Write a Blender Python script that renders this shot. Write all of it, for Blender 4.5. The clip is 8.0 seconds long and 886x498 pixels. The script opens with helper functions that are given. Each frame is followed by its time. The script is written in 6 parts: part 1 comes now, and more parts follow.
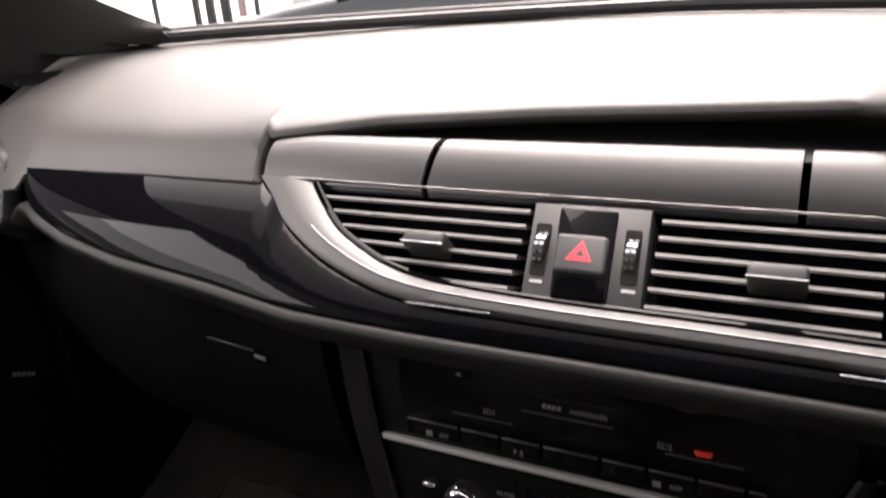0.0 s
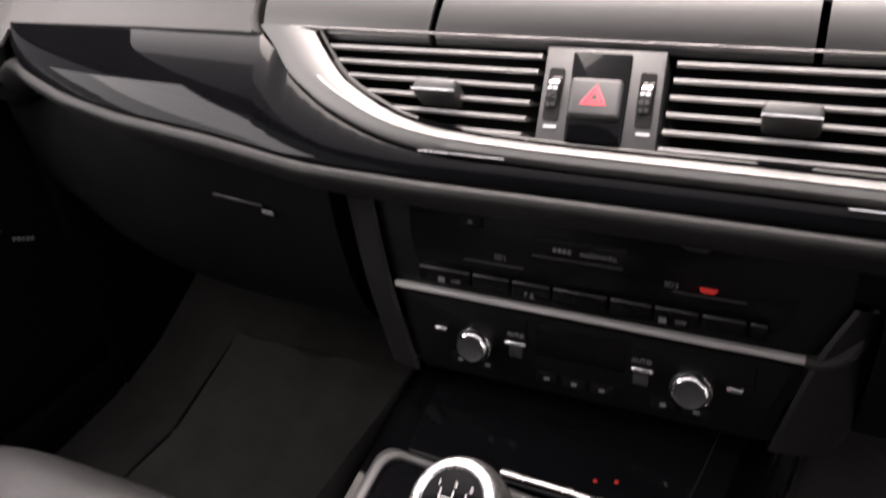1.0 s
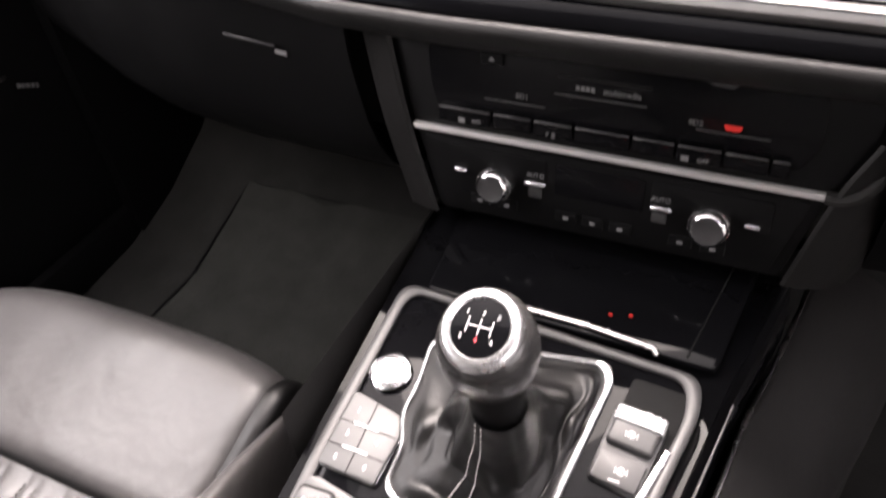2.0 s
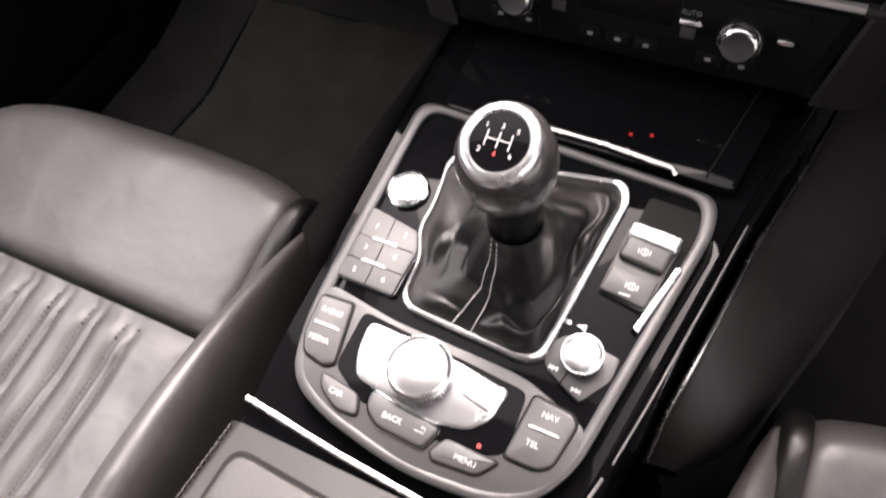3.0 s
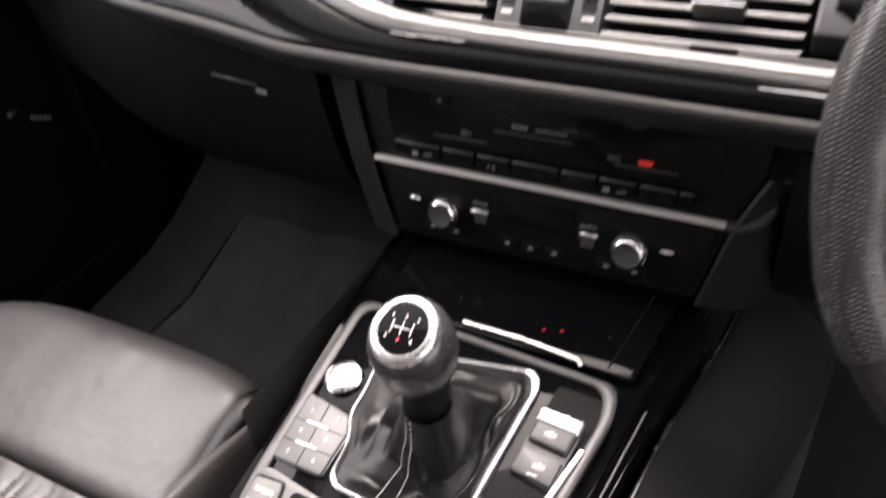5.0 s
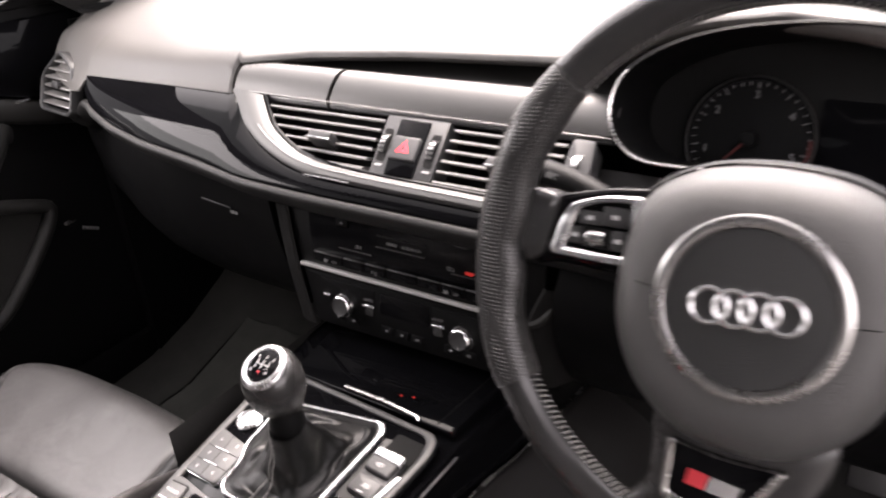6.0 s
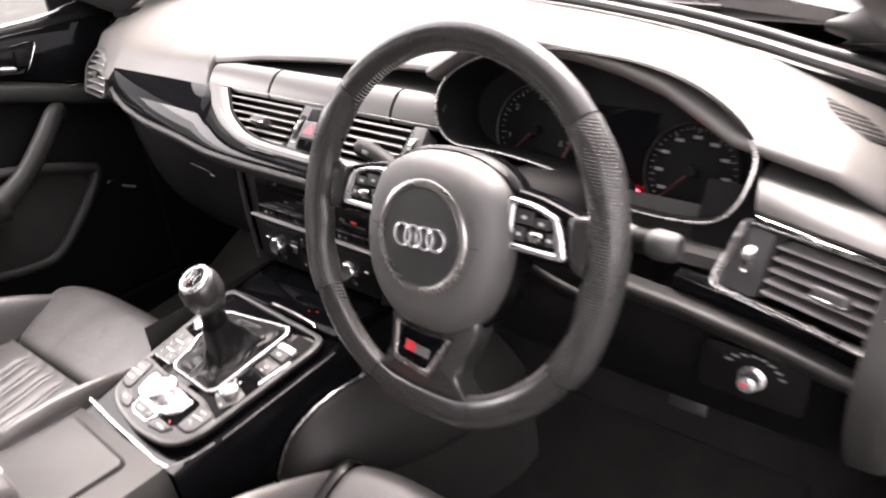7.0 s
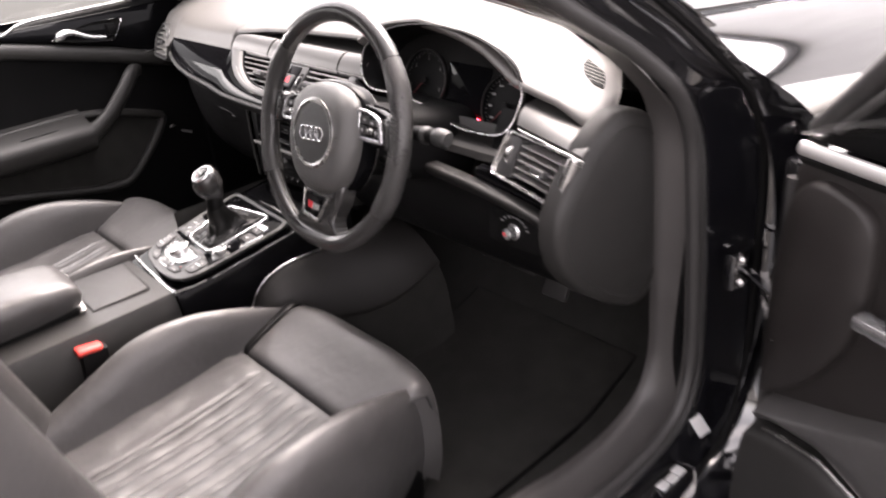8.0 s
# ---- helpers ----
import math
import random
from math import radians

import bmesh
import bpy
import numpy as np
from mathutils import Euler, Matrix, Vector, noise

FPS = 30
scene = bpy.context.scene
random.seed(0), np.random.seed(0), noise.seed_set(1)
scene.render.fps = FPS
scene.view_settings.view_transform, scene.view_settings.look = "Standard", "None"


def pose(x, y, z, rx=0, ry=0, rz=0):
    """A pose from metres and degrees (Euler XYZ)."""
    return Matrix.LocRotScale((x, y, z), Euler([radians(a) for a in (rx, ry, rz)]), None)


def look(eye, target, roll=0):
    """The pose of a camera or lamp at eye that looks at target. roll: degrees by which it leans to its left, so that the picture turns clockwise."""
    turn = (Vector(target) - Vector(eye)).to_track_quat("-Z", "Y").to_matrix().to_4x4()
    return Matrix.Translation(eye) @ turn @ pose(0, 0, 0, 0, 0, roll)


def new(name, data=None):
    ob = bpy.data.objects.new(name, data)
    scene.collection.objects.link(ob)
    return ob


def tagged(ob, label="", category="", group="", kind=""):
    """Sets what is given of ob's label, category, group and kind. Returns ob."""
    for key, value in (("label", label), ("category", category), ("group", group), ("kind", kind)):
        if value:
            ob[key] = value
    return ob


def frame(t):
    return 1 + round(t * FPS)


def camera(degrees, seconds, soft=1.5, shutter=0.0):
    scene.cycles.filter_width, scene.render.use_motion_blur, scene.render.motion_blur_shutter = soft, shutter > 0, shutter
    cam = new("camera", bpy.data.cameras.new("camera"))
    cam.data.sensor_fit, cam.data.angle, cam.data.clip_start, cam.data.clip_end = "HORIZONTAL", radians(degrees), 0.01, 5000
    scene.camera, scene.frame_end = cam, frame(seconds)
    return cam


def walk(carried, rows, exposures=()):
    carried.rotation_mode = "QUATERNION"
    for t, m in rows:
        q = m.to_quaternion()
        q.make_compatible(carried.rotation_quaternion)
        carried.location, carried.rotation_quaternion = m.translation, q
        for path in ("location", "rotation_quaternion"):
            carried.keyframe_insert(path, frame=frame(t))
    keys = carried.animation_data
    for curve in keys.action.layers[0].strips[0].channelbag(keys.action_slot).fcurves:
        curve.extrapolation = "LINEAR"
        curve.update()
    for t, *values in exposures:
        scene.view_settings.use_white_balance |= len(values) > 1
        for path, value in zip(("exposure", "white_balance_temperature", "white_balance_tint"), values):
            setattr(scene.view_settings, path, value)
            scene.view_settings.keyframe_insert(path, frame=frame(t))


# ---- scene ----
cam = camera(59.9, 8.0, soft=2.0, shutter=0.5)
PATH = [
    (0, (0.14, 0.015, 1.01), (-0.756, 1.663, 0.317), -4.8),
    (0.5, (0.135, 0.009, 1.01), (-0.719, 1.609, 0.165), -5.5),
    (1, (0.125, -0.003, 1.002), (-0.686, 1.524, -0.004), -5.5),
    (1.5, (0.119, -0.011, 0.997), (-0.654, 1.425, -0.161), -5.7),
    (2, (0.116, -0.015, 0.997), (-0.63, 1.297, -0.315), -6.7),
    (3.5, (0.117, -0.021, 0.988), (-0.526, 0.9, -0.666), -9.8),
    (4, (0.127, -0.014, 0.988), (-0.528, 0.914, -0.658), -10.1),
    (4.5, (0.133, -0.006, 0.998), (-0.593, 1.123, -0.484), -8.2),
    (5, (0.186, -0.044, 1.021), (-0.614, 1.315, -0.209), -6.1),
    (5.2, (0.209, -0.072, 1.038), (-0.596, 1.377, -0.081), -4.5),
    (6.3, (0.55, -0.144, 1.112), (-0.546, 1.282, 0.236), -4.8),
    (6.5, (0.617, -0.145, 1.134), (-0.505, 1.237, 0.221), -5.5),
    (7, (0.797, -0.2, 1.172), (-0.382, 1.114, 0.231), -5.6),
    (7.5, (1.042, -0.286, 1.214), (-0.211, 0.96, 0.277), -5.6),
    (8, (1.322, -0.341, 1.222), (-0.019, 0.814, 0.291), -5.8),
]
SKY, SUN, STOPS = 0.15, 1.28, 2.45
walk(cam, [(t, look(eye, target, roll)) for t, eye, target, roll in PATH], [(t, STOPS + e, 7050, 22) for t, e in
     ((0, -.42), (.5, -.48), (1, .06), (1.5, .5), (2, .86), (2.8, .6), (3.5, .34), (4.5, .55), (5, .55), (5.6, .45), (6.5, .48), (7, .88), (7.5, .75), (8, .5))])

# ---- world and lights ----
world = bpy.data.worlds.new("overcast")
scene.world = world
world.use_nodes = True
wn, wl = world.node_tree.nodes, world.node_tree.links
sky = wn.new("ShaderNodeTexSky")
sky.sky_type = 'NISHITA'
sky.sun_disc = False
sky.sun_elevation, sky.sun_rotation = radians(57), radians(-22)
sky.air_density, sky.dust_density = 1.0, 4.0
pale = wn.new("ShaderNodeHueSaturation")
pale.inputs["Saturation"].default_value = 0.18
wl.new(sky.outputs[0], pale.inputs["Color"])
wl.new(pale.outputs[0], wn["Background"].inputs[0])
wn["Background"].inputs[1].default_value = SKY
sun = new("sun", bpy.data.lights.new("sun", "SUN"))
sun.data.energy, sun.data.angle, sun.data.color = SUN, radians(45), (1.0, 0.96, 0.92)
sun.matrix_world = look((-1.2, 2.98, 4.95), (0, 0, 0))
# the sky's light in the opening of the passenger's window
skylight = new("window_light", bpy.data.lights.new("window_light", "AREA"))
skylight.data.shape, skylight.data.size, skylight.data.size_y, skylight.data.energy = 'RECTANGLE', .46, .24, .95
skylight.data.color = (0.95, 0.98, 1.0)
skylight.matrix_world = look((-.735, .10, 1.05), (-.42, .08, .36))

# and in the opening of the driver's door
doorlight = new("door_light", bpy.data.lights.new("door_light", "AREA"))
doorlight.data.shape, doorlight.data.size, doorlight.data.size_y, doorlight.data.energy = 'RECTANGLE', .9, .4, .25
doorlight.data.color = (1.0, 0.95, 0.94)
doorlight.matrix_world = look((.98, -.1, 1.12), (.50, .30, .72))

# ---- materials ----
def material(name, colour, rough=0.5, metal=0.0, grain=0.0, grain_size=900.0, blotch=0.12, blotch_size=14.0,
             coat=0.0, spec=0.5, wear=0.08, sheen=0.0, crease=0.0):
    """A surface with colour patches, uneven gloss and a fine grain in its relief."""
    m = bpy.data.materials.new(name)
    m.use_nodes = True
    n, l = m.node_tree.nodes, m.node_tree.links
    b = n["Principled BSDF"]
    co = n.new("ShaderNodeTexCoord")
    big, fine = n.new("ShaderNodeTexNoise"), n.new("ShaderNodeTexNoise")
    big.inputs["Scale"].default_value, big.inputs["Detail"].default_value = blotch_size, 5
    fine.inputs["Scale"].default_value, fine.inputs["Detail"].default_value = blotch_size * 16, 3
    l.new(co.outputs["Object"], big.inputs["Vector"])
    l.new(co.outputs["Object"], fine.inputs["Vector"])
    both = n.new("ShaderNodeMath")
    both.operation = 'MULTIPLY_ADD'
    both.inputs[1].default_value = 0.35
    l.new(fine.outputs[0], both.inputs[0])
    l.new(big.outputs[0], both.inputs[2])
    ramp = n.new("ShaderNodeMapRange")
    ramp.inputs[1].default_value, ramp.inputs[2].default_value = 0.4, 0.95
    ramp.inputs[3].default_value, ramp.inputs[4].default_value = 1 - blotch, 1 + blotch
    l.new(both.outputs[0], ramp.inputs[0])
    tint = n.new("ShaderNodeVectorMath")
    tint.operation = 'SCALE'
    tint.inputs[0].default_value = colour
    l.new(ramp.outputs[0], tint.inputs["Scale"])
    l.new(tint.outputs[0], b.inputs["Base Color"])
    gloss = n.new("ShaderNodeMapRange")
    gloss.inputs[1].default_value, gloss.inputs[2].default_value = 0.4, 0.95
    gloss.inputs[3].default_value, gloss.inputs[4].default_value = max(0.02, rough - wear), min(1, rough + wear)
    l.new(both.outputs[0], gloss.inputs[0])
    l.new(gloss.outputs[0], b.inputs["Roughness"])
    b.inputs["Metallic"].default_value = metal
    b.inputs["Specular IOR Level"].default_value = spec
    b.inputs["Coat Weight"].default_value = coat
    b.inputs["Coat Roughness"].default_value = 0.04
    b.inputs["Sheen Weight"].default_value = sheen
    if grain:
        cells = n.new("ShaderNodeTexVoronoi")
        cells.inputs["Scale"].default_value = grain_size
        l.new(co.outputs["Object"], cells.inputs["Vector"])
        bump = n.new("ShaderNodeBump")
        bump.inputs["Strength"].default_value, bump.inputs["Distance"].default_value = grain, 0.0006
        l.new(cells.outputs["Distance"], bump.inputs["Height"])
        l.new(bump.outputs[0], b.inputs["Normal"])
        if crease:
            folds, low = n.new("ShaderNodeTexNoise"), n.new("ShaderNodeBump")
            folds.inputs["Scale"].default_value, folds.inputs["Detail"].default_value, folds.inputs["Distortion"].default_value = 26, 2, 0.2
            low.inputs["Strength"].default_value, low.inputs["Distance"].default_value = crease, 0.008
            l.new(co.outputs["Object"], folds.inputs["Vector"])
            l.new(folds.outputs[0], low.inputs["Height"])
            l.new(low.outputs[0], bump.inputs["Normal"])
    return m


def glowing(name, colour, strength):
    m = material(name, colour, 0.4)
    b = m.node_tree.nodes["Principled BSDF"]
    b.inputs["Emission Color"].default_value = (*colour, 1)
    b.inputs["Emission Strength"].default_value = strength
    return m


def clear_glass(name, tint=(0.95, 0.97, 0.96)):
    m = bpy.data.materials.new(name)
    m.use_nodes = True
    n, l = m.node_tree.nodes, m.node_tree.links
    n.remove(n["Principled BSDF"])
    see, shine, mix, fr = (n.new("ShaderNodeBsdfTransparent"), n.new("ShaderNodeBsdfGlossy"),
                           n.new("ShaderNodeMixShader"), n.new("ShaderNodeLayerWeight"))
    see.inputs[0].default_value = (*tint, 1)
    shine.inputs["Roughness"].default_value = 0.02
    fr.inputs[0].default_value = 0.5
    steep, low = n.new("ShaderNodeMath"), n.new("ShaderNodeMapRange")
    steep.operation = 'POWER'
    steep.inputs[1].default_value = 5.0
    low.inputs[3].default_value, low.inputs[4].default_value = 0.04, 0.9
    l.new(fr.outputs["Facing"], steep.inputs[0])
    l.new(steep.outputs[0], low.inputs[0])
    l.new(low.outputs[0], mix.inputs[0])
    l.new(see.outputs[0], mix.inputs[1])
    l.new(shine.outputs[0], mix.inputs[2])
    l.new(mix.outputs[0], n["Material Output"].inputs[0])
    return m


def perforated(name, colour, rough):
    """Leather with rows of fine punched holes."""
    m = material(name, colour, rough, grain=0.25, grain_size=700)
    n, l = m.node_tree.nodes, m.node_tree.links
    b = n["Principled BSDF"]
    co = n.new("ShaderNodeTexCoord")
    dots = n.new("ShaderNodeTexVoronoi")
    dots.inputs["Scale"].default_value, dots.inputs["Randomness"].default_value = 380, 0.0
    l.new(co.outputs["Object"], dots.inputs["Vector"])
    hole = n.new("ShaderNodeMapRange")
    hole.inputs[1].default_value, hole.inputs[2].default_value = 0.25, 0.42
    l.new(dots.outputs["Distance"], hole.inputs[0])
    bump = n.new("ShaderNodeBump")
    bump.inputs["Strength"].default_value, bump.inputs["Distance"].default_value = 0.8, 0.0009
    l.new(hole.outputs[0], bump.inputs["Height"])
    l.new(bump.outputs[0], b.inputs["Normal"])
    return m


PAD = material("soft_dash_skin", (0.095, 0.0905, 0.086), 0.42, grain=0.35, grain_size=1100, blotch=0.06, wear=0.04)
LOWER = material("dark_soft_skin", (0.017, 0.0165, 0.016), 0.5, grain=0.15, grain_size=1000, blotch=0.1, spec=0.28)
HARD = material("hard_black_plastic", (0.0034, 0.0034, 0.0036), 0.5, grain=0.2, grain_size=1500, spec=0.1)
# the pad's own soft skin again, darkened to carry the roll's shade
ROLL = material("shaded_dash_skin", (0.0095, 0.0092, 0.009), 0.55, grain=0.2, grain_size=1100, blotch=0.06, spec=0.35)
RIMGREY = material("satin_grey_rim", (0.034, 0.0336, 0.0333), 0.42, metal=0.1, blotch=0.03, wear=0.03)
SMOKE = material("smoked_black_plastic", (0.003, 0.003, 0.0035), 0.18, spec=0.14, blotch=0.1)
GREY = material("grey_satin_plastic", (0.03, 0.03, 0.0305), 0.48, grain=0.1, grain_size=1600, blotch=0.06)
COVER = material("satin_grey_paint", (0.125, 0.122, 0.119), 0.46, metal=0.75, blotch=0.02, blotch_size=40, wear=0.02)
GLOSS = material("piano_black_lacquer", (0.003, 0.003, 0.0035), 0.03, blotch=0.2, wear=0.015, spec=0.075)
SATIN = material("satin_aluminium", (0.56, 0.55, 0.54), 0.27, metal=1.0, blotch=0.02, blotch_size=30, wear=0.015)
PALE = material("pale_satin_metal", (0.55, 0.54, 0.53), 0.34, metal=0.55, blotch=0.01, blotch_size=30, wear=0.01)
BRUSHED = material("grey_satin_metal", (0.15, 0.148, 0.146), 0.58, metal=1.0, blotch=0.01, blotch_size=30, wear=0.01)
EDGELINE = material("satin_edge_metal", (0.24, 0.236, 0.233), 0.46, metal=1.0, blotch=0.02, wear=0.02)
CHROME = material("bright_chrome", (0.82, 0.82, 0.82), 0.07, metal=1.0, blotch=0.03, wear=0.03)
SILVER = material("silver_plate", (0.62, 0.625, 0.635), 0.25, metal=0.9, blotch=0.03, blotch_size=50, wear=0.04)
VENTGREY = material("vent_slat_grey", (0.26, 0.252, 0.245), 0.34, metal=0.5, blotch=0.05, blotch_size=50)
LEATHER = material("black_seat_leather", (0.041, 0.0394, 0.0392), 0.42, grain=0.12, grain_size=900, blotch=0.14, blotch_size=9, wear=0.09, spec=0.5, crease=0.25)
BOOT = material("gaiter_leather", (0.0036, 0.0036, 0.0037), 0.38, grain=0.12, grain_size=700, blotch=0.2, spec=0.26, crease=0.4)
RIM = material("wheel_leather", (0.022, 0.0215, 0.0215), 0.2, grain=0.15, grain_size=650, blotch=0.15, spec=0.65)
GRIP = perforated("punched_wheel_leather", (0.021, 0.0205, 0.0203), 0.3)
HUB = material("airbag_cover_skin", (0.06, 0.059, 0.058), 0.34, grain=0.5, grain_size=1300, blotch=0.05)
HUBDISC = material("badge_field_skin", (0.02, 0.0205, 0.0205), 0.42, grain=0.4, grain_size=1300, blotch=0.05)
CARPET = material("black_carpet", (0.017, 0.0168, 0.0157), 0.95, grain=1.0, grain_size=500, blotch=0.3, blotch_size=25, spec=0.1, sheen=0.1)
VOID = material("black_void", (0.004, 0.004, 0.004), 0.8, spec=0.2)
RUBBER = material("black_rubber", (0.025, 0.024, 0.024), 0.5, blotch=0.15)
PILLAR = material("grey_pillar_cloth", (0.026, 0.025, 0.0245), 0.9, grain=0.5, grain_size=800)
HEADLINE = material("black_headliner_cloth", (0.035, 0.034, 0.033), 0.95, grain=0.5, grain_size=800)
PAINT = material("black_car_paint", (0.004, 0.004, 0.005), 0.05, coat=1.0, blotch=0.1, wear=0.02)
PAINT.node_tree.nodes["Principled BSDF"].inputs["Coat IOR"].default_value = 1.9
MAT = material("mat_carpet", (0.025, 0.0253, 0.0232), 0.95, grain=1.0, grain_size=500, blotch=0.3, blotch_size=20, spec=0.1, sheen=0.1)
# mat carpet once more, the driver's footwell shade put into its colour
SHADEDMAT = material("shaded_mat_pile", (0.017, 0.0166, 0.0155), 0.95, grain=1.0, grain_size=500, blotch=0.3, blotch_size=20, spec=0.1, sheen=0.05)
SILL = material("grey_sill_plastic", (0.03, 0.028, 0.0276), 0.42, grain=0.08, grain_size=1200, blotch=0.12)
DOORSKIN = material("brown_black_door_skin", (0.014, 0.0122, 0.0118), 0.46, spec=0.3, grain=0.3, grain_size=1000, blotch=0.12)
STITCH = material("grey_wheel_thread", (0.16, 0.155, 0.15), 0.6)
LIDSKIN = material("grey_lid_skin", (0.0135, 0.0129, 0.0126), 0.5, grain=0.2, grain_size=900, blotch=0.06, spec=0.35)
KNEESKIN = material("brown_black_knee_skin", (0.009, 0.0082, 0.008), 0.55, grain=0.25, grain_size=900, blotch=0.1, spec=0.3)
WINGSKIN = material("dark_wing_skin", (0.005, 0.0047, 0.0046), 0.55, grain=0.2, grain_size=1000, blotch=0.1, spec=0.22)
THREAD = material("grey_thread", (0.3, 0.29, 0.28), 0.7)
DARKTHREAD = material("black_thread", (0.012, 0.012, 0.012), 0.7)
WHITE = material("white_print", (0.42, 0.42, 0.42), 0.5)
FADED = material("faded_print", (0.14, 0.14, 0.14), 0.6)
DIALPRINT = material("dim_dial_print", (0.14, 0.14, 0.14), 0.6)
DIMRED = material("dim_red_print", (0.07, 0.008, 0.008), 0.5)
REDPRINT = material("red_print", (0.5, 0.035, 0.045), 0.4)
REDGLOW = glowing("red_warning_light", (1.0, 0.03, 0.05), 5.0)
REDDIM = glowing("dim_red_light", (0.3, 0.015, 0.012), 0.1)
REDSYMBOL = glowing("lit_hazard_symbol", (0.9, 0.05, 0.075), 0.22)
REDPLASTIC = material("red_buckle_plastic", (0.75, 0.06, 0.05), 0.35)
GLASS = clear_glass("clear_glass")
SIDEGLASS = clear_glass("tinted_side_glass", (.42, .44, .43))


# ---- builders ----
def thing(name, label, category, at=(0, 0, 0), m=None, group="", kind=""):
    ob = new(name)
    ob.empty_display_size = 0.05
    ob.matrix_world = m if m is not None else Matrix.Translation(at)
    tagged(ob, label, category, group, kind)
    if m is None:
        ob["base"] = list(at)
    return ob


def part(name, bm, mat, parent=None, label="", smooth=38, flip=False):
    """Links a bmesh as one mesh object, under a thing or a part."""
    bmesh.ops.remove_doubles(bm, verts=bm.verts, dist=1e-6)
    bmesh.ops.recalc_face_normals(bm, faces=bm.faces)
    if flip:
        bmesh.ops.reverse_faces(bm, faces=bm.faces)
    limit = radians(smooth)
    for f in bm.faces:
        f.smooth = True
    for e in bm.edges:
        if len(e.link_faces) == 2 and e.calc_face_angle(0) > limit:
            e.smooth = False
    me = bpy.data.meshes.new(name)
    bm.to_mesh(me)
    bm.free()
    me.materials.append(mat)
    ob = new(name, me)
    if parent is not None:
        ob.parent = parent
        if "base" in parent.keys():
            ob.matrix_parent_inverse = Matrix.Translation(-Vector(parent["base"]))
    if label:
        ob["label"] = label
    return ob


def again(ob, m):
    """The same mesh once more, under the same parent."""
    o = bpy.data.objects.new(ob.name.split(".")[0], ob.data)
    scene.collection.objects.link(o)
    o.parent, o.matrix_parent_inverse = ob.parent, ob.matrix_parent_inverse
    o.matrix_basis = m
    return o


def spline(pts, n, closed=False):
    """n points on a smooth curve through pts, evenly spaced by the knots."""
    p = np.array(pts, float)
    k = len(p)
    out = []
    for i in range(n):
        s = i * (k if closed else k - 1) / (n if closed else n - 1)
        j = min(int(s), k - 1 if closed else k - 2)
        f = s - j
        if closed:
            a, b, c, d = (p[(j + q) % k] for q in (-1, 0, 1, 2))
        else:
            b, c = p[j], p[j + 1]
            a = p[j - 1] if j > 0 else 2 * b - c
            d = p[j + 2] if j + 2 < k else 2 * c - b
        out.append(0.5 * (2 * b + (c - a) * f + (2 * a - 5 * b + 4 * c - d) * f * f + (3 * b - a - 3 * c + d) * f ** 3))
    return out


def even(pts, n):
    """n points at even spacing round a closed outline."""
    p = np.array([list(q) for q in pts] + [list(pts[0])], float)
    d = np.concatenate([[0], np.cumsum(np.linalg.norm(np.diff(p, axis=0), axis=1))])
    s = np.arange(n) * d[-1] / n
    return [tuple(np.interp(v, d, p[:, k]) for k in range(p.shape[1])) for v in s]


def grid_mesh(rows, close_u=False, close_v=False, caps=False, thick=0.0):
    """Quads over rows of points."""
    bm = bmesh.new()
    vs = [[bm.verts.new(p) for p in r] for r in rows]
    nu, nv = len(vs), len(vs[0])
    for i in range(nu if close_u else nu - 1):
        for j in range(nv if close_v else nv - 1):
            a, b = vs[i], vs[(i + 1) % nu]
            try:
                bm.faces.new((a[j], b[j], b[(j + 1) % nv], a[(j + 1) % nv]))
            except ValueError:
                pass
    if caps:
        bm.faces.new(vs[0])
        bm.faces.new(vs[-1][::-1])
    if thick:
        bmesh.ops.recalc_face_normals(bm, faces=bm.faces)
        bmesh.ops.solidify(bm, geom=bm.faces[:], thickness=thick)
    return bm


def box(x0, x1, y0, y1, z0, z1, bevel=0.0, seg=2):
    bm = bmesh.new()
    bmesh.ops.create_cube(bm, size=1)
    for v in bm.verts:
        v.co = Vector(((x0 + x1) / 2 + v.co.x * (x1 - x0), (y0 + y1) / 2 + v.co.y * (y1 - y0), (z0 + z1) / 2 + v.co.z * (z1 - z0)))
    if bevel:
        bmesh.ops.bevel(bm, geom=bm.edges[:], offset=bevel, segments=seg, affect='EDGES', profile=0.5)
    return bm


def rounded(pts, r, seg=4):
    """A polygon with its corners rounded."""
    out = []
    k = len(pts)
    for i in range(k):
        a, b, c = (Vector(pts[(i + q) % k][:2]) for q in (-1, 0, 1))
        rr = r[i] if isinstance(r, (list, tuple)) else r
        e, f = (a - b), (c - b)
        d = min(rr, e.length * 0.48, f.length * 0.48)
        p, q = b + e.normalized() * d, b + f.normalized() * d
        for s in range(seg + 1):
            t = s / seg
            out.append((p * (1 - t) ** 2 + b * 2 * t * (1 - t) + q * t * t).to_tuple())
    return out


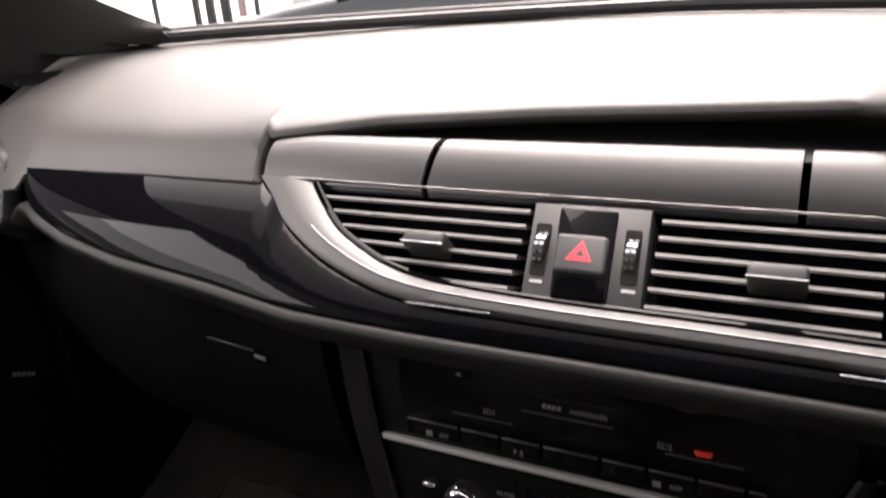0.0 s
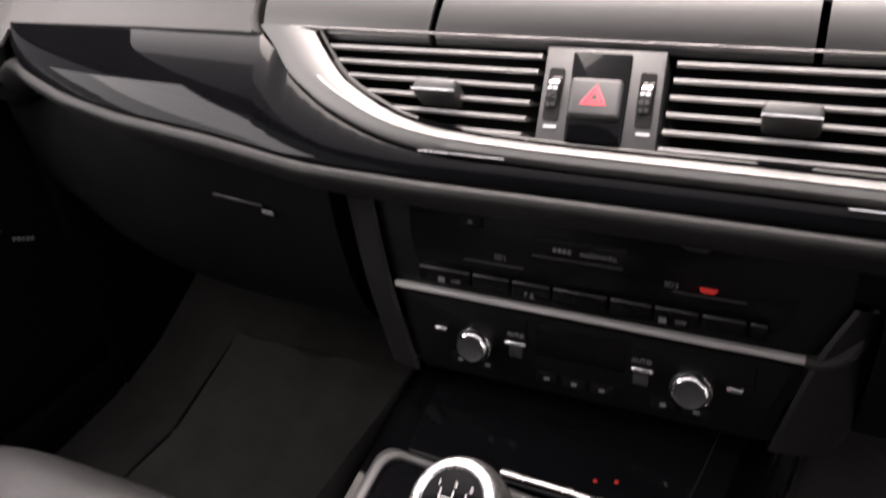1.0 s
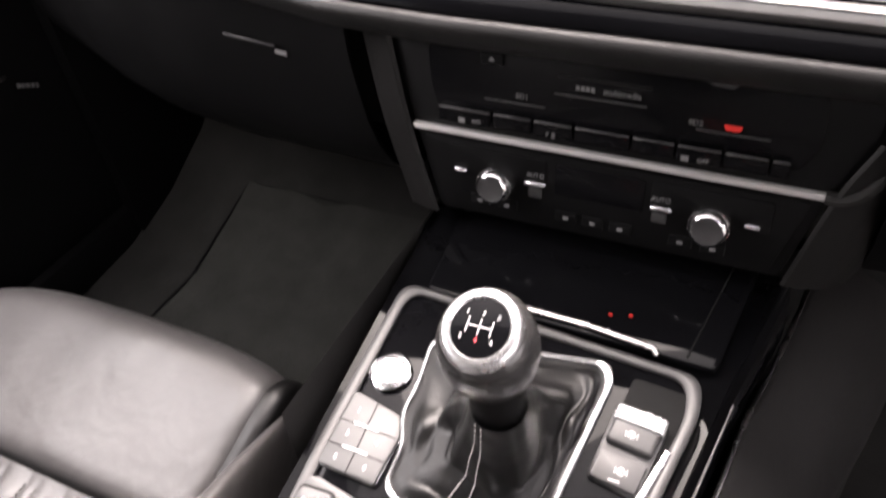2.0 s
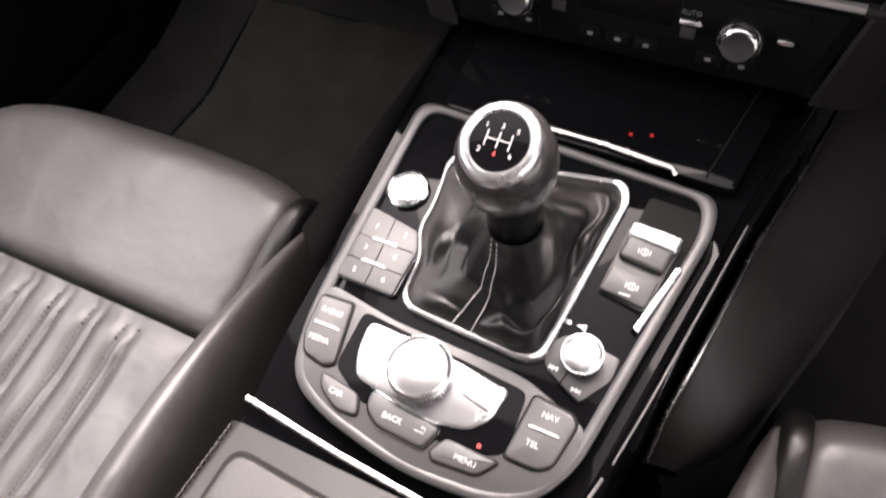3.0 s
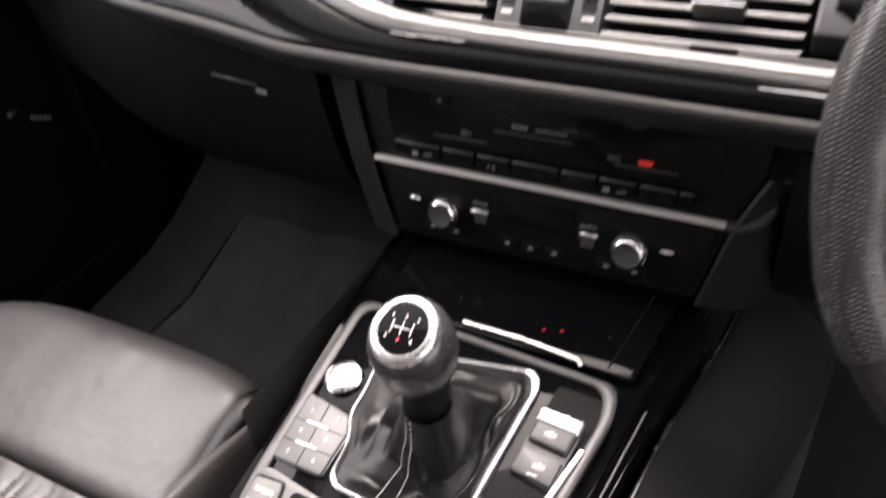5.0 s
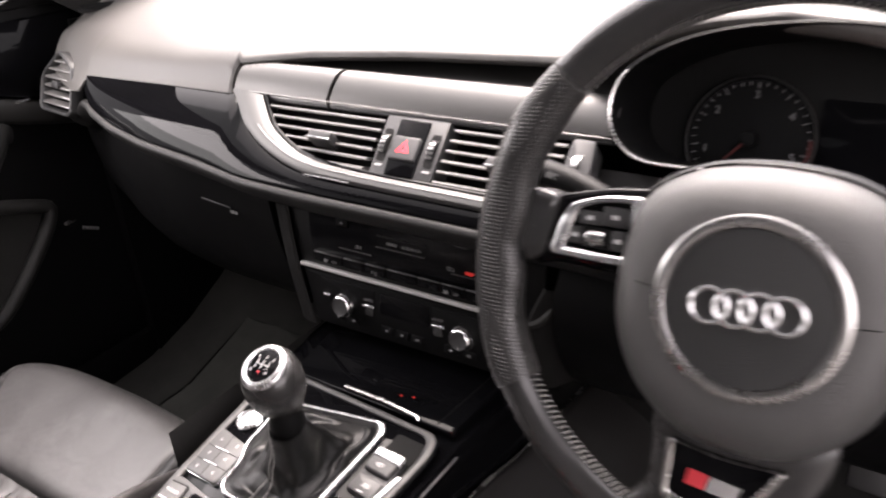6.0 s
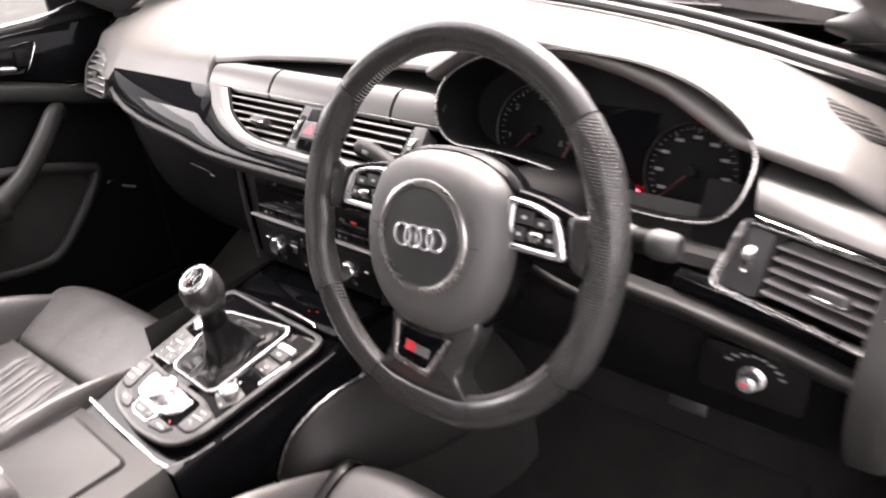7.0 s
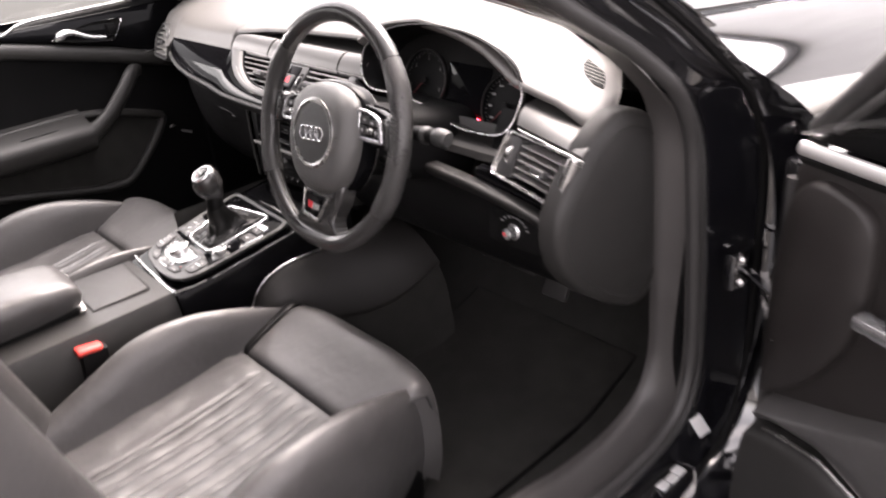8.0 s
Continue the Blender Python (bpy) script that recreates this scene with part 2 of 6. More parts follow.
def prism(pts, z0, z1, bevel=0.0, seg=2, dish=0.0):
    """An outline in x and y, from z0 up to z1, its upper edge rounded."""
    c = Vector((sum(p[0] for p in pts) / len(pts), sum(p[1] for p in pts) / len(pts)))
    rows = [[(p[0], p[1], z0) for p in pts]]
    if bevel:
        for s in range(seg + 1):
            a = s / seg * math.pi / 2
            inset, h = bevel * (1 - math.cos(a)), z1 - bevel + bevel * math.sin(a)
            row = []
            k = len(pts)
            for i in range(k):
                p, e, f = Vector(pts[i][:2]), Vector(pts[i - 1][:2]), Vector(pts[(i + 1) % k][:2])
                t = (f - e)
                nrm = Vector((-t.y, t.x)).normalized()
                if nrm.dot(c - p) < 0:
                    nrm = -nrm
                q = p + nrm * inset
                row.append((q.x, q.y, h))
            rows.append(row)
    else:
        rows.append([(p[0], p[1], z1) for p in pts])
    bm = grid_mesh(rows, close_v=True, caps=True)
    return bm


def band(outer, inner, z0, z1, round_top=0.0):
    """A frame between two outlines of as many points."""
    rows = []
    for a, b in zip(outer, inner):
        a, b = Vector(a[:2]), Vector(b[:2])
        sec = [(*a, z0), (*a, z1 - round_top), (*(a.lerp(b, 0.15)), z1 - round_top * 0.3), (*(a.lerp(b, 0.5)), z1),
               (*(a.lerp(b, 0.85)), z1 - round_top * 0.3), (*b, z1 - round_top), (*b, z0)]
        rows.append(sec)
    return rows


def lathe(profile, n=32, at=(0, 0, 0)):
    rows = []
    for i in range(n):
        a = 2 * math.pi * i / n
        rows.append([(at[0] + r * math.cos(a), at[1] + r * math.sin(a), at[2] + z) for r, z in profile])
    return grid_mesh(rows, close_u=True)


def tube(path, radius, n=10, closed=False, flat=1.0, up=(0, 0, 1)):
    """A round or flattened bar along a path; radius: one number, or one a point."""
    p = [Vector(q) for q in path]
    k = len(p)
    rows = []
    for i in range(k):
        a = p[i - 1] if (i or closed) else p[i]
        b = p[(i + 1) % k] if (i < k - 1 or closed) else p[i]
        t = (b - a).normalized()
        s = t.cross(Vector(up))
        if s.length < 1e-4:
            s = t.cross(Vector((1, 0, 0)))
        s.normalize()
        w = s.cross(t)
        r = radius[i] if isinstance(radius, (list, tuple)) else radius
        rows.append([p[i] + s * r * math.cos(c) + w * r * flat * math.sin(c) for c in (2 * math.pi * j / n for j in range(n))])
    return grid_mesh(rows, close_u=closed, close_v=True, caps=not closed)


def joined(*bms):
    out = bmesh.new()
    for b in bms:
        me = bpy.data.meshes.new("join")
        b.to_mesh(me)
        b.free()
        out.from_mesh(me)
        bpy.data.meshes.remove(me)
    return out


def moved(bm, m):
    bm.transform(m)
    return bm


def lettering(text, size, parent, m, mat=None, name="lettering", depth=0.0002):
    """Flat raised letters, centred, on the plane of m."""
    cu = bpy.data.curves.new("letters", "FONT")
    cu.body, cu.size, cu.align_x, cu.align_y, cu.extrude, cu.resolution_u = text, size, 'CENTER', 'CENTER', depth, 2
    tmp = bpy.data.objects.new("letters", cu)
    scene.collection.objects.link(tmp)
    me = bpy.data.meshes.new_from_object(tmp.evaluated_get(bpy.context.evaluated_depsgraph_get()))
    bpy.data.objects.remove(tmp)
    bpy.data.curves.remove(cu)
    me.materials.clear()
    me.materials.append(mat or WHITE)
    me.name = name
    ob = new(name, me)
    ob.parent = parent
    ob.matrix_basis = m
    return ob


def frame_of(origin, tilt):
    """A local frame: x stays, y runs up a face that leans tilt degrees forward from upright, z points out to the rear."""
    return Matrix.Translation(origin) @ Matrix.Rotation(radians(90 - tilt), 4, 'X')

# ---- dashboard ----
FACE = frame_of((0.0, 0.469, 0.854), 50.4)
STACK = frame_of((0.002, 0.4155, 0.690), 8.0)
DIALS = frame_of((0.405, 0.53, 0.846), 19.3)

PAD_X = [-.80, -.765, -.71, -.65, -.56, -.45, -.29, -.279, -.270, -.235, -.18, -.05, .10, .15, .178, .22, .274, .325, .38, .43, .48, .515, .558, .58, .65, .70, .735]
PAD_EDGE = [(.545, .805), (.54, .85), (.540, .886), (.529, .898), (.515, .898), (.515, .90), (.51, .902), (.506, .899), (.503, .8925), (.510, .895), (.525, .8995), (.540, .9045),
            (.546, .908), (.541, .911), (.497, .92), (.507, .946), (.51, .957), (.513, .963), (.51, .958), (.507, .949), (.502, .935), (.497, .918), (.489, .898),
            (.483, .8965), (.475, .8855), (.469, .867), (.4665, .856)]
PAD_REAR = [(.56, .815), (.60, .900), (.640, .938), (.662, .940), (.70, .942), (.765, .943), (.80, .945), (.80, .945), (.80, .945), (.80, .945), (.81, .945), (.81, .945),
            (.80, .943), (.79, .941), (.785, .940), (.775, .939), (.76, .938), (.745, .937), (.725, .935), (.71, .934), (.695, .931), (.675, .928), (.66, .918),
            (.652, .913), (.63, .897), (.556, .886), (.482, .862)]


def dash_skin():
    rows = []
    xs = sorted({q for q in PAD_X if q > -.7} | {-.5565} | set(np.round(np.arange(-.696, .735, .012), 4)))
    xs = [x for i, x in enumerate(xs) if not i or x - xs[i - 1] > .0012]
    for x in xs:
        ey, ez = (np.interp(x, PAD_X, [e[q] for e in PAD_EDGE]) for q in (0, 1))
        ry, rz = (np.interp(x, PAD_X, [r[q] for r in PAD_REAR]) for q in (0, 1))
        gx = [q for q in PAD_X if not -.285 < q < -.24]
        sy, sz = (np.interp(x, gx, [PAD_EDGE[PAD_X.index(q)][c] for q in gx]) for c in (0, 1))
        top = max(sz, rz)
        if x <= -.2785:
            # passenger side: the skin rolls over and runs down behind the lacquered trim
            fx = [-.80, -.765, -.71, -.65, -.56, -.27]
            lean = np.interp(x, fx, [.0, .05, .1, .35, .8, 1.0])
            fy, fz = np.interp(x, fx, [.545, .532, .515, .497, .4765, .474]), np.interp(x, fx, [.79, .82, .845, .855, .857, .857])
            dz = np.interp(x, [-.80, -.71, -.612, -.588, -.56, -.5565, -.545, -.53, -.503, -.452, -.379, -.27], [.016, .016, .020, .022, .018, .006, .008, .0165, .026, .036, .045, .052])
            drop, soft = max(0, rz - sz), np.interp(x, [-.62, -.5, -.38, -.30, -.28], [0, .7, .7, .45, .3])
            up, k1, k2 = np.interp(x, [-.69, -.6], [.0, .005]), np.interp(x, [-.6, -.42], [.40, .35]), np.interp(x, [-.6, -.42], [.74, .70])
            ctrl = [(ry, rz), (ry * .55 + sy * .45, top - k1 * drop + up), (ry * .22 + sy * .78, top - k2 * drop + up - .004 * soft), (ey * (1 - soft) + (ey + fy) / 2 * soft, ez * (1 - soft) + ((ez + fz) / 2 + .007) * soft), (fy, fz), (fy - dz * 1.21 * lean, fz - dz)]
        else:
            fall = sz - rz
            ctrl = [(ry, rz), (ry * .55 + sy * .45, rz + (.35 if fall < 0 else .5) * fall + .005), (ry * .22 + sy * .78, rz + (.70 if fall < 0 else .86) * fall + .0045), (ey + .003, ez + .0035),
                    (ey + .004, ez - .005), (ey + (.05 if x < .17 else .014 if x < .53 else .03), ez - (.016 if x < .17 else .011))]
        curve = spline(ctrl, 31)
        rows.append([(x, p[0], p[1]) for p in curve])
    rows = [[(x - .009, y, z - .016) for x, y, z in rows[0]], [(x - .0065, y, z - .006) for x, y, z in rows[0]], [(x - .003, y, z - .0015) for x, y, z in rows[0]]] + rows
    return grid_mesh(rows, thick=-0.003)


dashboard = thing("dashboard", "dark grey soft-touch car dashboard, sunlit almost white on top", "dashboard", (0, 0.6, 0.7))
skin = dash_skin()
TOPS = [tuple(v.co) for v in skin.verts]


def pad_height(x, y):
    """The pad's upper surface at a place of the plan."""
    near = sorted(TOPS, key=lambda p: (p[0] - x) ** 2 + (p[1] - y) ** 2)[:4]
    return sum(p[2] for p in near) / 4


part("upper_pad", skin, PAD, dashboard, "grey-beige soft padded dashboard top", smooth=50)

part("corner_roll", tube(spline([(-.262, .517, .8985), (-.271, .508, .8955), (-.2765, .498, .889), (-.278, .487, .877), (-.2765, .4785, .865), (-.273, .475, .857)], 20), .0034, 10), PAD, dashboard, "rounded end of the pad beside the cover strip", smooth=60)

# the dark slot behind the strip of covers
slot = [[(x, y, z) for y, z in ((.502, .884), (.53, .8835), (.56, .884), (.585, .888))] for x in np.linspace(-.26, .205, 12)]
part("screen_slot", grid_mesh(slot, thick=0.002), LOWER, dashboard, "dark slot behind the screen lid")

# soft roll below the trim, from the passenger's side to the driver's
LIP_X = [-.73, -.66, -.61, -.575, -.553, -.53, -.503, -.452, -.379, -.28, -.194, -.10, .05, .21, .25, .40, .55, .65, .735]
LIP_Y = [.535, .503, .480, .464, .455, .4465, .435, .4225, .412, .4045, .3955, .393, .393, .393, .394, .397, .395, .382, .362]
LIP_Z = [.772, .786, .803, .820, .829, .832, .8258, .8155, .807, .8005, .793, .7912, .7912, .7905, .787, .782, .77, .765, .762]


def roll():
    rows = []
    for x in np.arange(-.73, .7351, .012):
        y, z = np.interp(x, LIP_X, LIP_Y), np.interp(x, LIP_X, LIP_Z)
        ctrl = [(y + .018, z - .002), (y, z - .0005), (y - .0055, z - .0035), (y - .0055, z - .009), (y + .004, z - .021), (y + .02, z - .032), (y + .055, z - .040)]
        rows.append([(x, p[0], p[1]) for p in spline(ctrl, 24)])
    return grid_mesh(rows)


part("lower_roll", roll(), ROLL, dashboard, "soft roll along the lower dashboard edge, shade put into its colour", smooth=60)

# glove box and the panels below the roll
rows = []
for x in np.linspace(-.75, -.212, 14):
    b = np.interp(x, [-.75, -.65, -.6, -.5, -.4, -.212], [.14, .10, .075, .042, .026, .02])
    rows.append([(x, p[0], p[1]) for p in spline([(.455 + b, .80), (.432 + b, .775), (.427 + b, .745), (.43 + b, .70), (.45 + b, .62), (.50 + b, .56), (.58 + b, .545)], 16)])
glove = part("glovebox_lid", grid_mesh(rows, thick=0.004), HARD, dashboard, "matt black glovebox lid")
part("handle", moved(box(-.026, .026, -.0006, .0012, -.0012, .0012, .0004, 1), Matrix.Translation((-.3085, .4462, .7210)) @ Matrix.Rotation(radians(5), 4, 'Y')), GREY, glove, "thin edge of the handle")
part("lettering_bar", moved(box(-.006, .006, -.0004, .0006, -.0018, .0018), Matrix.Translation((-.2775, .4462, .7135)) @ Matrix.Rotation(radians(5), 4, 'Y')), FADED, glove)
rows = []
for x in np.linspace(.18, .742, 14):
    rows.append([(x, p[0], p[1]) for p in spline([(np.interp(x, [.18, .5, .65, .742], [.43, .42, .40, .375]), .757), (.41, .72), (.425, .66), (.47, .60), (.56, .57), (.66, .58)], 16)])
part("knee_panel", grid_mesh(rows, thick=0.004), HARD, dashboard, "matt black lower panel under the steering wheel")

# side cover at the driver's end
CAP = [(.405, .838), (.366, .795), (.352, .755), (.358, .71), (.385, .665), (.432, .62), (.50, .574), (.56, .556), (.60, .60), (.61, .70), (.60, .80), (.57, .858), (.50, .885), (.44, .868)]
edge = spline(CAP, 56, closed=True)
mid = np.mean(edge, axis=0)
cap_rows = [[(x, *(mid + (np.array(p) - mid) * s)) for p in edge] for s, x in ((1.0, .715), (1.0, .736), (.985, .743), (.95, .748), (.86, .752), (.84, .7505), (.82, .7515), (.5, .7545), (.12, .756), (.01, .756))]
part("side_cover", grid_mesh(cap_rows, close_v=True), LOWER, dashboard, "black oval end cover of the dashboard")


def slatted_grille(name, centre, turn, w, d, count):
    """A demister slot in the pad with fine bars."""
    g = part(name, moved(prism(rounded([(-w, -d), (w, -d * .8), (w * .9, d), (-w, d * .7)], .008), -.004, .001, .0008), Matrix.Translation(centre) @ turn), VOID, dashboard, "black slatted demister outlet")
    bar = part("slat", moved(box(-w * .93, w * .93, -.0012, .0012, .0008, .0026, .0005, 1), Matrix.Translation(centre) @ turn @ Matrix.Translation((0, -d * .8, 0))), HARD, g)
    for k in range(1, count):
        again(bar, Matrix.Translation((Matrix.Translation(centre) @ turn).to_3x3() @ Vector((0, 1.6 * d * k / (count - 1), 0))))


# the driver's outlet is a slanting lozenge whose bars run across the car
LOZ = [(.603, .608), (.648, .587), (.667, .566), (.682, .540), (.662, .541), (.632, .560), (.612, .585)]
lean = np.linalg.lstsq(np.array([(*p, 1) for p in LOZ]), np.array([pad_height(*p) for p in LOZ]), rcond=None)[0]
onpad = Matrix(((1, 0, 0, 0), (0, 1, 0, 0), (lean[0], lean[1], 1, lean[2] + .0022), (0, 0, 0, 1)))
outlet = part("demister_outlet", moved(prism(rounded([(x, y) for x, y in LOZ[::-1]], .003), -.004, .001, .0006), onpad), VOID, dashboard, "black slatted demister outlet")
for y in (.598, .5885, .579, .5695, .560, .5505):
    x0, x1 = np.interp(y, [.541, .560, .585, .608], [.662, .632, .612, .603]), np.interp(y, [.540, .566, .587, .608], [.682, .667, .648, .603])
    part("slat", moved(box(x0, x1, y - .0008, y + .0008, .0004, .0014, .0003, 1), onpad), PAD, outlet)
slatted_grille("demister_outlet", (-.655, .602, pad_height(-.655, .602) + .0008), Matrix.Rotation(radians(62), 4, 'Z') @ Matrix.Rotation(radians(12), 4, 'X'), .046, .010, 5)

# strip of satin covers above the vents



def cover_strip(name, x0, x1, label, taper=0.0, cut0=0.0, cut1=0.0):
    rows, line, under = [], [], []
    for k in range(29):
        f = k / 28
        sec = spline([(.512, .8835), (.506, .8875), (.497, .8872), (.487, .880), (.4795, .8695), (.4765, .8625)], 12)
        row = []
        for j, (y, z) in enumerate(sec):
            g = j / 11
            a, b = x0 + cut0 * g, x1 + cut1 * g
            x = a + (b - a) * f
            s = 1 - taper * max(0, 1 - f * 3) ** 2
            row.append((x, .4765 + (y - .4765) * s - (1 - s) * .012, .8625 + (z - .8625) * s))
        rows.append(row)
        x, y, z = row[-1]
        line.append((x, y - .0012, z - .0022))
        under.append((x, y + .001, z - .0058))
    t = thing(name, label, "trim", ((x0 + x1) / 2, .48, .858))
    part("skin", grid_mesh(rows, thick=-0.003), COVER, t)
    part("chrome_line", tube(line, .0013, 8), EDGELINE, t, "thin satin chrome line")
    part("lower_lip", tube(under, .0028, 8), GREY, t)
    return t


cover_strip("cover_strip", -.264, -.1175, "satin grey fixed cover strip over the vents", taper=.12, cut1=-.006)
cover_strip("screen_lid", -.1105, .1215, "closed satin grey lid of the pop-up screen", cut0=-.008, cut1=.0)
cover_strip("cover_strip", .1265, .206, "satin grey fixed cover strip over the vents")

# lacquered decor panel
TRIM_LOW = spline([(-.5565, .0055), (-.548, -.012), (-.530, -.029), (-.503, -.044), (-.452, -.060), (-.379, -.0735), (-.28, -.0835), (-.194, -.0955), (-.102, -.0985), (.05, -.0985), (.21, -.0985)], 80)
TRIM_LOW_X, TRIM_LOW_V = [p[0] for p in TRIM_LOW], [p[1] for p in TRIM_LOW]
rows = []
for x in list(np.linspace(-.556, -.40, 30)) + list(np.linspace(-.395, .205, 40)):
    lo = float(np.interp(x, TRIM_LOW_X, TRIM_LOW_V))
    hi = .0065
    if x > -.262:
        hi = float(np.interp(x, [-.262, -.227, -.178, -.139, -.102, -.06, .205], [.006, -.034, -.064, -.078, -.084, -.0855, -.088])) + .008
    bow = np.interp(x, [-.556, -.40, -.2], [.002, 0, 0])
    sec = [(x, hi, -.006), (x, hi, .0015 - bow), (x, hi - .001, .0025 - bow), (x, (hi + lo) / 2, .0032 - bow), (x, lo + .0015, .002 - bow), (x, lo, .0005 - bow), (x, lo, -.008)]
    rows.append(sec)
part("decor_panel", moved(grid_mesh(rows), FACE), GLOSS, dashboard, "high-gloss piano black trim panel", smooth=50)

# vent surround of satin aluminium
OUT = [(-.268, .010), (-.247, -.008), (-.227, -.028), (-.203, -.044), (-.178, -.057), (-.139, -.071), (-.102, -.0785), (-.06, -.0805), (.007, -.082), (.10, -.0825), (.205, -.084)]
INN = [(-.216, .006), (-.205, -.006), (-.193, -.018), (-.178, -.031), (-.160, -.0415), (-.127, -.056), (-.09, -.0635), (-.05, -.0665), (.007, -.068), (.10, -.0685), (.205, -.070)]
out, inn = spline(OUT, 60), spline(INN, 60)
vent_surround = thing("vent_surround", "satin aluminium frame sweeping round the centre vents", "trim", m=FACE)
part("frame", grid_mesh(band(out, inn, -.004, .009, .004), caps=True), BRUSHED, vent_surround)
part("bright_edge", tube([((a[0] + b[0]) / 2, (a[1] * .45 + b[1] * .55), .0092) for a, b in zip(out, inn)][16:], .0007, 8), EDGELINE, vent_surround, "bright chrome line on the frame")
part("inner_lip", tube([(p[0] + .003, p[1] + .002, .003) for p in inn], .0025, 8), GLOSS, vent_surround)
part("top_line", tube([(-.24, .0095, .0055), (-.10, .0085, .005), (.205, .007, .005)], .0008, 8), EDGELINE, vent_surround, "thin chrome line above the vents")
# two glints on the lacquer below the frame, built as thin metal tubes
sheen = [(x, -.0805 - .012 * max(0, -x - .09), .0058) for x in np.linspace(-.102, -.042, 10)]
part("accent", tube(sheen, .0005, 6), SATIN, vent_surround)
part("accent", tube([(x, -.0868, .0055) for x in (.15, .175, .205)], .0005, 6), CHROME, vent_surround)


def air_vent(label, m, left, right, top, count, pitch, tab, rise):
    """A vent: dark throat, blades and a sliding tab."""
    v = thing("air_vent", label, "air vent", m=m, group="dashboard air vents")
    lows = top - pitch * (count + .35)
    lefts = [left(top - pitch * k) for k in range(count + 2)]
    throat = [(lefts[0], top + .006)] + [(left(top - pitch * k) - .002, top - pitch * k) for k in range(count + 2)] + [(right, lows - .005), (right, top + .006)]
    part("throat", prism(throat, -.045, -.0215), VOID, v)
    for k in range(count):
        y = top - pitch * (k + .5)
        a = left(y) + .003
        blade = [[(x, y + .0016, .0015), (x, y + .0010, .0036), (x, y - .0010, .0036), (x, y - .0016, .0015), (x, y - .0006 + rise, -.019), (x, y + .0006 + rise, -.019)] for x in np.linspace(a, right - .001, 6)]
        part("blade", grid_mesh(blade, close_v=True, caps=True), VENTGREY, v)
    x, y, w = tab
    t = part("tab", moved(box(-w * .84, w * .84, -.0052, .0062, -.01, .011, .0028, 3), Matrix.Translation((x, y, .004))), GREY, v, "grey sliding tab of the vent")
    part("tab_line", box(x - w * .86, x + w * .86, y - .0042, y - .0028, .0146, .0156, .0004, 1), CHROME, t, "thin bright line")
    return v


def left_curve(v):
    return float(np.interp(v, [-.0685, -.0665, -.0635, -.056, -.0415, -.031, -.018, -.006, .006], [-.045, -.05, -.09, -.127, -.160, -.178, -.193, -.205, -.214]))


air_vent("centre air vent with satin grey horizontal blades", FACE, left_curve, -.036, .002, 6, .0114, (-.101, -.037, .0185), .0115)
air_vent("centre air vent with satin grey horizontal blades", FACE, lambda v: .045, .168, .002, 6, .0116, (.116, -.0375, .0185), .0115)

# hazard switch between the vents
hazard = thing("hazard_switch_panel", "grey switch panel with a lit red hazard warning triangle", "switch panel", m=FACE)
part("plate", prism([(-.0345, .003), (.0415, .003), (.0465, -.068), (-.0265, -.068)], -.022, .0045, .0012), GREY, hazard)
part("rocker", prism(rounded([(-.0165, .000), (.0215, .000), (.0265, -.064), (-.0085, -.064)], .003), .002, .0062, .0015), GLOSS, hazard, "gloss black rocker")
key = part("button", prism(rounded([(-.0125, -.0215), (.0205, -.0215), (.0225, -.0485), (-.0095, -.0485)], .0035), .004, .0105, .0025, 3), GREY, hazard, "dark grey hazard button")


def triangle(r, cx, cy, z, wide):
    o = [(cx + r * math.cos(a), cy + r * math.sin(a)) for a in (math.pi / 2, math.pi * 7 / 6, math.pi * 11 / 6)]
    i = [(cx + (r - wide) * math.cos(a), cy + (r - wide) * math.sin(a)) for a in (math.pi / 2, math.pi * 7 / 6, math.pi * 11 / 6)]
    return grid_mesh([[(*a, z), (*b, z), (*b, z + .0004), (*a, z + .0004)] for a, b in zip(o, i)], close_u=True, close_v=True)


part("triangle", triangle(.0094, .0053, -.0355, .0104, .0019), REDSYMBOL, key, "lit red triangle")
part("triangle", triangle(.0054, .0053, -.0355, .0104, .0017), REDSYMBOL, key, "lit red triangle")
for x, lean in ((-.024, .0035), (.0335, .003)):
    part("wheel_slot", prism(rounded([(x - .005, -.013), (x + .005, -.013), (x + .005 + lean, -.050), (x - .005 + lean, -.050)], .002), .003, .0052), VOID, hazard)
    wheel = part("thumbwheel", moved(lathe([(.0, -.0032), (.0135, -.0032), (.0145, -.0024), (.0145, .0024), (.0135, .0032), (0, .0032)], 28), Matrix.Translation((x + lean * .5, -.0305, -.005)) @ Matrix.Rotation(radians(90), 4, 'Y')), GREY, hazard, "ribbed thumbwheel")
    for k in range(5):
        a = radians(-38 + 19 * k)
        part("rib", moved(joined(box(-.0030, -.0005, -.0010, .0010, .0141, .0154), box(.0005, .0030, -.0010, .0010, .0141, .0154)), Matrix.Translation((x + lean * .5, -.0305, -.005)) @ Matrix.Rotation(a, 4, 'X')), SATIN, wheel)
    part("mark", box(x - .003 + lean, x + .005 + lean, -.0555, -.0535, .0046, .0052), WHITE, hazard)

# end plate of the right centre vent
endp = thing("vent_thumbwheel_plate", "narrow grey plate with a vent thumbwheel", "switch panel", m=FACE)
part("plate", prism(rounded([(.171, .003), (.193, .003), (.2, -.05), (.171, -.05)], .004), -.02, .006, .002), GREY, endp)
part("thumbwheel", moved(lathe([(.0, -.0032), (.0145, -.0032), (.0145, .0032), (0, .0032)], 28), Matrix.Translation((.183, -.024, -.0035)) @ Matrix.Rotation(radians(90), 4, 'Y')), SATIN, endp)

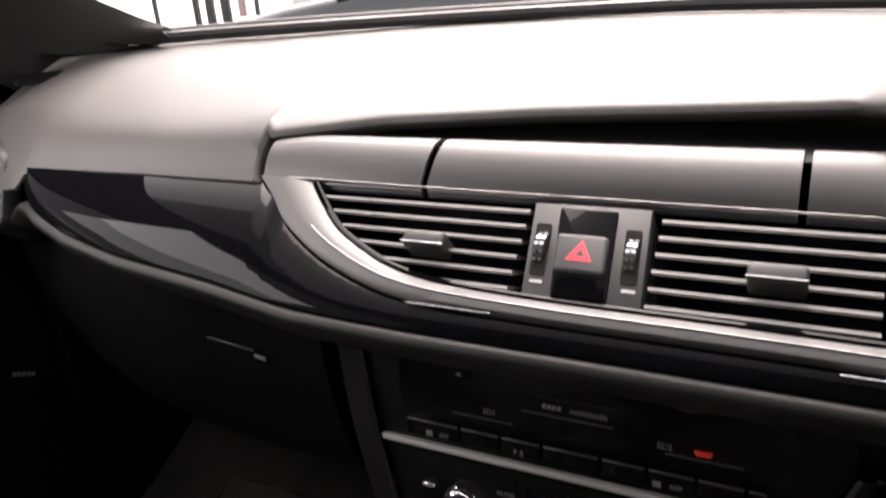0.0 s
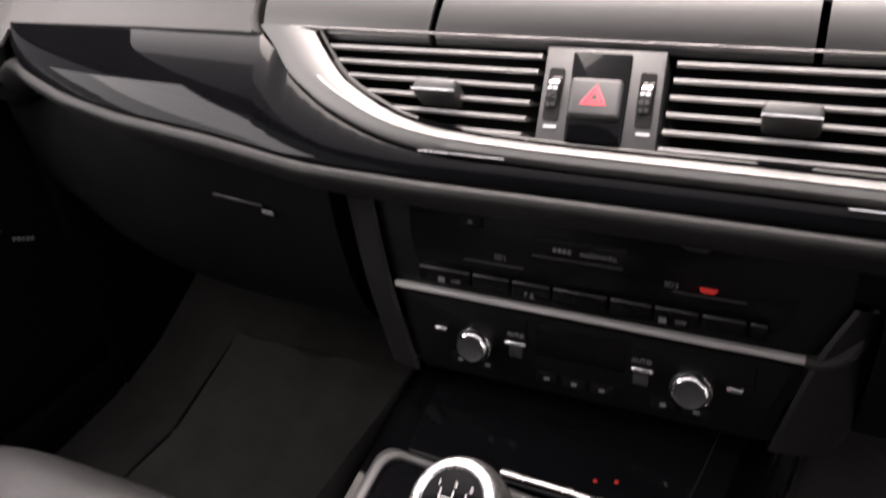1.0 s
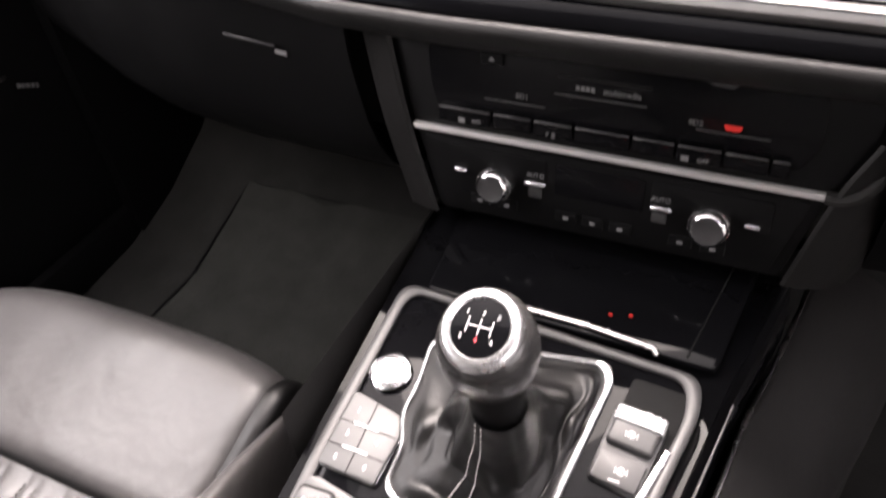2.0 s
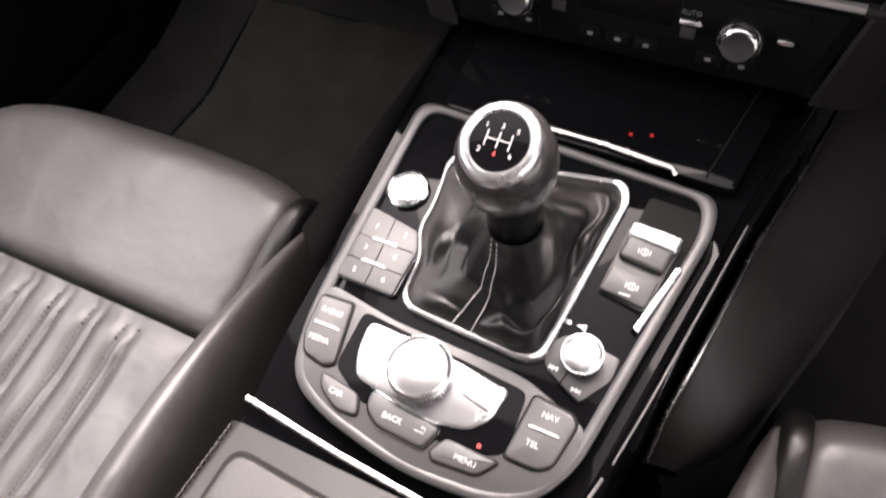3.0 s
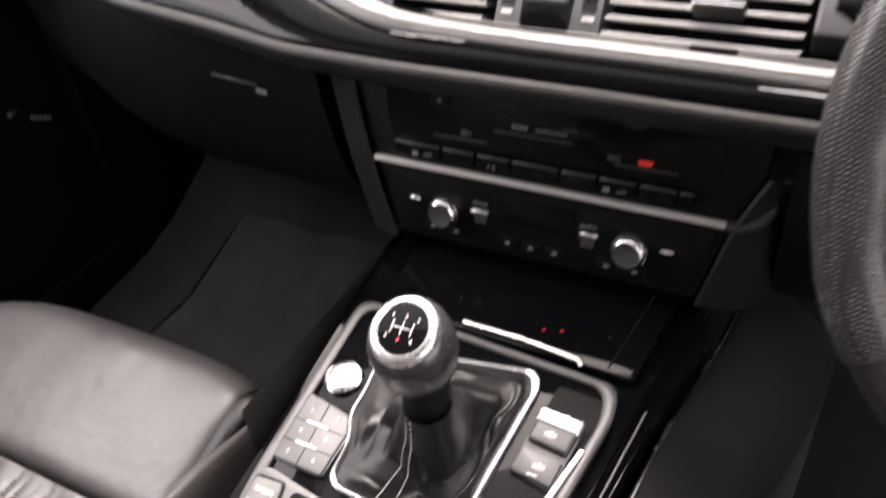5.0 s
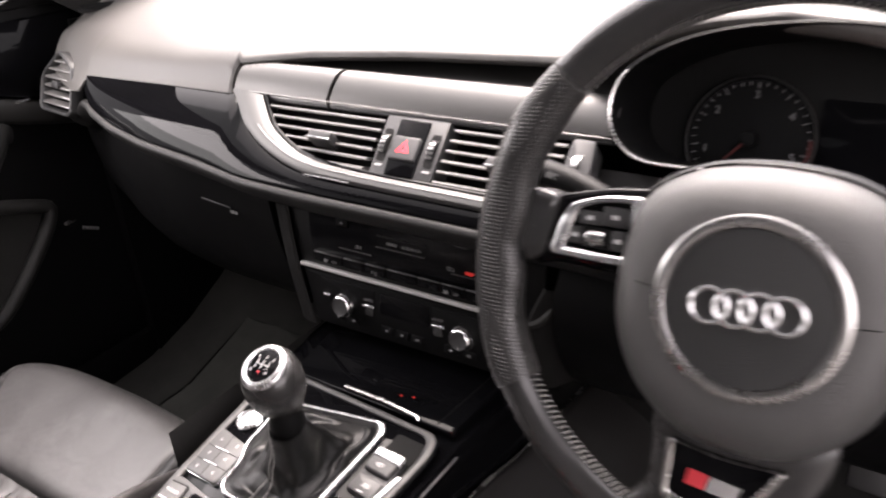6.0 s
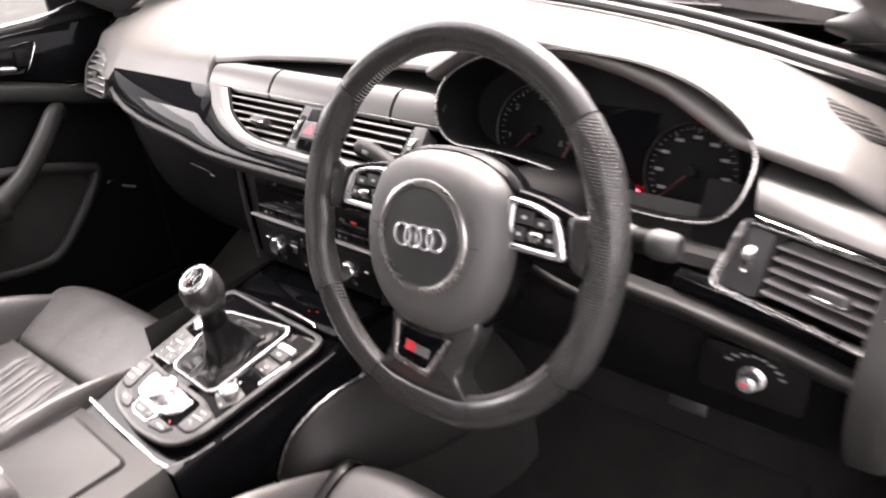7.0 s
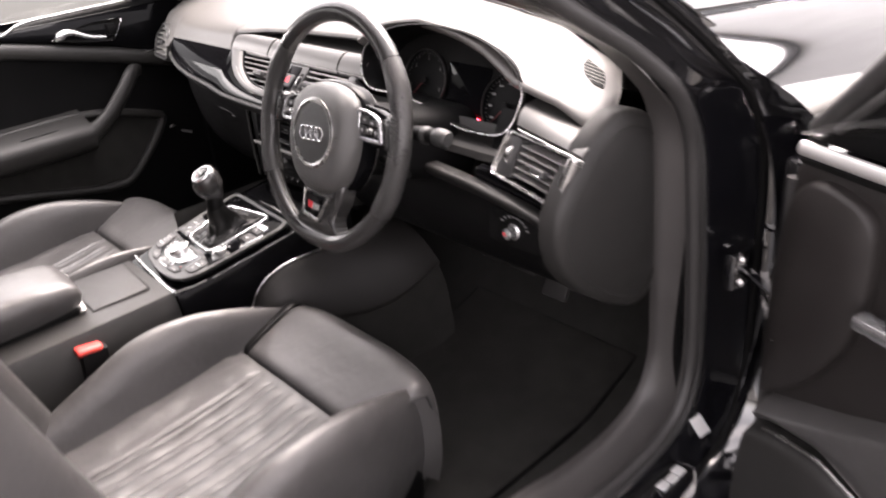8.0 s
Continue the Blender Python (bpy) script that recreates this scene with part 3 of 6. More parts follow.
# driver's vent at the right end
RV = Matrix.Translation((.672, .4065, .8125)) @ Matrix.Rotation(radians(-15.5), 4, 'Z') @ Matrix.Rotation(radians(90 - 25), 4, 'X')
dv = air_vent("outer air vent with satin grey blades, chrome framed", RV, lambda v: -.052, .060, .0265, 5, .0106, (.012, -.002, .018), .006)
frm = rounded([(-.085, .036), (.072, .038), (.066, -.036), (-.098, -.034)], [.01, .006, .01, .014], 5)
frin = rounded([(-.080, .032), (.066, .033), (.058, -.031), (-.092, -.030)], [.009, .004, .008, .012], 5)
part("chrome_frame", grid_mesh(band(frm, frin, -.004, .008, .002), close_u=True), SATIN, dv, "chrome frame")
part("bright_line", tube([(x, y, .0085) for x, y in frm], .0012, 6, closed=True), CHROME, dv)
part("side_plate", prism(rounded([(-.080, .031), (-.054, .031), (-.054, -.029), (-.092, -.029)], .004), -.02, .004, .001), GREY, dv, "dark plate beside the blades")
part("thumbwheel", moved(lathe([(.0, -.0035), (.0150, -.0035), (.0150, .0035), (0, .0035)], 28), Matrix.Translation((-.069, .002, -.003)) @ Matrix.Rotation(radians(90), 4, 'Y')), SATIN, dv)
part("end_plate", prism(rounded([(.060, .034), (.070, .036), (.0645, -.034), (.0565, -.033)], .002), -.02, .0095, .001), SATIN, dv, "bright end plate")
# cover strip and lacquer round it
rows = []
for f in np.linspace(0, 1, 16):
    a = Vector((.588, .487, .872)).lerp(Vector((.742, .472, .852)), f)
    b = Vector((.597, .452, .851)).lerp(Vector((.744, .412, .846)), f)
    rows.append([a + Vector((0, .045, -.004)), a + Vector((0, .018, .001)), a, a.lerp(b, .3) + Vector((0, -.002, .006)), a.lerp(b, .7) + Vector((0, -.003, .006)), b + Vector((0, 0, .0015)), b + Vector((0, .004, -.004))])
dcover = thing("cover_strip", "satin grey cover strip over the outer vent", "trim", (.67, .45, .85))
part("skin", grid_mesh([spline(r, 14) for r in rows], thick=-.002), COVER, dcover)
part("chrome_line", tube([(.60, .447, .8465), (.67, .429, .8440), (.744, .407, .8420)], .0008, 8), CHROME, dcover)
strip = thing("decor_strip", "gloss black strip with a chrome line below the outer vent", "trim", (.64, .39, .77))
rows = [[Vector((x, np.interp(x, [.54, .65, .742], [.415, .400, .372]) + dy, np.interp(x, [.54, .65, .742], [.778, .775, .770]) + dz)) for dy, dz in ((.014, .008), (.0, .006), (-.004, .0), (-.002, -.008), (.01, -.012))] for x in np.linspace(.54, .742, 12)]
part("strip", grid_mesh(rows), GLOSS, strip)
part("chrome_line", tube([(x, np.interp(x, [.54, .65, .742], [.4135, .3985, .3705]), np.interp(x, [.54, .65, .742], [.7845, .7815, .7765])) for x in np.linspace(.54, .742, 8)], .0013, 6), CHROME, strip)
rows = [[Vector((x, np.interp(x, [.54, .6, .742], [.45, .45, .41]) + dy, z)) for dy, z in ((-.005, .783), (.0, .80), (.012, .83), (.03, .86))] for x in np.linspace(.54, .742, 8)]
part("vent_backing", grid_mesh(rows), HARD, dashboard)
rows = [[(x, np.interp(x, [.54, .74], [.545, .51]), z) for z in (.835, .86, np.interp(x, [.54, .62, .70, .74], [.905, .893, .868, .850]))] for x in np.linspace(.545, .736, 9)]
part("hollow_wall", grid_mesh(rows), HARD, dashboard)

# passenger's end vent
LV = Matrix.Translation((-.647, .484, .838)) @ Matrix.Rotation(radians(-8), 4, 'Z') @ Matrix.Rotation(radians(70), 4, 'X')
lv = thing("air_vent", "outer air vent at the dashboard end, satin rimmed", "air vent", m=LV, group="dashboard air vents")
o = rounded([(.002, .047), (.047, .024), (.051, -.040), (.040, -.046), (-.050, -.046), (-.052, .006)], [.008, .016, .010, .008, .010, .016], 4)
i = [(p[0] * .88, p[1] * .87 - .001) for p in o]
part("rim", grid_mesh(band(o, i, -.012, .006, .003), close_u=True), GREY, lv, "dark satin rim")
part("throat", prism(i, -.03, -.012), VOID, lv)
for k in range(6):
    y = .030 - .0125 * k
    x0, x1 = np.interp(y, [-.042, .01, .043], [-.044, -.041, -.006]), np.interp(y, [-.04, .021, .043], [.044, .040, .006])
    part("blade", moved(box(x0, x1, -.0016, .0016, -.012, .004, .001, 1), Matrix.Translation((0, y, 0)) @ Matrix.Rotation(radians(18), 4, 'X')), VENTGREY, lv)
part("tab", box(-.010, .010, -.010, .001, .000, .009, .0025), GREY, lv, "grey sliding tab of the vent")

# ---- centre stack ----
stack = thing("centre_stack", "matt black centre stack housing with flared side wings", "console", m=STACK)
outline = [(-.158, .074), (.162, .074), (.162, .03), (.145, .0), (.128, -.066), (-.122, -.068), (-.142, .0), (-.158, .06)]
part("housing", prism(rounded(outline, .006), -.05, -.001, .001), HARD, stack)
for s, pts in ((-1, [(-.158, .076, .0), (-.1435, .0, .0), (-.1235, -.072, -.002)]), (1, [(.163, .04, .0), (.147, .0, .0), (.130, -.07, -.002)])):
    p = spline(pts, 14)
    rows = [[(q[0], q[1], q[2] + .003), (q[0] + s * .006, q[1], q[2] + .004), (q[0] + s * .034, q[1] - .004, q[2] - .012), (q[0] + s * .056, q[1] - .004, q[2] - .06)] for q in p]
    part("side_wing", grid_mesh([spline(r, 9) for r in rows]), WINGSKIN, stack, "soft dark side wing")
part("bright_bar", prism([(-.1415, .0022), (.1425, .0022), (.1435, -.0022), (-.1408, -.0022)], -.002, .0035, .001), PALE, stack, "thin satin aluminium bar")
sweep = spline([(.1425, .0, .001), (.152, .0005, .0015), (.163, .007, .001), (.171, .02, -.004), (.176, .036, -.01)], 14)
part("bar_sweep", tube(sweep, .0045, 8), LOWER, stack)

radio = thing("radio_unit", "black disc player and card slots with a row of keys", "radio", m=STACK)
part("faceplate", prism(rounded([(-.128, .066), (.132, .064), (.134, .034), (.125, .013), (-.120, .013), (-.127, .036)], .008), -.004, .0006, .0005), SMOKE, radio)
part("disc_slot", box(-.032, .030, .0525, .0545, .0004, .0014), VOID, radio)
part("disc_slot", box(-.034, .028, .0400, .0412, .0004, .0012), GREY, radio)
part("card_slot", box(-.085, -.04, .0285, .0297, .0004, .0012), GREY, radio)
part("card_slot", box(.06, .105, .0305, .0317, .0004, .0012), GREY, radio)
part("latch", prism(rounded([(.058, .0665), (.083, .0655), (.079, .0605), (.066, .061)], .002), .0, .003, .001), GREY, radio)
part("red_mark", prism(rounded([(.076, .037), (.088, .037), (.086, .0335), (.078, .0335)], .0012), .0004, .0012), REDDIM, radio, "small red glowing mark by the card slot")
part("title_bars", joined(*[box(-.0195 + k * .0034, -.0170 + k * .0034, .0452, .0482, .0006, .0010) for k in range(4)]), FADED, radio)
lettering("multimedia", .0056, radio, Matrix.Translation((.0115, .0466, .0008)), FADED)
part("eject_key", prism(rounded([(-.0875, .063), (-.071, .063), (-.071, .0545), (-.0875, .0545)], .0015), .0, .0022, .0007), HARD, radio)
part("eject_mark", prism([(-.0818, .0575), (-.0768, .0575), (-.0793, .0605)], .0022, .0026), FADED, radio)
lettering("SD1", .0055, radio, Matrix.Translation((-.057, .0345, .0008)), FADED)
lettering("SD2", .0055, radio, Matrix.Translation((.0594, .0352, .0008)), FADED)
xs = [-.1205, -.0781, -.048, -.0185, .0208, .050, .0795, .1077, .120]
for a, b in zip(xs[:-1], xs[1:]):
    if b - a > .01:
        part("key", prism(rounded([(a + .0006, .0205), (b - .0006, .0205), (b - .0006, .0085), (a + .0006, .0085)], .001), -.002, .0042, .0014), SMOKE, radio)
        part("key_ridge", box(a + .0012, b - .0012, .0186, .0203, .0034, .0050, .0006, 1), GREY, radio)
for x, t in ((-.098, "OFF"), (.060, "OFF")):
    lettering(t, .0042, radio, Matrix.Translation((x + .008, .0112, .0044)), FADED)
    part("key_mark", box(x - .006, x - .001, .0094, .0132, .0042, .0045), FADED, radio)
lettering("P", .005, radio, Matrix.Translation((-.0365, .0112, .0044)), FADED)
part("key_mark", joined(*[box(-.0335, -.0310, .0092 + k * .0016, .0099 + k * .0016, .0042, .0045) for k in range(3)]), FADED, radio)

climate = thing("climate_control", "black climate control panel with two chrome-edged dials", "control panel", m=STACK)
part("faceplate", prism(rounded([(-.134, -.006), (.137, -.006), (.121, -.062), (-.116, -.064)], .004), -.004, .0008, .0006), HARD, climate)
part("display", prism(rounded([(-.030, -.012), (.034, -.012), (.034, -.036), (-.030, -.036)], .002), .0, .0016, .0005), SMOKE, climate, "dark glossy display")
for x0, x1 in ((-.1125, -.0365), (.0385, .1165)):
    part("key_block", prism(rounded([(x0, -.0105), (x1, -.0105), (x1, -.034), (x0, -.034)], .003), .0, .002, .0008), HARD, climate)
for x, y in ((-.0735, -.0335), (.0795, -.0318)):
    d = part("dial", lathe([(.0, .0168), (.0084, .0168), (.0098, .0176), (.0104, .0172)], 36, (x, y, .0)), GREY, climate, "grey-capped climate dial")
    part("ring", lathe([(.0103, .0174), (.0118, .0164), (.0128, .0135), (.0131, .006), (.0138, .001)], 36, (x, y, 0)), CHROME, d, "bright chrome ring")
    ribs = []
    for k in range(36):
        a = 2 * math.pi * k / 36
        ribs.append(moved(box(.0129, .0137, -.0004, .0004, .0015, .0115), Matrix.Translation((x, y, 0)) @ Matrix.Rotation(a, 4, 'Z')))
    part("knurling", joined(*ribs), CHROME, d)
for x0, x1 in ((-.1085, -.0985), (-.0525, -.0365), (.039, .054), (.1005, .1105)):
    part("key_tip", box(x0, x1, -.0315, -.0285, .0, .0042, .0006, 1), SILVER, climate, "bright key edge")
for x in (-.0445, .0455):
    lettering("AUTO", .0048, climate, Matrix.Translation((x, -.0235, .0022)), FADED)
    part("key", prism(rounded([(x - .005, -.034), (x + .005, -.034), (x + .005, -.042), (x - .005, -.042)], .001), .0, .002, .0006), GREY, climate)
for x in (-.088, -.066, -.02, .0, .02, .062, .084):
    part("key", prism(rounded([(x - .008, -.049), (x + .008, -.049), (x + .008, -.058), (x - .008, -.058)], .001), .0, .0022, .0008), HARD, climate)
    part("key_mark", box(x - .002, x + .002, -.0548, -.0525, .0022, .0025), FADED, climate)

# ---- instruments ----
cluster = thing("instrument_cluster", "dark instrument cluster with two round dials, display off", "instrument panel", m=DIALS)
BEZEL = [(-.204, .020), (-.197, .052), (-.165, .077), (-.12, .093), (-.06, .1015), (-.01, .1015), (.05, .096), (.105, .082), (.15, .058), (.176, .03), (.177, .0), (.165, -.03), (.140, -.045), (.08, -.0485), (.03, -.042), (-.03, -.025), (-.10, -.018), (-.165, -.018), (-.192, -.005)]
rim = spline(BEZEL, 114, closed=True)
inner = [(p[0] * .985, p[1] * .97 + .001) for p in rim]
part("shroud", grid_mesh([[(p[0] * s, p[1] * s + (1 - s) * .02, z) for p in rim] for s, z in ((1.02, .0605), (1.0, .062), (.985, .060), (.95, .03), (.93, -.004))], close_v=True), HARD, cluster, "matt black shroud round the dials")
part("back_plate", prism([(p[0] * .94, p[1] * .94 + .001) for p in rim], -.010, -.004), VOID, cluster)
part("rim", grid_mesh(band(rim, inner, .056, .0635, .002), close_u=True), HARD, cluster, "thin dark rim round the cluster")
part("chrome_rim", tube([(p[0], p[1] - .001, .064) for p in rim[52:] + rim[:8]], .0016, 8), SATIN, cluster, "thin satin line round the cluster foot")
for cx, cy, r, nums in ((-.099, .010, .053, ["1", "2", "3", "4", "5"]), (.098, -.006, .051, [])):
    d = part("dial", lathe([(0, 0), (r * .97, 0), (r * .985, .004), (r, .006), (r * 1.01, .004), (r * 1.01, -.004)], 64, (cx, cy, -.002)), HARD, cluster, "round black gauge")
    part("dial_ring", lathe([(r * .985, .005), (r, .0075), (r * 1.02, .005)], 64, (cx, cy, -.002)), RIMGREY, d, "thin grey ring")
    marks = []
    for k in range(33):
        a = radians(225 - 270 * k / 32)
        long = .006 if k % 4 == 0 else .003
        marks.append(moved(box(r * .93 - long, r * .93, -.0004, .0004, .0, .0005), Matrix.Translation((cx, cy, -.0015)) @ Matrix.Rotation(a, 4, 'Z')))
    part("scale", joined(*marks), DIALPRINT, d)
    if nums:
        for k, s in enumerate(nums):
            a = radians(198 - 54 * k)
            lettering(s, .0095, d, Matrix.Translation((cx + r * .72 * math.cos(a), cy + r * .72 * math.sin(a), -.0012)), DIALPRINT, "numeral")
        arc = [[(cx + q * math.cos(a), cy + q * math.sin(a), -.0008) for q in (r * .90, r * .95)] for a in np.linspace(radians(-40), radians(5), 14)]
        part("red_sector", grid_mesh(arc), DIMRED, d)
    else:
        for k in range(9):
            a = radians(215 - 31 * k)
            part("numeral_bar", moved(box(-.0045, .0045, -.0017, .0017, 0, .0004), Matrix.Translation((cx + r * .72 * math.cos(a), cy + r * .72 * math.sin(a), -.0014))), DIALPRINT, d)
    a = radians(228)
    part("needle", tube([(cx, cy, .003), (cx + r * .8 * math.cos(a), cy + r * .8 * math.sin(a), .003)], [.0016, .0005], 6), DIMRED, d, "dark red needle")
    part("needle_hub", lathe([(0, .006), (.006, .0055), (.007, .0)], 24, (cx, cy, 0)), HARD, d)
part("display", prism(rounded([(-.046, .05), (.052, .05), (.050, -.03), (-.044, -.03)], .004), -.004, -.001, .0004), GLOSS, cluster, "unlit display between the dials")
part("warning_light", prism(rounded([(.025, -.035), (.043, -.035), (.043, -.044), (.025, -.044)], .004), -.003, .001), REDGLOW, cluster, "glowing red warning light")
part("warning_light", prism(rounded([(.019, -.0468), (.034, -.0468), (.034, -.052), (.019, -.052)], .002), -.003, .0008), REDDIM, cluster, "dim red warning light")
# fill between cluster, vents and column
rows = [[(x, y, z) for y, z in ((.43, .79), (.435, .80), (.462, .806), (.48, .83))] for x in np.linspace(.19, .60, 10)]
part("cluster_sill", grid_mesh(rows, thick=.002), LOWER, dashboard)

lights = thing("light_switch", "rotary headlamp switch with a bright knob", "switch", m=frame_of((.627, .406, .707), 8))
part("plate", prism(rounded([(-.05, .028), (.05, .024), (.05, -.026), (-.05, -.024)], .01), -.01, .009, .002), HARD, lights)
kn = part("knob", lathe([(0, .026), (.0055, .026), (.0082, .0245), (.0092, .012), (.0125, .010)], 28), SILVER, lights, "silver rotary knob")
part("mark", box(-.005, .0, -.0022, .0022, .0258, .0264), REDPRINT, kn, "red mark")
for k in range(8):
    a = radians(20 + 18 * k)
    part("symbol_bar", moved(box(-.003, .003, -.0012, .0012, .0088, .0094), Matrix.Translation((.028 * math.cos(a), .028 * math.sin(a) * .8, 0))), DIALPRINT, lights)

# ---- centre console ----
CON = frame_of((0.0, 0.10, 0.549), 78.7)
console = thing("centre_console", "long centre console in gloss black and dark grey leather", "console", (0, .1, .3))


def body_rows():
    rows = []
    for y, xl, xr, z, low in ((.44, -.150, .142, .600, .30), (.39, -.140, .132, .5965, .30), (.335, -.137, .121, .592, .30), (.24, -.136, .107, .573, .30), (.14, -.137, .092, .553, .30),
                              (.098, -.135, .084, .543, .30), (.085, -.135, .084, .5405, .30)):
        rows.append([(xl - .012, y, low), (xl - .006, y, z - .08), (xl - .001, y, z - .012), (xl + .004, y, z - .003), (xl + .012, y, z - .004), (xr - .010, y, z - .004), (xr - .004, y, z - .003), (xr - .001, y, z - .008), (xr + .002, y, z - .03), (xr + .003, y, z - .06), (xr + .003, y, low)])
    return rows


part("base", grid_mesh(body_rows(), caps=True), GLOSS, console, "gloss black console base", smooth=50)
rear = []
for y, z in ((.083, .5445), (.06, .545), (.0, .546), (-.10, .548), (-.25, .55), (-.55, .56)):
    xl, xr = np.interp(y, [-.55, -.1, .083], [-.150, -.146, -.138]), np.interp(y, [-.55, -.1, .083], [.085, .078, .072])
    rear.append([(xl - .008, y, .30), (xl - .004, y, z - .06), (xl - .001, y, z - .014), (xl + .003, y, z - .004), (xl + .012, y, z), (xr - .02, y, z), (xr - .006, y, z - .002), (xr, y, z - .012), (xr + .012, y, z - .06), (xr + .02, y, .30)])
part("rear_body", grid_mesh(rear, caps=True), LOWER, console, "dark grey leather-covered rear console", smooth=50)
seam = []
for k in range(90):
    y = .078 - .0045 * k
    xl = float(np.interp(y, [-.55, -.1, .083], [-.150, -.146, -.138]))
    seam.append(box(xl + .0052, xl + .0062, y - .0014, y + .0014, .5425, .5455))
tagged(part("seam_stitching", joined(*seam), DARKTHREAD, console), kind="stuff")
part("chrome_edge", tube([(-.132, .098, .5475), (-.06, .0905, .5465), (.0, .0865, .5455), (.05, .0835, .5445), (.072, .085, .5455)], .0022, 8, flat=.8), SATIN, console, "satin chrome line behind the controls")
part("chrome_edge", tube([(.074, .085, .5455), (.086, .115, .548), (.092, .14, .552)], .0012, 8), BRUSHED, console)
part("chrome_edge", tube([(.0945, .15, .552), (.102, .19, .561), (.113, .26, .575), (.122, .32, .587)], .0008, 8), BRUSHED, console)

# storage lid in front of the armrest
lid = thing("console_storage_lid", "grey closed lid of the console tray, before the armrest", "lid", (-.03, .02, .546))
LID = [(-.118, .066), (.024, .058), (.022, -.046), (-.118, -.046)]
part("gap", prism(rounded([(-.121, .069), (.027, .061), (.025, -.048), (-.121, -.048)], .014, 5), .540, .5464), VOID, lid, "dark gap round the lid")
part("panel", prism(rounded(LID, [.014, .012, .004, .004], 6), .540, .5505, .003, 3), LIDSKIN, lid)
part("metal_strip", moved(box(-.085, .085, -.006, .006, -.002, .003, .0015), Matrix.Translation((-.068, -.047, .5535)) @ Matrix.Rotation(radians(-9), 4, 'Z')), SATIN, lid, "bright metal hinge strip")

arm = thing("armrest", "padded dark leather centre armrest with rounded front", "armrest", (-.03, -.25, .56))
rows = []
for y, z0, z1, w in ((-.050, .575, .592, .056), (-.056, .566, .603, .064), (-.074, .561, .612, .068), (-.13, .558, .618, .070), (-.35, .558, .622, .072), (-.52, .558, .62, .072)):
    rows.append([(-.052 + w * sx * (1 if abs(sz - .5) < .4 else .93), y, z0 + (z1 - z0) * sz) for sx, sz in ((-1, .0), (-1.02, .3), (-1.02, .7), (-.9, .97), (-.4, 1.03), (.4, 1.03), (.9, .97), (1.02, .7), (1.02, .3), (1, 0))])
part("cushion", grid_mesh([spline(r, 28) for r in rows], caps=True), LEATHER, arm, smooth=60)
part("base", box(-.112, .010, -.55, -.064, .545, .560, .004), HARD, arm)

# the tray cover ahead of the lever
CUP = frame_of((0, .337, .5955), 86) @ Matrix.Translation((0, -.2415, 0))
cupc = thing("cup_holder_cover", "gloss black sliding cover ahead of the gear lever", "cover", m=CUP)
part("cover", prism(rounded([(-.104, .244), (.108, .240), (.120, .345), (-.114, .345)], .006), -.004, .003, .002), GLOSS, cupc)
part("grip", tube([(-.03, .2475, .006), (.02, .247, .006), (.066, .2425, .006), (.070, .239, .004)], .0025, 8, flat=.7), SATIN, cupc, "satin metal grip edge")
part("hinge_seam", tube([(.088, .244, .0033), (.103, .344, .0033)], .0007, 4), VOID, cupc)
part("red_lamp", box(.030, .0325, .262, .2640, .0028, .0038), REDDIM, cupc, "tiny red light")
part("red_lamp", box(.0435, .046, .2655, .2675, .0028, .0038), REDDIM, cupc, "tiny red light")

# control island
V0 = 1 / .981
isl = thing("console_control_panel", "gear and media control panel framed in satin grey", "control panel", m=CON)


def cv(pts):
    """Plan points (x, y) laid onto the sloping panel."""
    return [(p[0], (p[1] - .10) * V0) for p in pts]


ISLAND = cv([(-.120, .338), (.100, .326), (.105, .303), (.085, .181), (.078, .136), (.062, .110), (.038, .099), (-.015, .095), (-.077, .106), (-.108, .120), (-.1185, .157), (-.1205, .209)])
out = rounded(ISLAND, [.016, .013, .014, .01, .02, .02, .02, .03, .03, .02, .02, .02], 5)
part("bed", prism(out, -.004, .0035, .001), GLOSS, isl, "gloss black bed")
ring_o = out
ctr = np.array([-.008, .122])
ring_i = [tuple(ctr + (np.array(p) - ctr) * np.array((.925, .945))) for p in out]
part("rim", grid_mesh(band(ring_o, ring_i, .0, .0072, .0012), close_u=True), RIMGREY, isl, "satin grey rim")
FRONT = cv([(-.1165, .186), (-.06, .1775), (.03, .1745), (.079, .158), (.073, .128), (.058, .112), (.036, .1035), (-.015, .0995), (-.076, .1105), (-.104, .124), (-.114, .155)])
part("media_plate", prism(rounded(FRONT, .012, 5), .002, .0072, .0018), GREY, isl, "dark grey media control plate")
part("media_well", prism(rounded(cv([(-.082, .176), (.036, .166), (.038, .128), (.018, .119), (-.058, .123), (-.083, .137)]), .006), .004, .0076), GLOSS, isl, "gloss black well")

# gear gaiter frame, boot and lever
BF = cv([(-.079, .300), (.043, .318), (.050, .306), (.037, .187), (.026, .1815), (-.056, .1865), (-.064, .194), (-.065, .222), (-.0755, .240), (-.074, .262)])
bo = rounded(BF, [.010, .012, .010, .010, .010, .010, .010, .012, .010, .012], 5)
bc = np.array([np.mean([p[0] for p in bo]), np.mean([p[1] for p in bo])])
bi = [tuple(bc + (np.array(p) - bc) * .935) for p in bo]
gear = thing("gear_lever", "manual gear lever with round leather knob and crumpled leather gaiter", "gear lever", m=CON)
part("frame", grid_mesh(band(bo, bi, .002, .0105, .002), close_u=True), SILVER, gear, "bright silver gaiter frame")
bits = []
NECK = np.array([.002, .1445])
random.seed(4)
folds = [(random.uniform(0, 6.28), random.choice((3, 4, 5)), random.uniform(.3, 1)) for _ in range(5)]
ringn = 96
bi96 = even(bi, ringn)
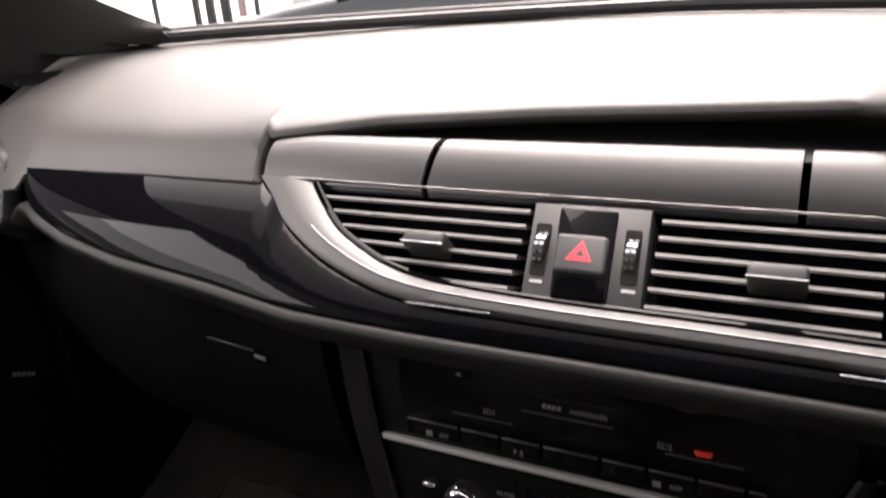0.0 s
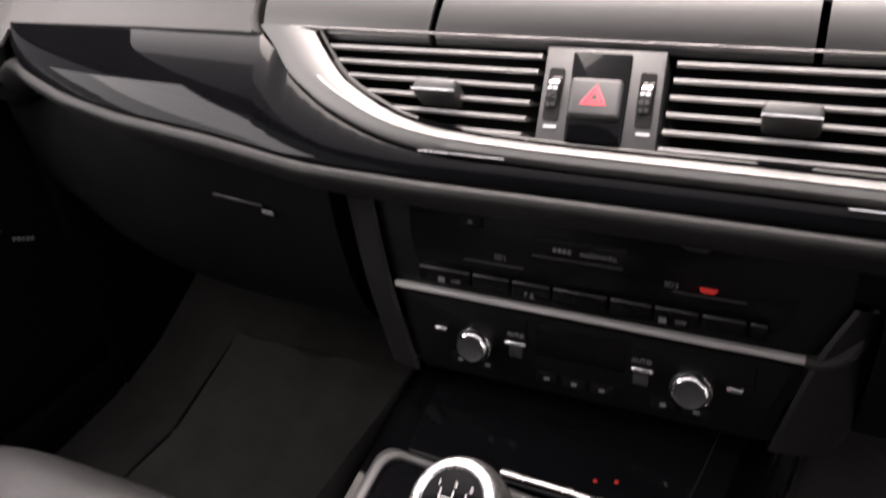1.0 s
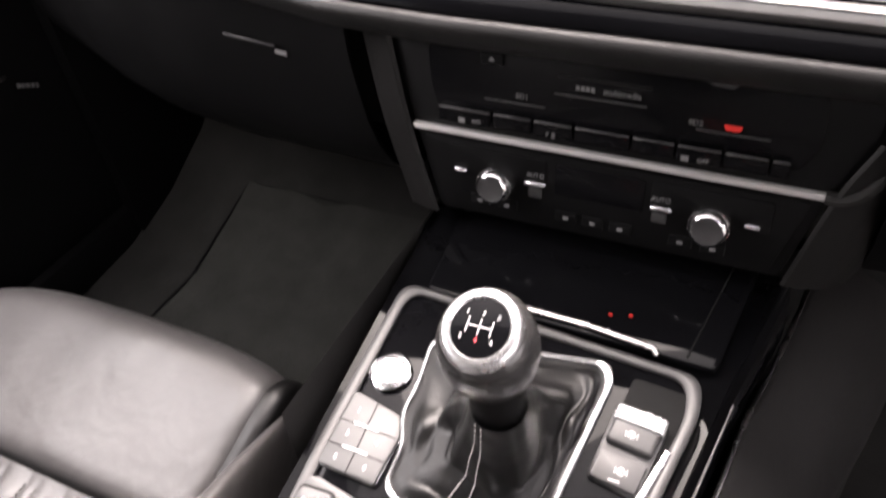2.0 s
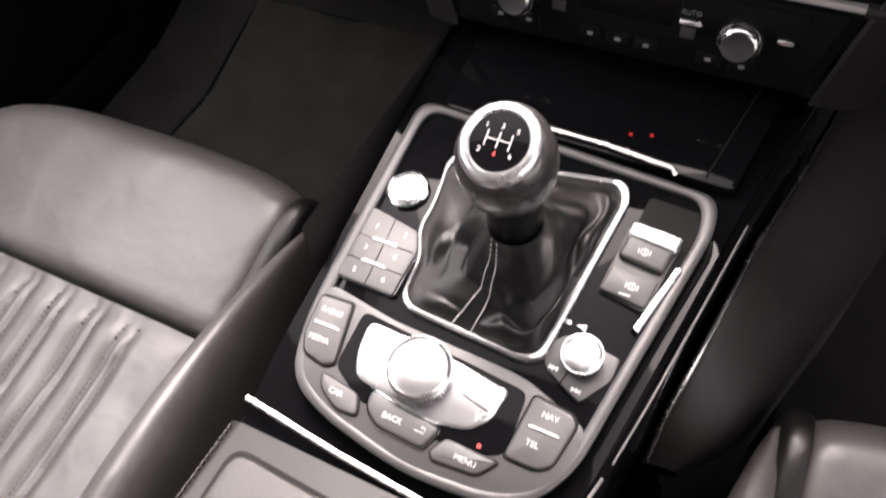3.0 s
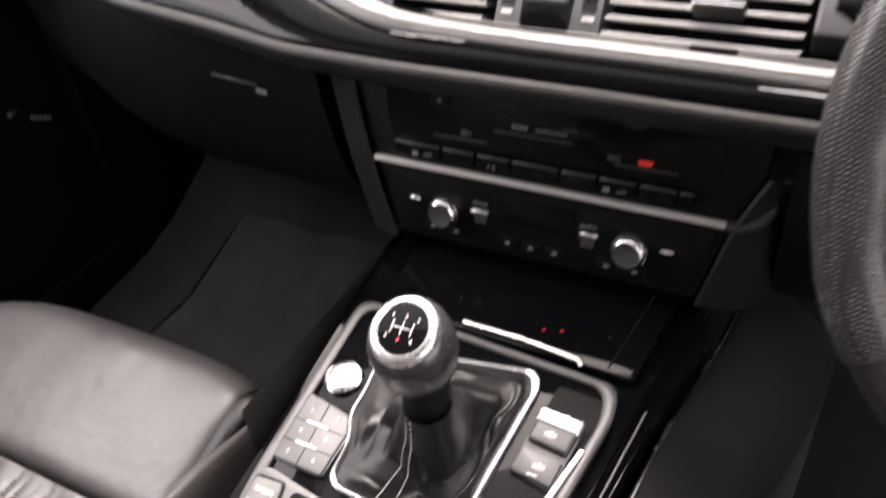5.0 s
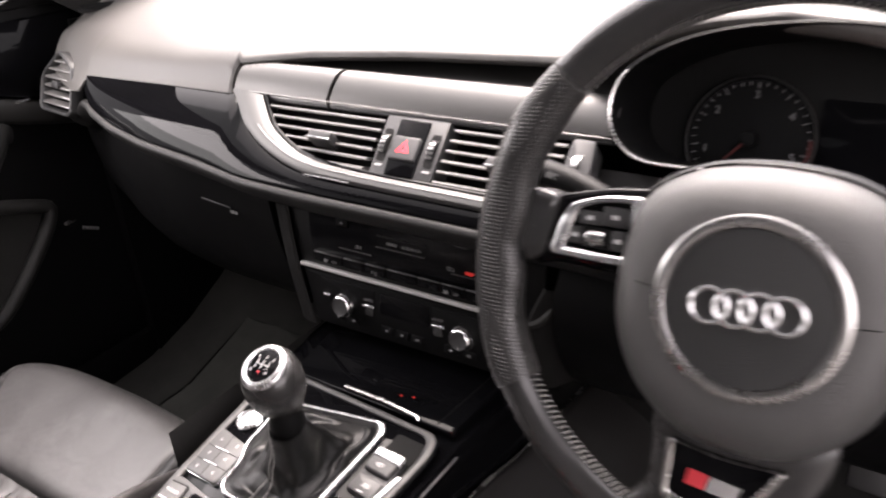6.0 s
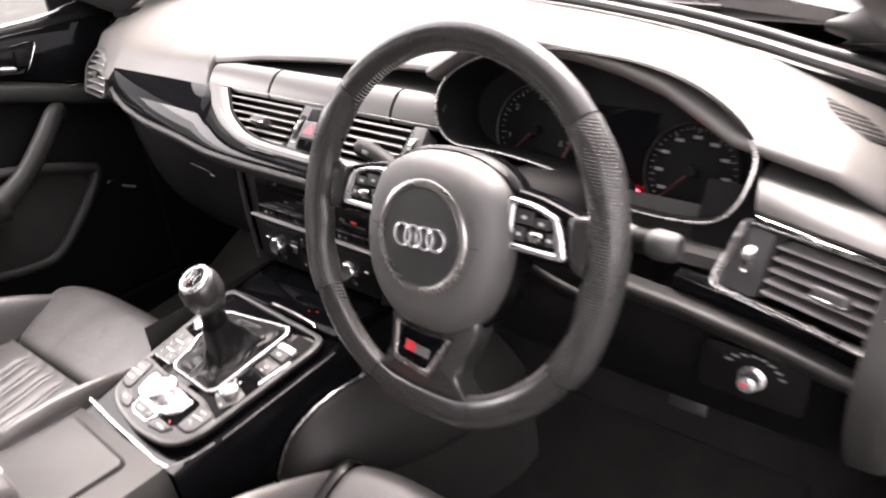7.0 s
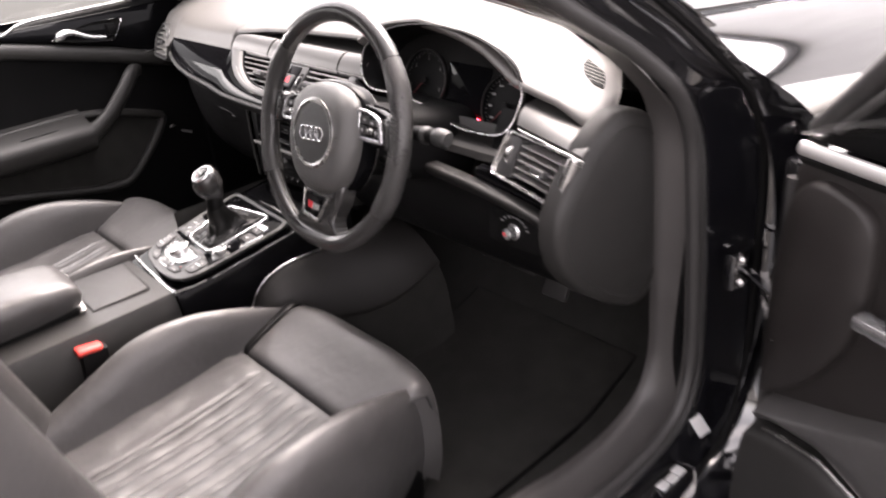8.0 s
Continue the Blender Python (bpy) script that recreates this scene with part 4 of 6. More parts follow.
for s in np.linspace(0, 1, 41):
    row = []
    for k, p in enumerate(bi96):
        p = np.array(p)
        ang = math.atan2(p[1] - NECK[1] + .012, p[0] - NECK[0])
        neck = NECK + .0165 * np.array((math.cos(ang), math.sin(ang)))
        q = p + (neck - p) * (s ** .80)
        z = .005 + .012 * math.sin(min(1, s * 3.2) * math.pi) * .7 + .062 * s ** 2.2
        amp = math.sin(math.pi * s) ** 1.1
        f = noise.noise((q[0] * 24, q[1] * 24, 1.7)) * .020 + .010 * (.35 - abs(noise.noise((q[0] * 20, q[1] * 20, 8.3))) * 2)
        f += .010 * (.4 - abs(noise.noise((q[0] * 22 + q[1] * 16, q[1] * 26 - q[0] * 10, 3.3))) * 2) + noise.noise((q[0] * 60, q[1] * 60, 5.1)) * .0015
        z = max(z + f * amp, .0075 + .02 * s)
        q = q + (q - NECK) * (noise.noise((ang * 1.3, s * 5, 2)) * .14 * amp)
        row.append((q[0], q[1], z))
    bits.append(row)
boot = part("gaiter", grid_mesh(bits, close_v=True), BOOT, gear, "black leather gaiter with deep folds", smooth=70)
JS = min(range(ringn - 4), key=lambda k: abs(bi96[k][0] + .012) + (9 if bi96[k][1] > .11 else 0))
for off in (-.006, .003):
    stitch = []
    for k in range(30):
        s = k / 29
        j = JS + (0 if off < 0 else 3)
        i0 = int(s * 39)
        a = Vector(bits[i0][j])
        b = Vector(bits[i0 + 1][j])
        c = a.lerp(b, s * 39 - i0)
        d = (b - a).normalized()
        stitch.append(tube([c - d * .0011 + Vector((0, 0, .0008)), c + d * .0011 + Vector((0, 0, .0008))], .00045, 5))
    part("stitching", joined(*stitch), THREAD, boot, "pale stitching")
LOC = Matrix.Translation((.001, .136, .003)) @ Matrix.Rotation(radians(-11), 4, 'X') @ Matrix.Rotation(radians(-1), 4, 'Y') @ Matrix.Diagonal((.79, .79, .94, 1))
TOPM = LOC @ Matrix.Translation((0, 0, .105)) @ Matrix.Rotation(radians(22), 4, 'X') @ Matrix.Translation((0, 0, -.105))
part("collar", moved(lathe([(.014, .056), (.0205, .058), (.0215, .064), (.0205, .076), (.0185, .085), (.0175, .088)], 40), LOC), HARD, gear, "dark collar under the knob")
knob = part("knob", moved(lathe([(.0165, .082), (.0192, .088), (.0250, .096), (.0310, .106), (.0340, .117), (.0345, .127), (.0328, .137), (.0298, .1430), (.0270, .1450)], 48), TOPM), RIM, gear, "black leather gear knob", smooth=70)
part("knob_ring", moved(lathe([(.0278, .1436), (.0276, .1460), (.0262, .1482), (.0236, .1496), (.0208, .1497), (.0194, .1482)], 48), TOPM), SILVER, knob, "polished chrome ring")
part("knob_cap", moved(lathe([(.0, .1500), (.011, .1495), (.0195, .1484), (.0195, .146)], 48), TOPM), GLOSS, knob, "gloss black cap with the shift pattern")
pat = [box(-.010, -.0092, -.006, .006, 0, .0004), box(-.0004, .0004, -.006, .006, 0, .0004), box(.0092, .010, -.006, .006, 0, .0004), box(-.010, .010, -.0004, .0004, 0, .0004)]
part("shift_pattern", moved(joined(*pat), TOPM @ Matrix.Translation((0, 0, .1499)) @ Matrix.Diagonal((.86, .86, 1, 1))), WHITE, knob, "white shift pattern")
for s, x, y in (("1", -.0115, .0085), ("2", -.0115, -.0085), ("3", 0, .0095), ("4", 0, -.0095), ("5", .0115, .0085), ("6", .0115, -.0085)):
    lettering(s, .0050, knob, TOPM @ Matrix.Translation((x * .92, y * .95, .1498)), REDPRINT if s == "4" else WHITE, "numeral")

# start button, keypad, parking brake, volume
start = thing("start_button", "round silver engine start button", "button", m=CON @ Matrix.Translation((-.0965, .170, .0)))
part("ring", lathe([(.0152, .003), (.0152, .0058), (.0140, .0066), (.0132, .0060)], 40), CHROME, start)
part("cap", lathe([(0, .0076), (.008, .0075), (.0120, .0069), (.0131, .0058)], 40), SILVER, start, "silver cap")

keys = thing("preset_keypad", "grey six-key preset pad numbered one to six", "keypad", m=CON)
KP = [(-.1125, .1485), (-.0745, .1415), (-.068, .128), (-.070, .0925), (-.1125, .094)]
part("surround", prism(rounded([(p[0] * 1.02 + .0018, p[1] * 1.02 - .0024) for p in KP], .004), .002, .0055, .001), CHROME, keys, "chrome surround")
part("pad", prism(rounded(KP, .003), .004, .0082, .0012), GREY, keys)
part("divide", tube([(-.0925, .1445, .0083), (-.091, .0935, .0083)], .0004, 4), VOID, keys)
for y in (.1265, .1095):
    part("divide", tube([(-.1125, y, .0083), (-.070, y - .001, .0083)], .0004, 4), VOID, keys)
    part("ridge", box(-.1015, -.0825, y - .0012, y + .0008, .0080, .0094, .0005, 1), SILVER, keys, "bright ridge")
for k, s in enumerate("123456"):
    lettering(s, .0052, keys, Matrix.Translation((-.1025 + .022 * (k % 2), .1355 - .0172 * (k // 2), .0084)), WHITE, "numeral")

brake = thing("parking_brake_switch", "electric parking brake switches with bright tabs", "switch", m=CON)
part("well", prism(rounded(cv([(.060, .314), (.0975, .312), (.090, .262), (.056, .266)]), .004), .002, .0042), VOID, brake)
part("well_rim", tube([(*cv([(.0945, .3125)])[0], .005), (*cv([(.0995, .3095)])[0], .005), (*cv([(.098, .300)])[0], .005)], .0014, 6), CHROME, brake)
part("tray", prism(rounded(cv([(.055, .290), (.090, .287), (.083, .236), (.051, .241)]), .004), .003, .0075, .002), GREY, brake)
part("lever", prism(rounded(cv([(.0575, .289), (.088, .286), (.0845, .262), (.055, .265)]), .004), .006, .0125, .003, 3), GREY, brake, "grey lever")
part("lever_tip", prism(rounded(cv([(.0570, .291), (.0895, .2885), (.0880, .2765), (.0560, .279)]), .003), .008, .0140, .0025, 3), SILVER, brake, "bright lever tip")
part("hold_key", prism(rounded(cv([(.0545, .260), (.084, .2575), (.0815, .238), (.052, .2415)]), .003), .006, .0098, .0018), GREY, brake)
part("bright_edge", prism(cv([(.0905, .270), (.0945, .270), (.083, .223), (.079, .225)]), .004, .0092, .001), SILVER, brake)
for y in (.272, .249):
    c = cv([(.070, y)])[0]
    z = .0126 if y > .26 else .0099
    part("symbol", grid_mesh([[(c[0] + r * math.cos(a), c[1] + r * math.sin(a), z + h) for r, h in ((.0019, 0), (.0019, .0003), (.0025, .0003), (.0025, 0))] for a in np.linspace(0, 2 * math.pi, 24, endpoint=False)], close_u=True, close_v=True), WHITE, brake)
    part("symbol", box(c[0] - .0004, c[0] + .0004, c[1] - .0011, c[1] + .0011, z, z + .0003), WHITE, brake)
    for sx in (-1, 1):
        part("symbol", box(c[0] + sx * .0036 - .0003, c[0] + sx * .0036 + .0003, c[1] - .0018, c[1] + .0018, z, z + .0003), WHITE, brake)
part("key_line", box(.064, .071, (.242 - .1) * V0, (.243 - .1) * V0, .0098, .0102), WHITE, brake)

vol = thing("volume_dial", "knurled silver volume dial above two skip keys", "dial", m=CON)
c = cv([(.058, .1975)])[0]
part("plate", prism(rounded(cv([(.033, .197), (.040, .1835), (.0655, .1715), (.0785, .190), (.079, .205), (.045, .208)]), .003), .003, .0072, .0012), GREY, vol)
part("divide", tube([(*cv([(.054, .19)])[0], .0073), (*cv([(.051, .1775)])[0], .0073)], .0004, 4), VOID, vol)
part("ring", lathe([(.0122, .006), (.0120, .0155), (.0114, .0168)], 48, (*c, 0)), SATIN, vol)
part("cap", lathe([(0, .0180), (.0090, .0178), (.0108, .0172), (.0115, .0163)], 48, (*c, 0)), SILVER, vol, "silver cap")
ribs = [moved(box(.0118, .0127, -.0004, .0004, .0065, .0155), Matrix.Translation((*c, 0)) @ Matrix.Rotation(2 * math.pi * k / 48, 4, 'Z')) for k in range(48)]
part("knurling", joined(*ribs), CHROME, vol)


def arrow(x, y, z, s):
    a = prism([(x, y - .0016), (x, y + .0016), (x + s * .0026, y)], z, z + .0003)
    b = prism([(x + s * .0026, y - .0016), (x + s * .0026, y + .0016), (x + s * .0052, y)], z, z + .0003)
    return joined(a, b, box(x + s * .0054 - .0003, x + s * .0054 + .0003, y - .0016, y + .0016, z, z + .0003))


part("skip_mark", arrow(.047, (.1855 - .1) * V0, .0073, -1), WHITE, vol)
part("skip_mark", arrow(.0585, (.1775 - .1) * V0, .0073, 1), WHITE, vol)
part("volume_mark", prism(cv([(.0470, .2165), (.0530, .2185), (.0530, .2140)]), .0036, .0040), WHITE, vol)
part("volume_mark", lathe([(0, .0040), (.0016, .0040), (.0016, .0036)], 16, (*cv([(.042, .2165)])[0], 0)), WHITE, vol)

# media controls
SP = cv([(-.0745, .1715), (-.02, .1695), (.026, .1625), (.0225, .142), (.0115, .1315), (-.016, .127), (-.067, .135), (-.0745, .152)])
sil = thing("media_selector", "bright silver selector plate with a large rotary knob", "dial", m=CON)
part("plate", prism(rounded(SP, [.006, .03, .004, .006, .006, .02, .006, .008], 5), .005, .0105, .0025, 3), SILVER, sil, "bright silver plate")
for a, b in (((-.0670, .153), (-.0525, .1505)), ((.0005, .1500), (.0185, .1465))):
    part("key_seam", tube([(*cv([a])[0], .0107), (*cv([b])[0], .0107)], .0004, 4), HARD, sil)
c = cv([(-.0285, .153)])[0]
part("knob_ring", lathe([(.0205, .008), (.0202, .019), (.0192, .0215), (.0180, .0222), (.0175, .0212)], 56, (*c, 0)), SATIN, sil, "ribbed side of the knob")
part("knob_cap", lathe([(0, .0228), (.008, .0226), (.0145, .0220), (.0174, .0210), (.0176, .0200)], 56, (*c, 0)), SILVER, sil, "smooth silver top")
ribs = [moved(box(.0200, .0209, -.0004, .0004, .0095, .019), Matrix.Translation((*c, 0)) @ Matrix.Rotation(2 * math.pi * k / 60, 4, 'Z')) for k in range(60)]
part("knurling", joined(*ribs), CHROME, sil)

labels = {"RADIO": (-.101, .167), "MEDIA": (-.101, .148), "NAV": (.054, .157), "TEL": (.050, .139), "CAR": (-.0735, .122), "BACK": (-.033, .121), "MENU": (.018, .1155)}
shapes = [("media_key", "dark grey key pair", [(-.1145, .1755), (-.0905, .177), (-.0835, .137), (-.090, .1335), (-.107, .137), (-.113, .149)], .0062, .010),
          ("media_key", "dark grey key pair", [(.0405, .166), (.066, .1635), (.070, .158), (.065, .132), (.058, .1265), (.037, .1265)], .0062, .010),
          ("media_key", "dark grey rounded key", [(-.0885, .1305), (-.0595, .1265), (-.0545, .1135), (-.0695, .1125), (-.0855, .1215)], .0062, .010),
          ("media_key", "dark grey key with a bright edge", [(-.0525, .1315), (-.003, .1265), (-.009, .112), (-.040, .1135), (-.0505, .120)], .0062, .0105),
          ("media_key", "dark grey rounded key", [(.002, .1235), (.0365, .1225), (.027, .1105), (-.001, .1085), (-.004, .1125)], .0062, .010)]
for name, lab, pts, z0, z1 in shapes:
    k = thing(name, lab, "button", m=CON, group="media keys")
    p = rounded(cv(pts), .004)
    cc = np.mean(np.array(p), axis=0)
    part("gap", prism([tuple(cc + (np.array(q) - cc) * 1.07) for q in p], .006, .0074), VOID, k)
    part("cap", prism(p, z0, z1, .0018, 3), GREY, k)
    if "bright edge" in lab:
        part("bright_edge", tube([(*q, .0084) for q in p] + [(*p[0], .0084)], .0011, 6), CHROME, k, "bright edge")
    for word, (x, y) in labels.items():
        lo, hi = np.min(np.array(pts), axis=0), np.max(np.array(pts), axis=0)
        if lo[0] < x < hi[0] and lo[1] < y < hi[1]:
            lettering(word, .0051, k, Matrix.Translation((*cv([(x, y)])[0], z1 + .0002)), WHITE)
    if lab.endswith("pair"):
        x, y = (-.1005, .1575) if pts[0][0] < 0 else (.0530, .1480)
        part("ridge", box(x - .009, x + .010, (y - .1008) * V0, (y - .0988) * V0, z1 - .0006, z1 + .0012, .0005, 1), SILVER, k, "bright ridge")
part("back_arrow", tube([(-.017, .0205, .0108), (-.011, .0205, .0108), (-.011, .0235, .0108), (-.014, .0235, .0108)], .0004, 4), WHITE, isl)
part("red_lamp", box(.0205, .023, .026, .0285, .0074, .0082), REDDIM, isl, "tiny red light")

# padded knee rest beside the console, under the dashboard
knee = thing("console_knee_pad", "dark padded knee rest on the console side with a bright edge", "trim", (.15, .35, .45))
EDGE = spline([(.111, .200, .452), (.114, .222, .492), (.120, .250, .517), (.127, .295, .530), (.134, .355, .531), (.143, .40, .531), (.155, .47, .537), (.165, .54, .545)], 40)
SEAM = spline([(.125, .205, .430), (.150, .225, .430), (.172, .265, .432), (.190, .330, .410), (.213, .405, .400), (.232, .465, .408), (.245, .52, .43), (.25, .57, .45)], 40)
rows = []
for e, q in zip(EDGE, SEAM):
    e, q = Vector(e), Vector(q)
    rows.append([tuple(p) for p in spline([e - Vector((.004, 0, .006)), e, e.lerp(q, .12) + Vector((.006, 0, .004)), e.lerp(q, .5) + Vector((.014, 0, .008)), e.lerp(q, .9) + Vector((.006, 0, .002)), q, q - Vector((.006, 0, .004))], 18)])
part("pad", grid_mesh(rows), KNEESKIN, knee, "dark brown-black padded face", smooth=60)
rows = [[(q[0] - .006, q[1], q[2] - .003), (q[0] + .002, q[1] + .01, q[2] - .05), (q[0] + .004, q[1] + .02, .30), (q[0] + .004, q[1] + .02, .235)] for q in SEAM]
part("lower_panel", grid_mesh(rows), CARPET, knee, "black carpeted lower side", smooth=60)
part("bright_edge", tube([(p[0] - .001, p[1], p[2] + .0035) for p in EDGE], .0018, 8), SATIN, knee, "bright edge line")
part("skirt", grid_mesh([[(x, y, z) for z, x in ((.24, -.17), (.40, -.15), (.50, -.14), (.60, -.14))] for y in np.linspace(.2, .75, 6)]), LOWER, knee)
part("front_wall", grid_mesh([[(x, y, z) for y, z in ((.445, .62), (.44, .60), (.47, .612))] for x in np.linspace(-.16, .17, 5)]), HARD, knee)

# ---- steering wheel ----
WHEEL = Matrix.Translation((.374, .273, .856)) @ Matrix.Rotation(radians(-1.5), 4, 'Z') @ Matrix.Rotation(radians(72), 4, 'X') @ Matrix.Rotation(radians(1.5), 4, 'Z')
wheel = thing("steering_wheel", "black leather three-spoke steering wheel with chrome details", "steering wheel", m=WHEEL)
RC = .1730


def rim_point(a):
    """Middle of the rim at an angle from the right; the foot is flattened a little."""
    x, y = RC * math.cos(a), RC * math.sin(a)
    return Vector((x, max(y, -.170 + .012 * (x / .1) ** 2 if y < -.12 else y), 0))


def rim_arc(a0, a1, r, steps, grip=False):
    rows = []
    for k in range(steps + 1):
        deg = a0 + (a1 - a0) * k / steps
        a = radians(deg)
        c = rim_point(a)
        out = Vector((math.cos(a), math.sin(a), 0))
        d = abs((deg + 180) % 360 - 180)
        d = min(d, abs(180 - d))
        row = []
        for j in range(24):
            q = 2 * math.pi * j / 24
            # thumb rests above the spokes, and a swelling towards the spoke on the inner side
            bulge = r + (.0022 * math.exp(-((d - 27) / 9) ** 2) if grip else 0)
            inward = max(0, -math.cos(q)) * (.007 * math.exp(-((d - 8) / 9) ** 2) if grip else 0)
            row.append(c + out * ((bulge * 1.02) * math.cos(q) - inward) + Vector((0, 0, bulge * .95 * math.sin(q))))
        rows.append(row)
    return grid_mesh(rows, close_v=True, caps=True)


part("rim_top", rim_arc(41, 139, .0143, 44), RIM, wheel, "smooth black leather rim", smooth=60)
part("rim_foot", rim_arc(-110.4, -69.6, .0141, 24), RIM, wheel, "smooth black leather rim", smooth=60)
part("rim_side", rim_arc(-69.2, -33, .0142, 20), RIM, wheel, "smooth black leather rim", smooth=60)
part("rim_side", rim_arc(-147, -110.8, .0142, 20), RIM, wheel, "smooth black leather rim", smooth=60)
part("grip", rim_arc(-33, 40.5, .0145, 44, True), GRIP, wheel, "perforated black leather grip", smooth=60)
part("grip", rim_arc(139.5, 213, .0145, 44, True), GRIP, wheel, "perforated black leather grip", smooth=60)
stitches = []
for k in range(250):
    a = radians(360 * k / 250)
    c = rim_point(a)
    n_ = Vector((math.cos(a), math.sin(a), 0))
    t_ = Vector((-math.sin(a), math.cos(a), 0))
    d = abs((math.degrees(a) + 180) % 360 - 180)
    if min(d, 180 - d) < 21:
        continue
    p = c - n_ * .0135
    stitches.append(tube([p - t_ * .0014 + n_ * .0008 + Vector((0, 0, .0062)), p - n_ * .0014 + Vector((0, 0, .0025)), p + t_ * .0014 - n_ * .0014 - Vector((0, 0, .0025))], .00062, 4))
st = part("rim_stitching", joined(*stitches), STITCH, wheel, "cross stitching inside the rim")
tagged(st, kind="stuff")


# spokes
def slab(pts, z_in, z_out, thick, mat, name, label="", r=.01):
    """A spoke: an outline whose height runs with the distance from the hub."""
    o = rounded(pts, r, 5)
    top = [(x, y, np.interp(math.hypot(x, y), [.05, .16], [z_in, z_out])) for x, y in o]
    cc = Vector((sum(p[0] for p in top) / len(top), sum(p[1] for p in top) / len(top), sum(p[2] for p in top) / len(top)))
    rows = [[(x, y, z - thick) for x, y, z in top], [(x, y, z - .006) for x, y, z in top], [(x + (cc.x - x) * .02, y + (cc.y - y) * .02, z - .002) for x, y, z in top],
            [tuple(Vector(p).lerp(cc, .07)) for p in top], [tuple(Vector(p).lerp(cc, .5) + Vector((0, 0, .001))) for p in top], [tuple(Vector(p).lerp(cc, .98) + Vector((0, 0, .001))) for p in top]]
    return part(name, grid_mesh(rows, close_v=True), mat, wheel, label, smooth=60)


foot = slab([(-.052, -.072), (.058, -.072), (.054, -.100), (.036, -.136), (.066, -.160), (-.070, -.160), (-.046, -.134), (-.048, -.100)], .004, .007, .026, RIM, "spoke", "leather-covered lower spoke", r=.014)
for s in (-1, 1):
    seam = []
    for k in range(16):
        f = k / 15
        x, y = (.0535 + (.037 - .0535) * f, -.090 + (-.138 + .090) * f) if s > 0 else (-.0475 + .002 * f, -.090 - .044 * f)
        z = float(np.interp(math.hypot(x, y), [.05, .16], [.004, .007]))
        seam.append(tube([(x - .0022 * s, y + .0012, z - .0008), (x + .0004 * s, y - .0008, z - .0046)], .0006, 4))
    part("seam_stitching", joined(*seam), STITCH, foot)

for s in (1, -1):
    # gloss carrier under the switches, then the framed switch pod
    slab([(s * x, y) for x, y in ((.060, .050), (.098, .046), (.138, .036), (.150, .026), (.147, -.014), (.132, -.009), (.068, -.010))][::s], -.008, -.006, .022, GLOSS, "spoke", "gloss black side spoke", r=.006)
    O = [(.0735, .0435), (.100, .0415), (.1215, .0335), (.1275, .022), (.1330, .001), (.1290, -.0015), (.0715, -.0010)]
    I = [(.0800, .0385), (.0985, .0372), (.1150, .0310), (.1185, .0215), (.1230, .0052), (.1215, .0042), (.0790, .0046)]
    o = rounded([(s * x, y) for x, y in O], [.003, .012, .010, .008, .004, .003, .004], 4)
    ii = rounded([(s * x, y) for x, y in I], [.002, .010, .008, .006, .002, .002, .003], 4)
    if s < 0:
        o, ii = o[::-1], ii[::-1]
    tip = lambda x: .003 - .05 * (abs(x) - .07)
    cc = np.mean(np.array(ii), axis=0)
    pod = part("switch_pod", grid_mesh([[(p[0], p[1], tip(p[0]) - .008) for p in o], [(p[0], p[1], tip(p[0]) - .001) for p in o], [(p[0], p[1], tip(p[0]) - .0015) for p in ii], [(p[0], p[1], tip(p[0]) - .0022) for p in ii], [(*(cc + (np.array(p) - cc) * .03), tip(cc[0]) - .0022) for p in ii]], close_v=True), SMOKE, wheel, "black switch pod")
    part("pod_frame", grid_mesh([[(p[0], p[1], tip(p[0]) - .003), (p[0], p[1], tip(p[0]) + .0018), (*(np.array(p) * .8 + np.array(q) * .2), tip(p[0]) + .0032), (*(np.array(p) * .3 + np.array(q) * .7), tip(q[0]) + .0030), (q[0], q[1], tip(q[0]) + .0012), (q[0], q[1], tip(q[0]) - .003)] for p, q in zip(o, ii)], close_u=True), SILVER, pod, "bright satin frame")
    # an upper pair of keys, a dark roller well and lower keys
    for x0, x1, y0, y1, mat in ((.0815, .0985, .0225, .0345, GREY), (.0995, .1145, .0215, .0300, GREY), (.0815, .0915, .0075, .0200, GREY), (.1125, .1195, .0080, .0190, GREY)):
        xs_ = sorted((s * x0, s * x1))
        part("key", moved(prism(rounded([(xs_[0], y0), (xs_[1], y0), (xs_[1], y1), (xs_[0], y1)], .0015), -.002, .0012, .0008), Matrix.Translation((0, 0, tip((x0 + x1) / 2)))), mat, pod, "grey switch key")
        part("key_mark", box((xs_[0] + xs_[1]) / 2 - .0022, (xs_[0] + xs_[1]) / 2 + .0022, (y0 + y1) / 2 - .0014, (y0 + y1) / 2 + .0014, tip((x0 + x1) / 2) + .0012, tip((x0 + x1) / 2) + .0015), WHITE, pod)
    part("roller_well", box(min(s * .093, s * .1115), max(s * .093, s * .1115), .0068, .0200, tip(.102) - .003, tip(.102) - .0004, .0004, 1), VOID, pod)
    part("roller", moved(lathe([(0, -.0062), (.0044, -.0062), (.0052, -.004), (.0052, .004), (.0044, .0062), (0, .0062)], 20), Matrix.Translation((s * .1022, .0134, tip(.102) - .0012)) @ Matrix.Rotation(radians(90), 4, 'Y')), SATIN, pod, "ribbed metal roller")
    # leather cheek where the spoke runs into the grip
    ck = [(.131, .0375), (.150, .040), (.158, .024), (.152, -.012), (.139, -.006), (.1345, .006)]
    slab([(s * x, y) for x, y in ck][::s], -.001, .003, .018, RIM, "cheek", "glossy leather cheek beside the grip", r=.006)

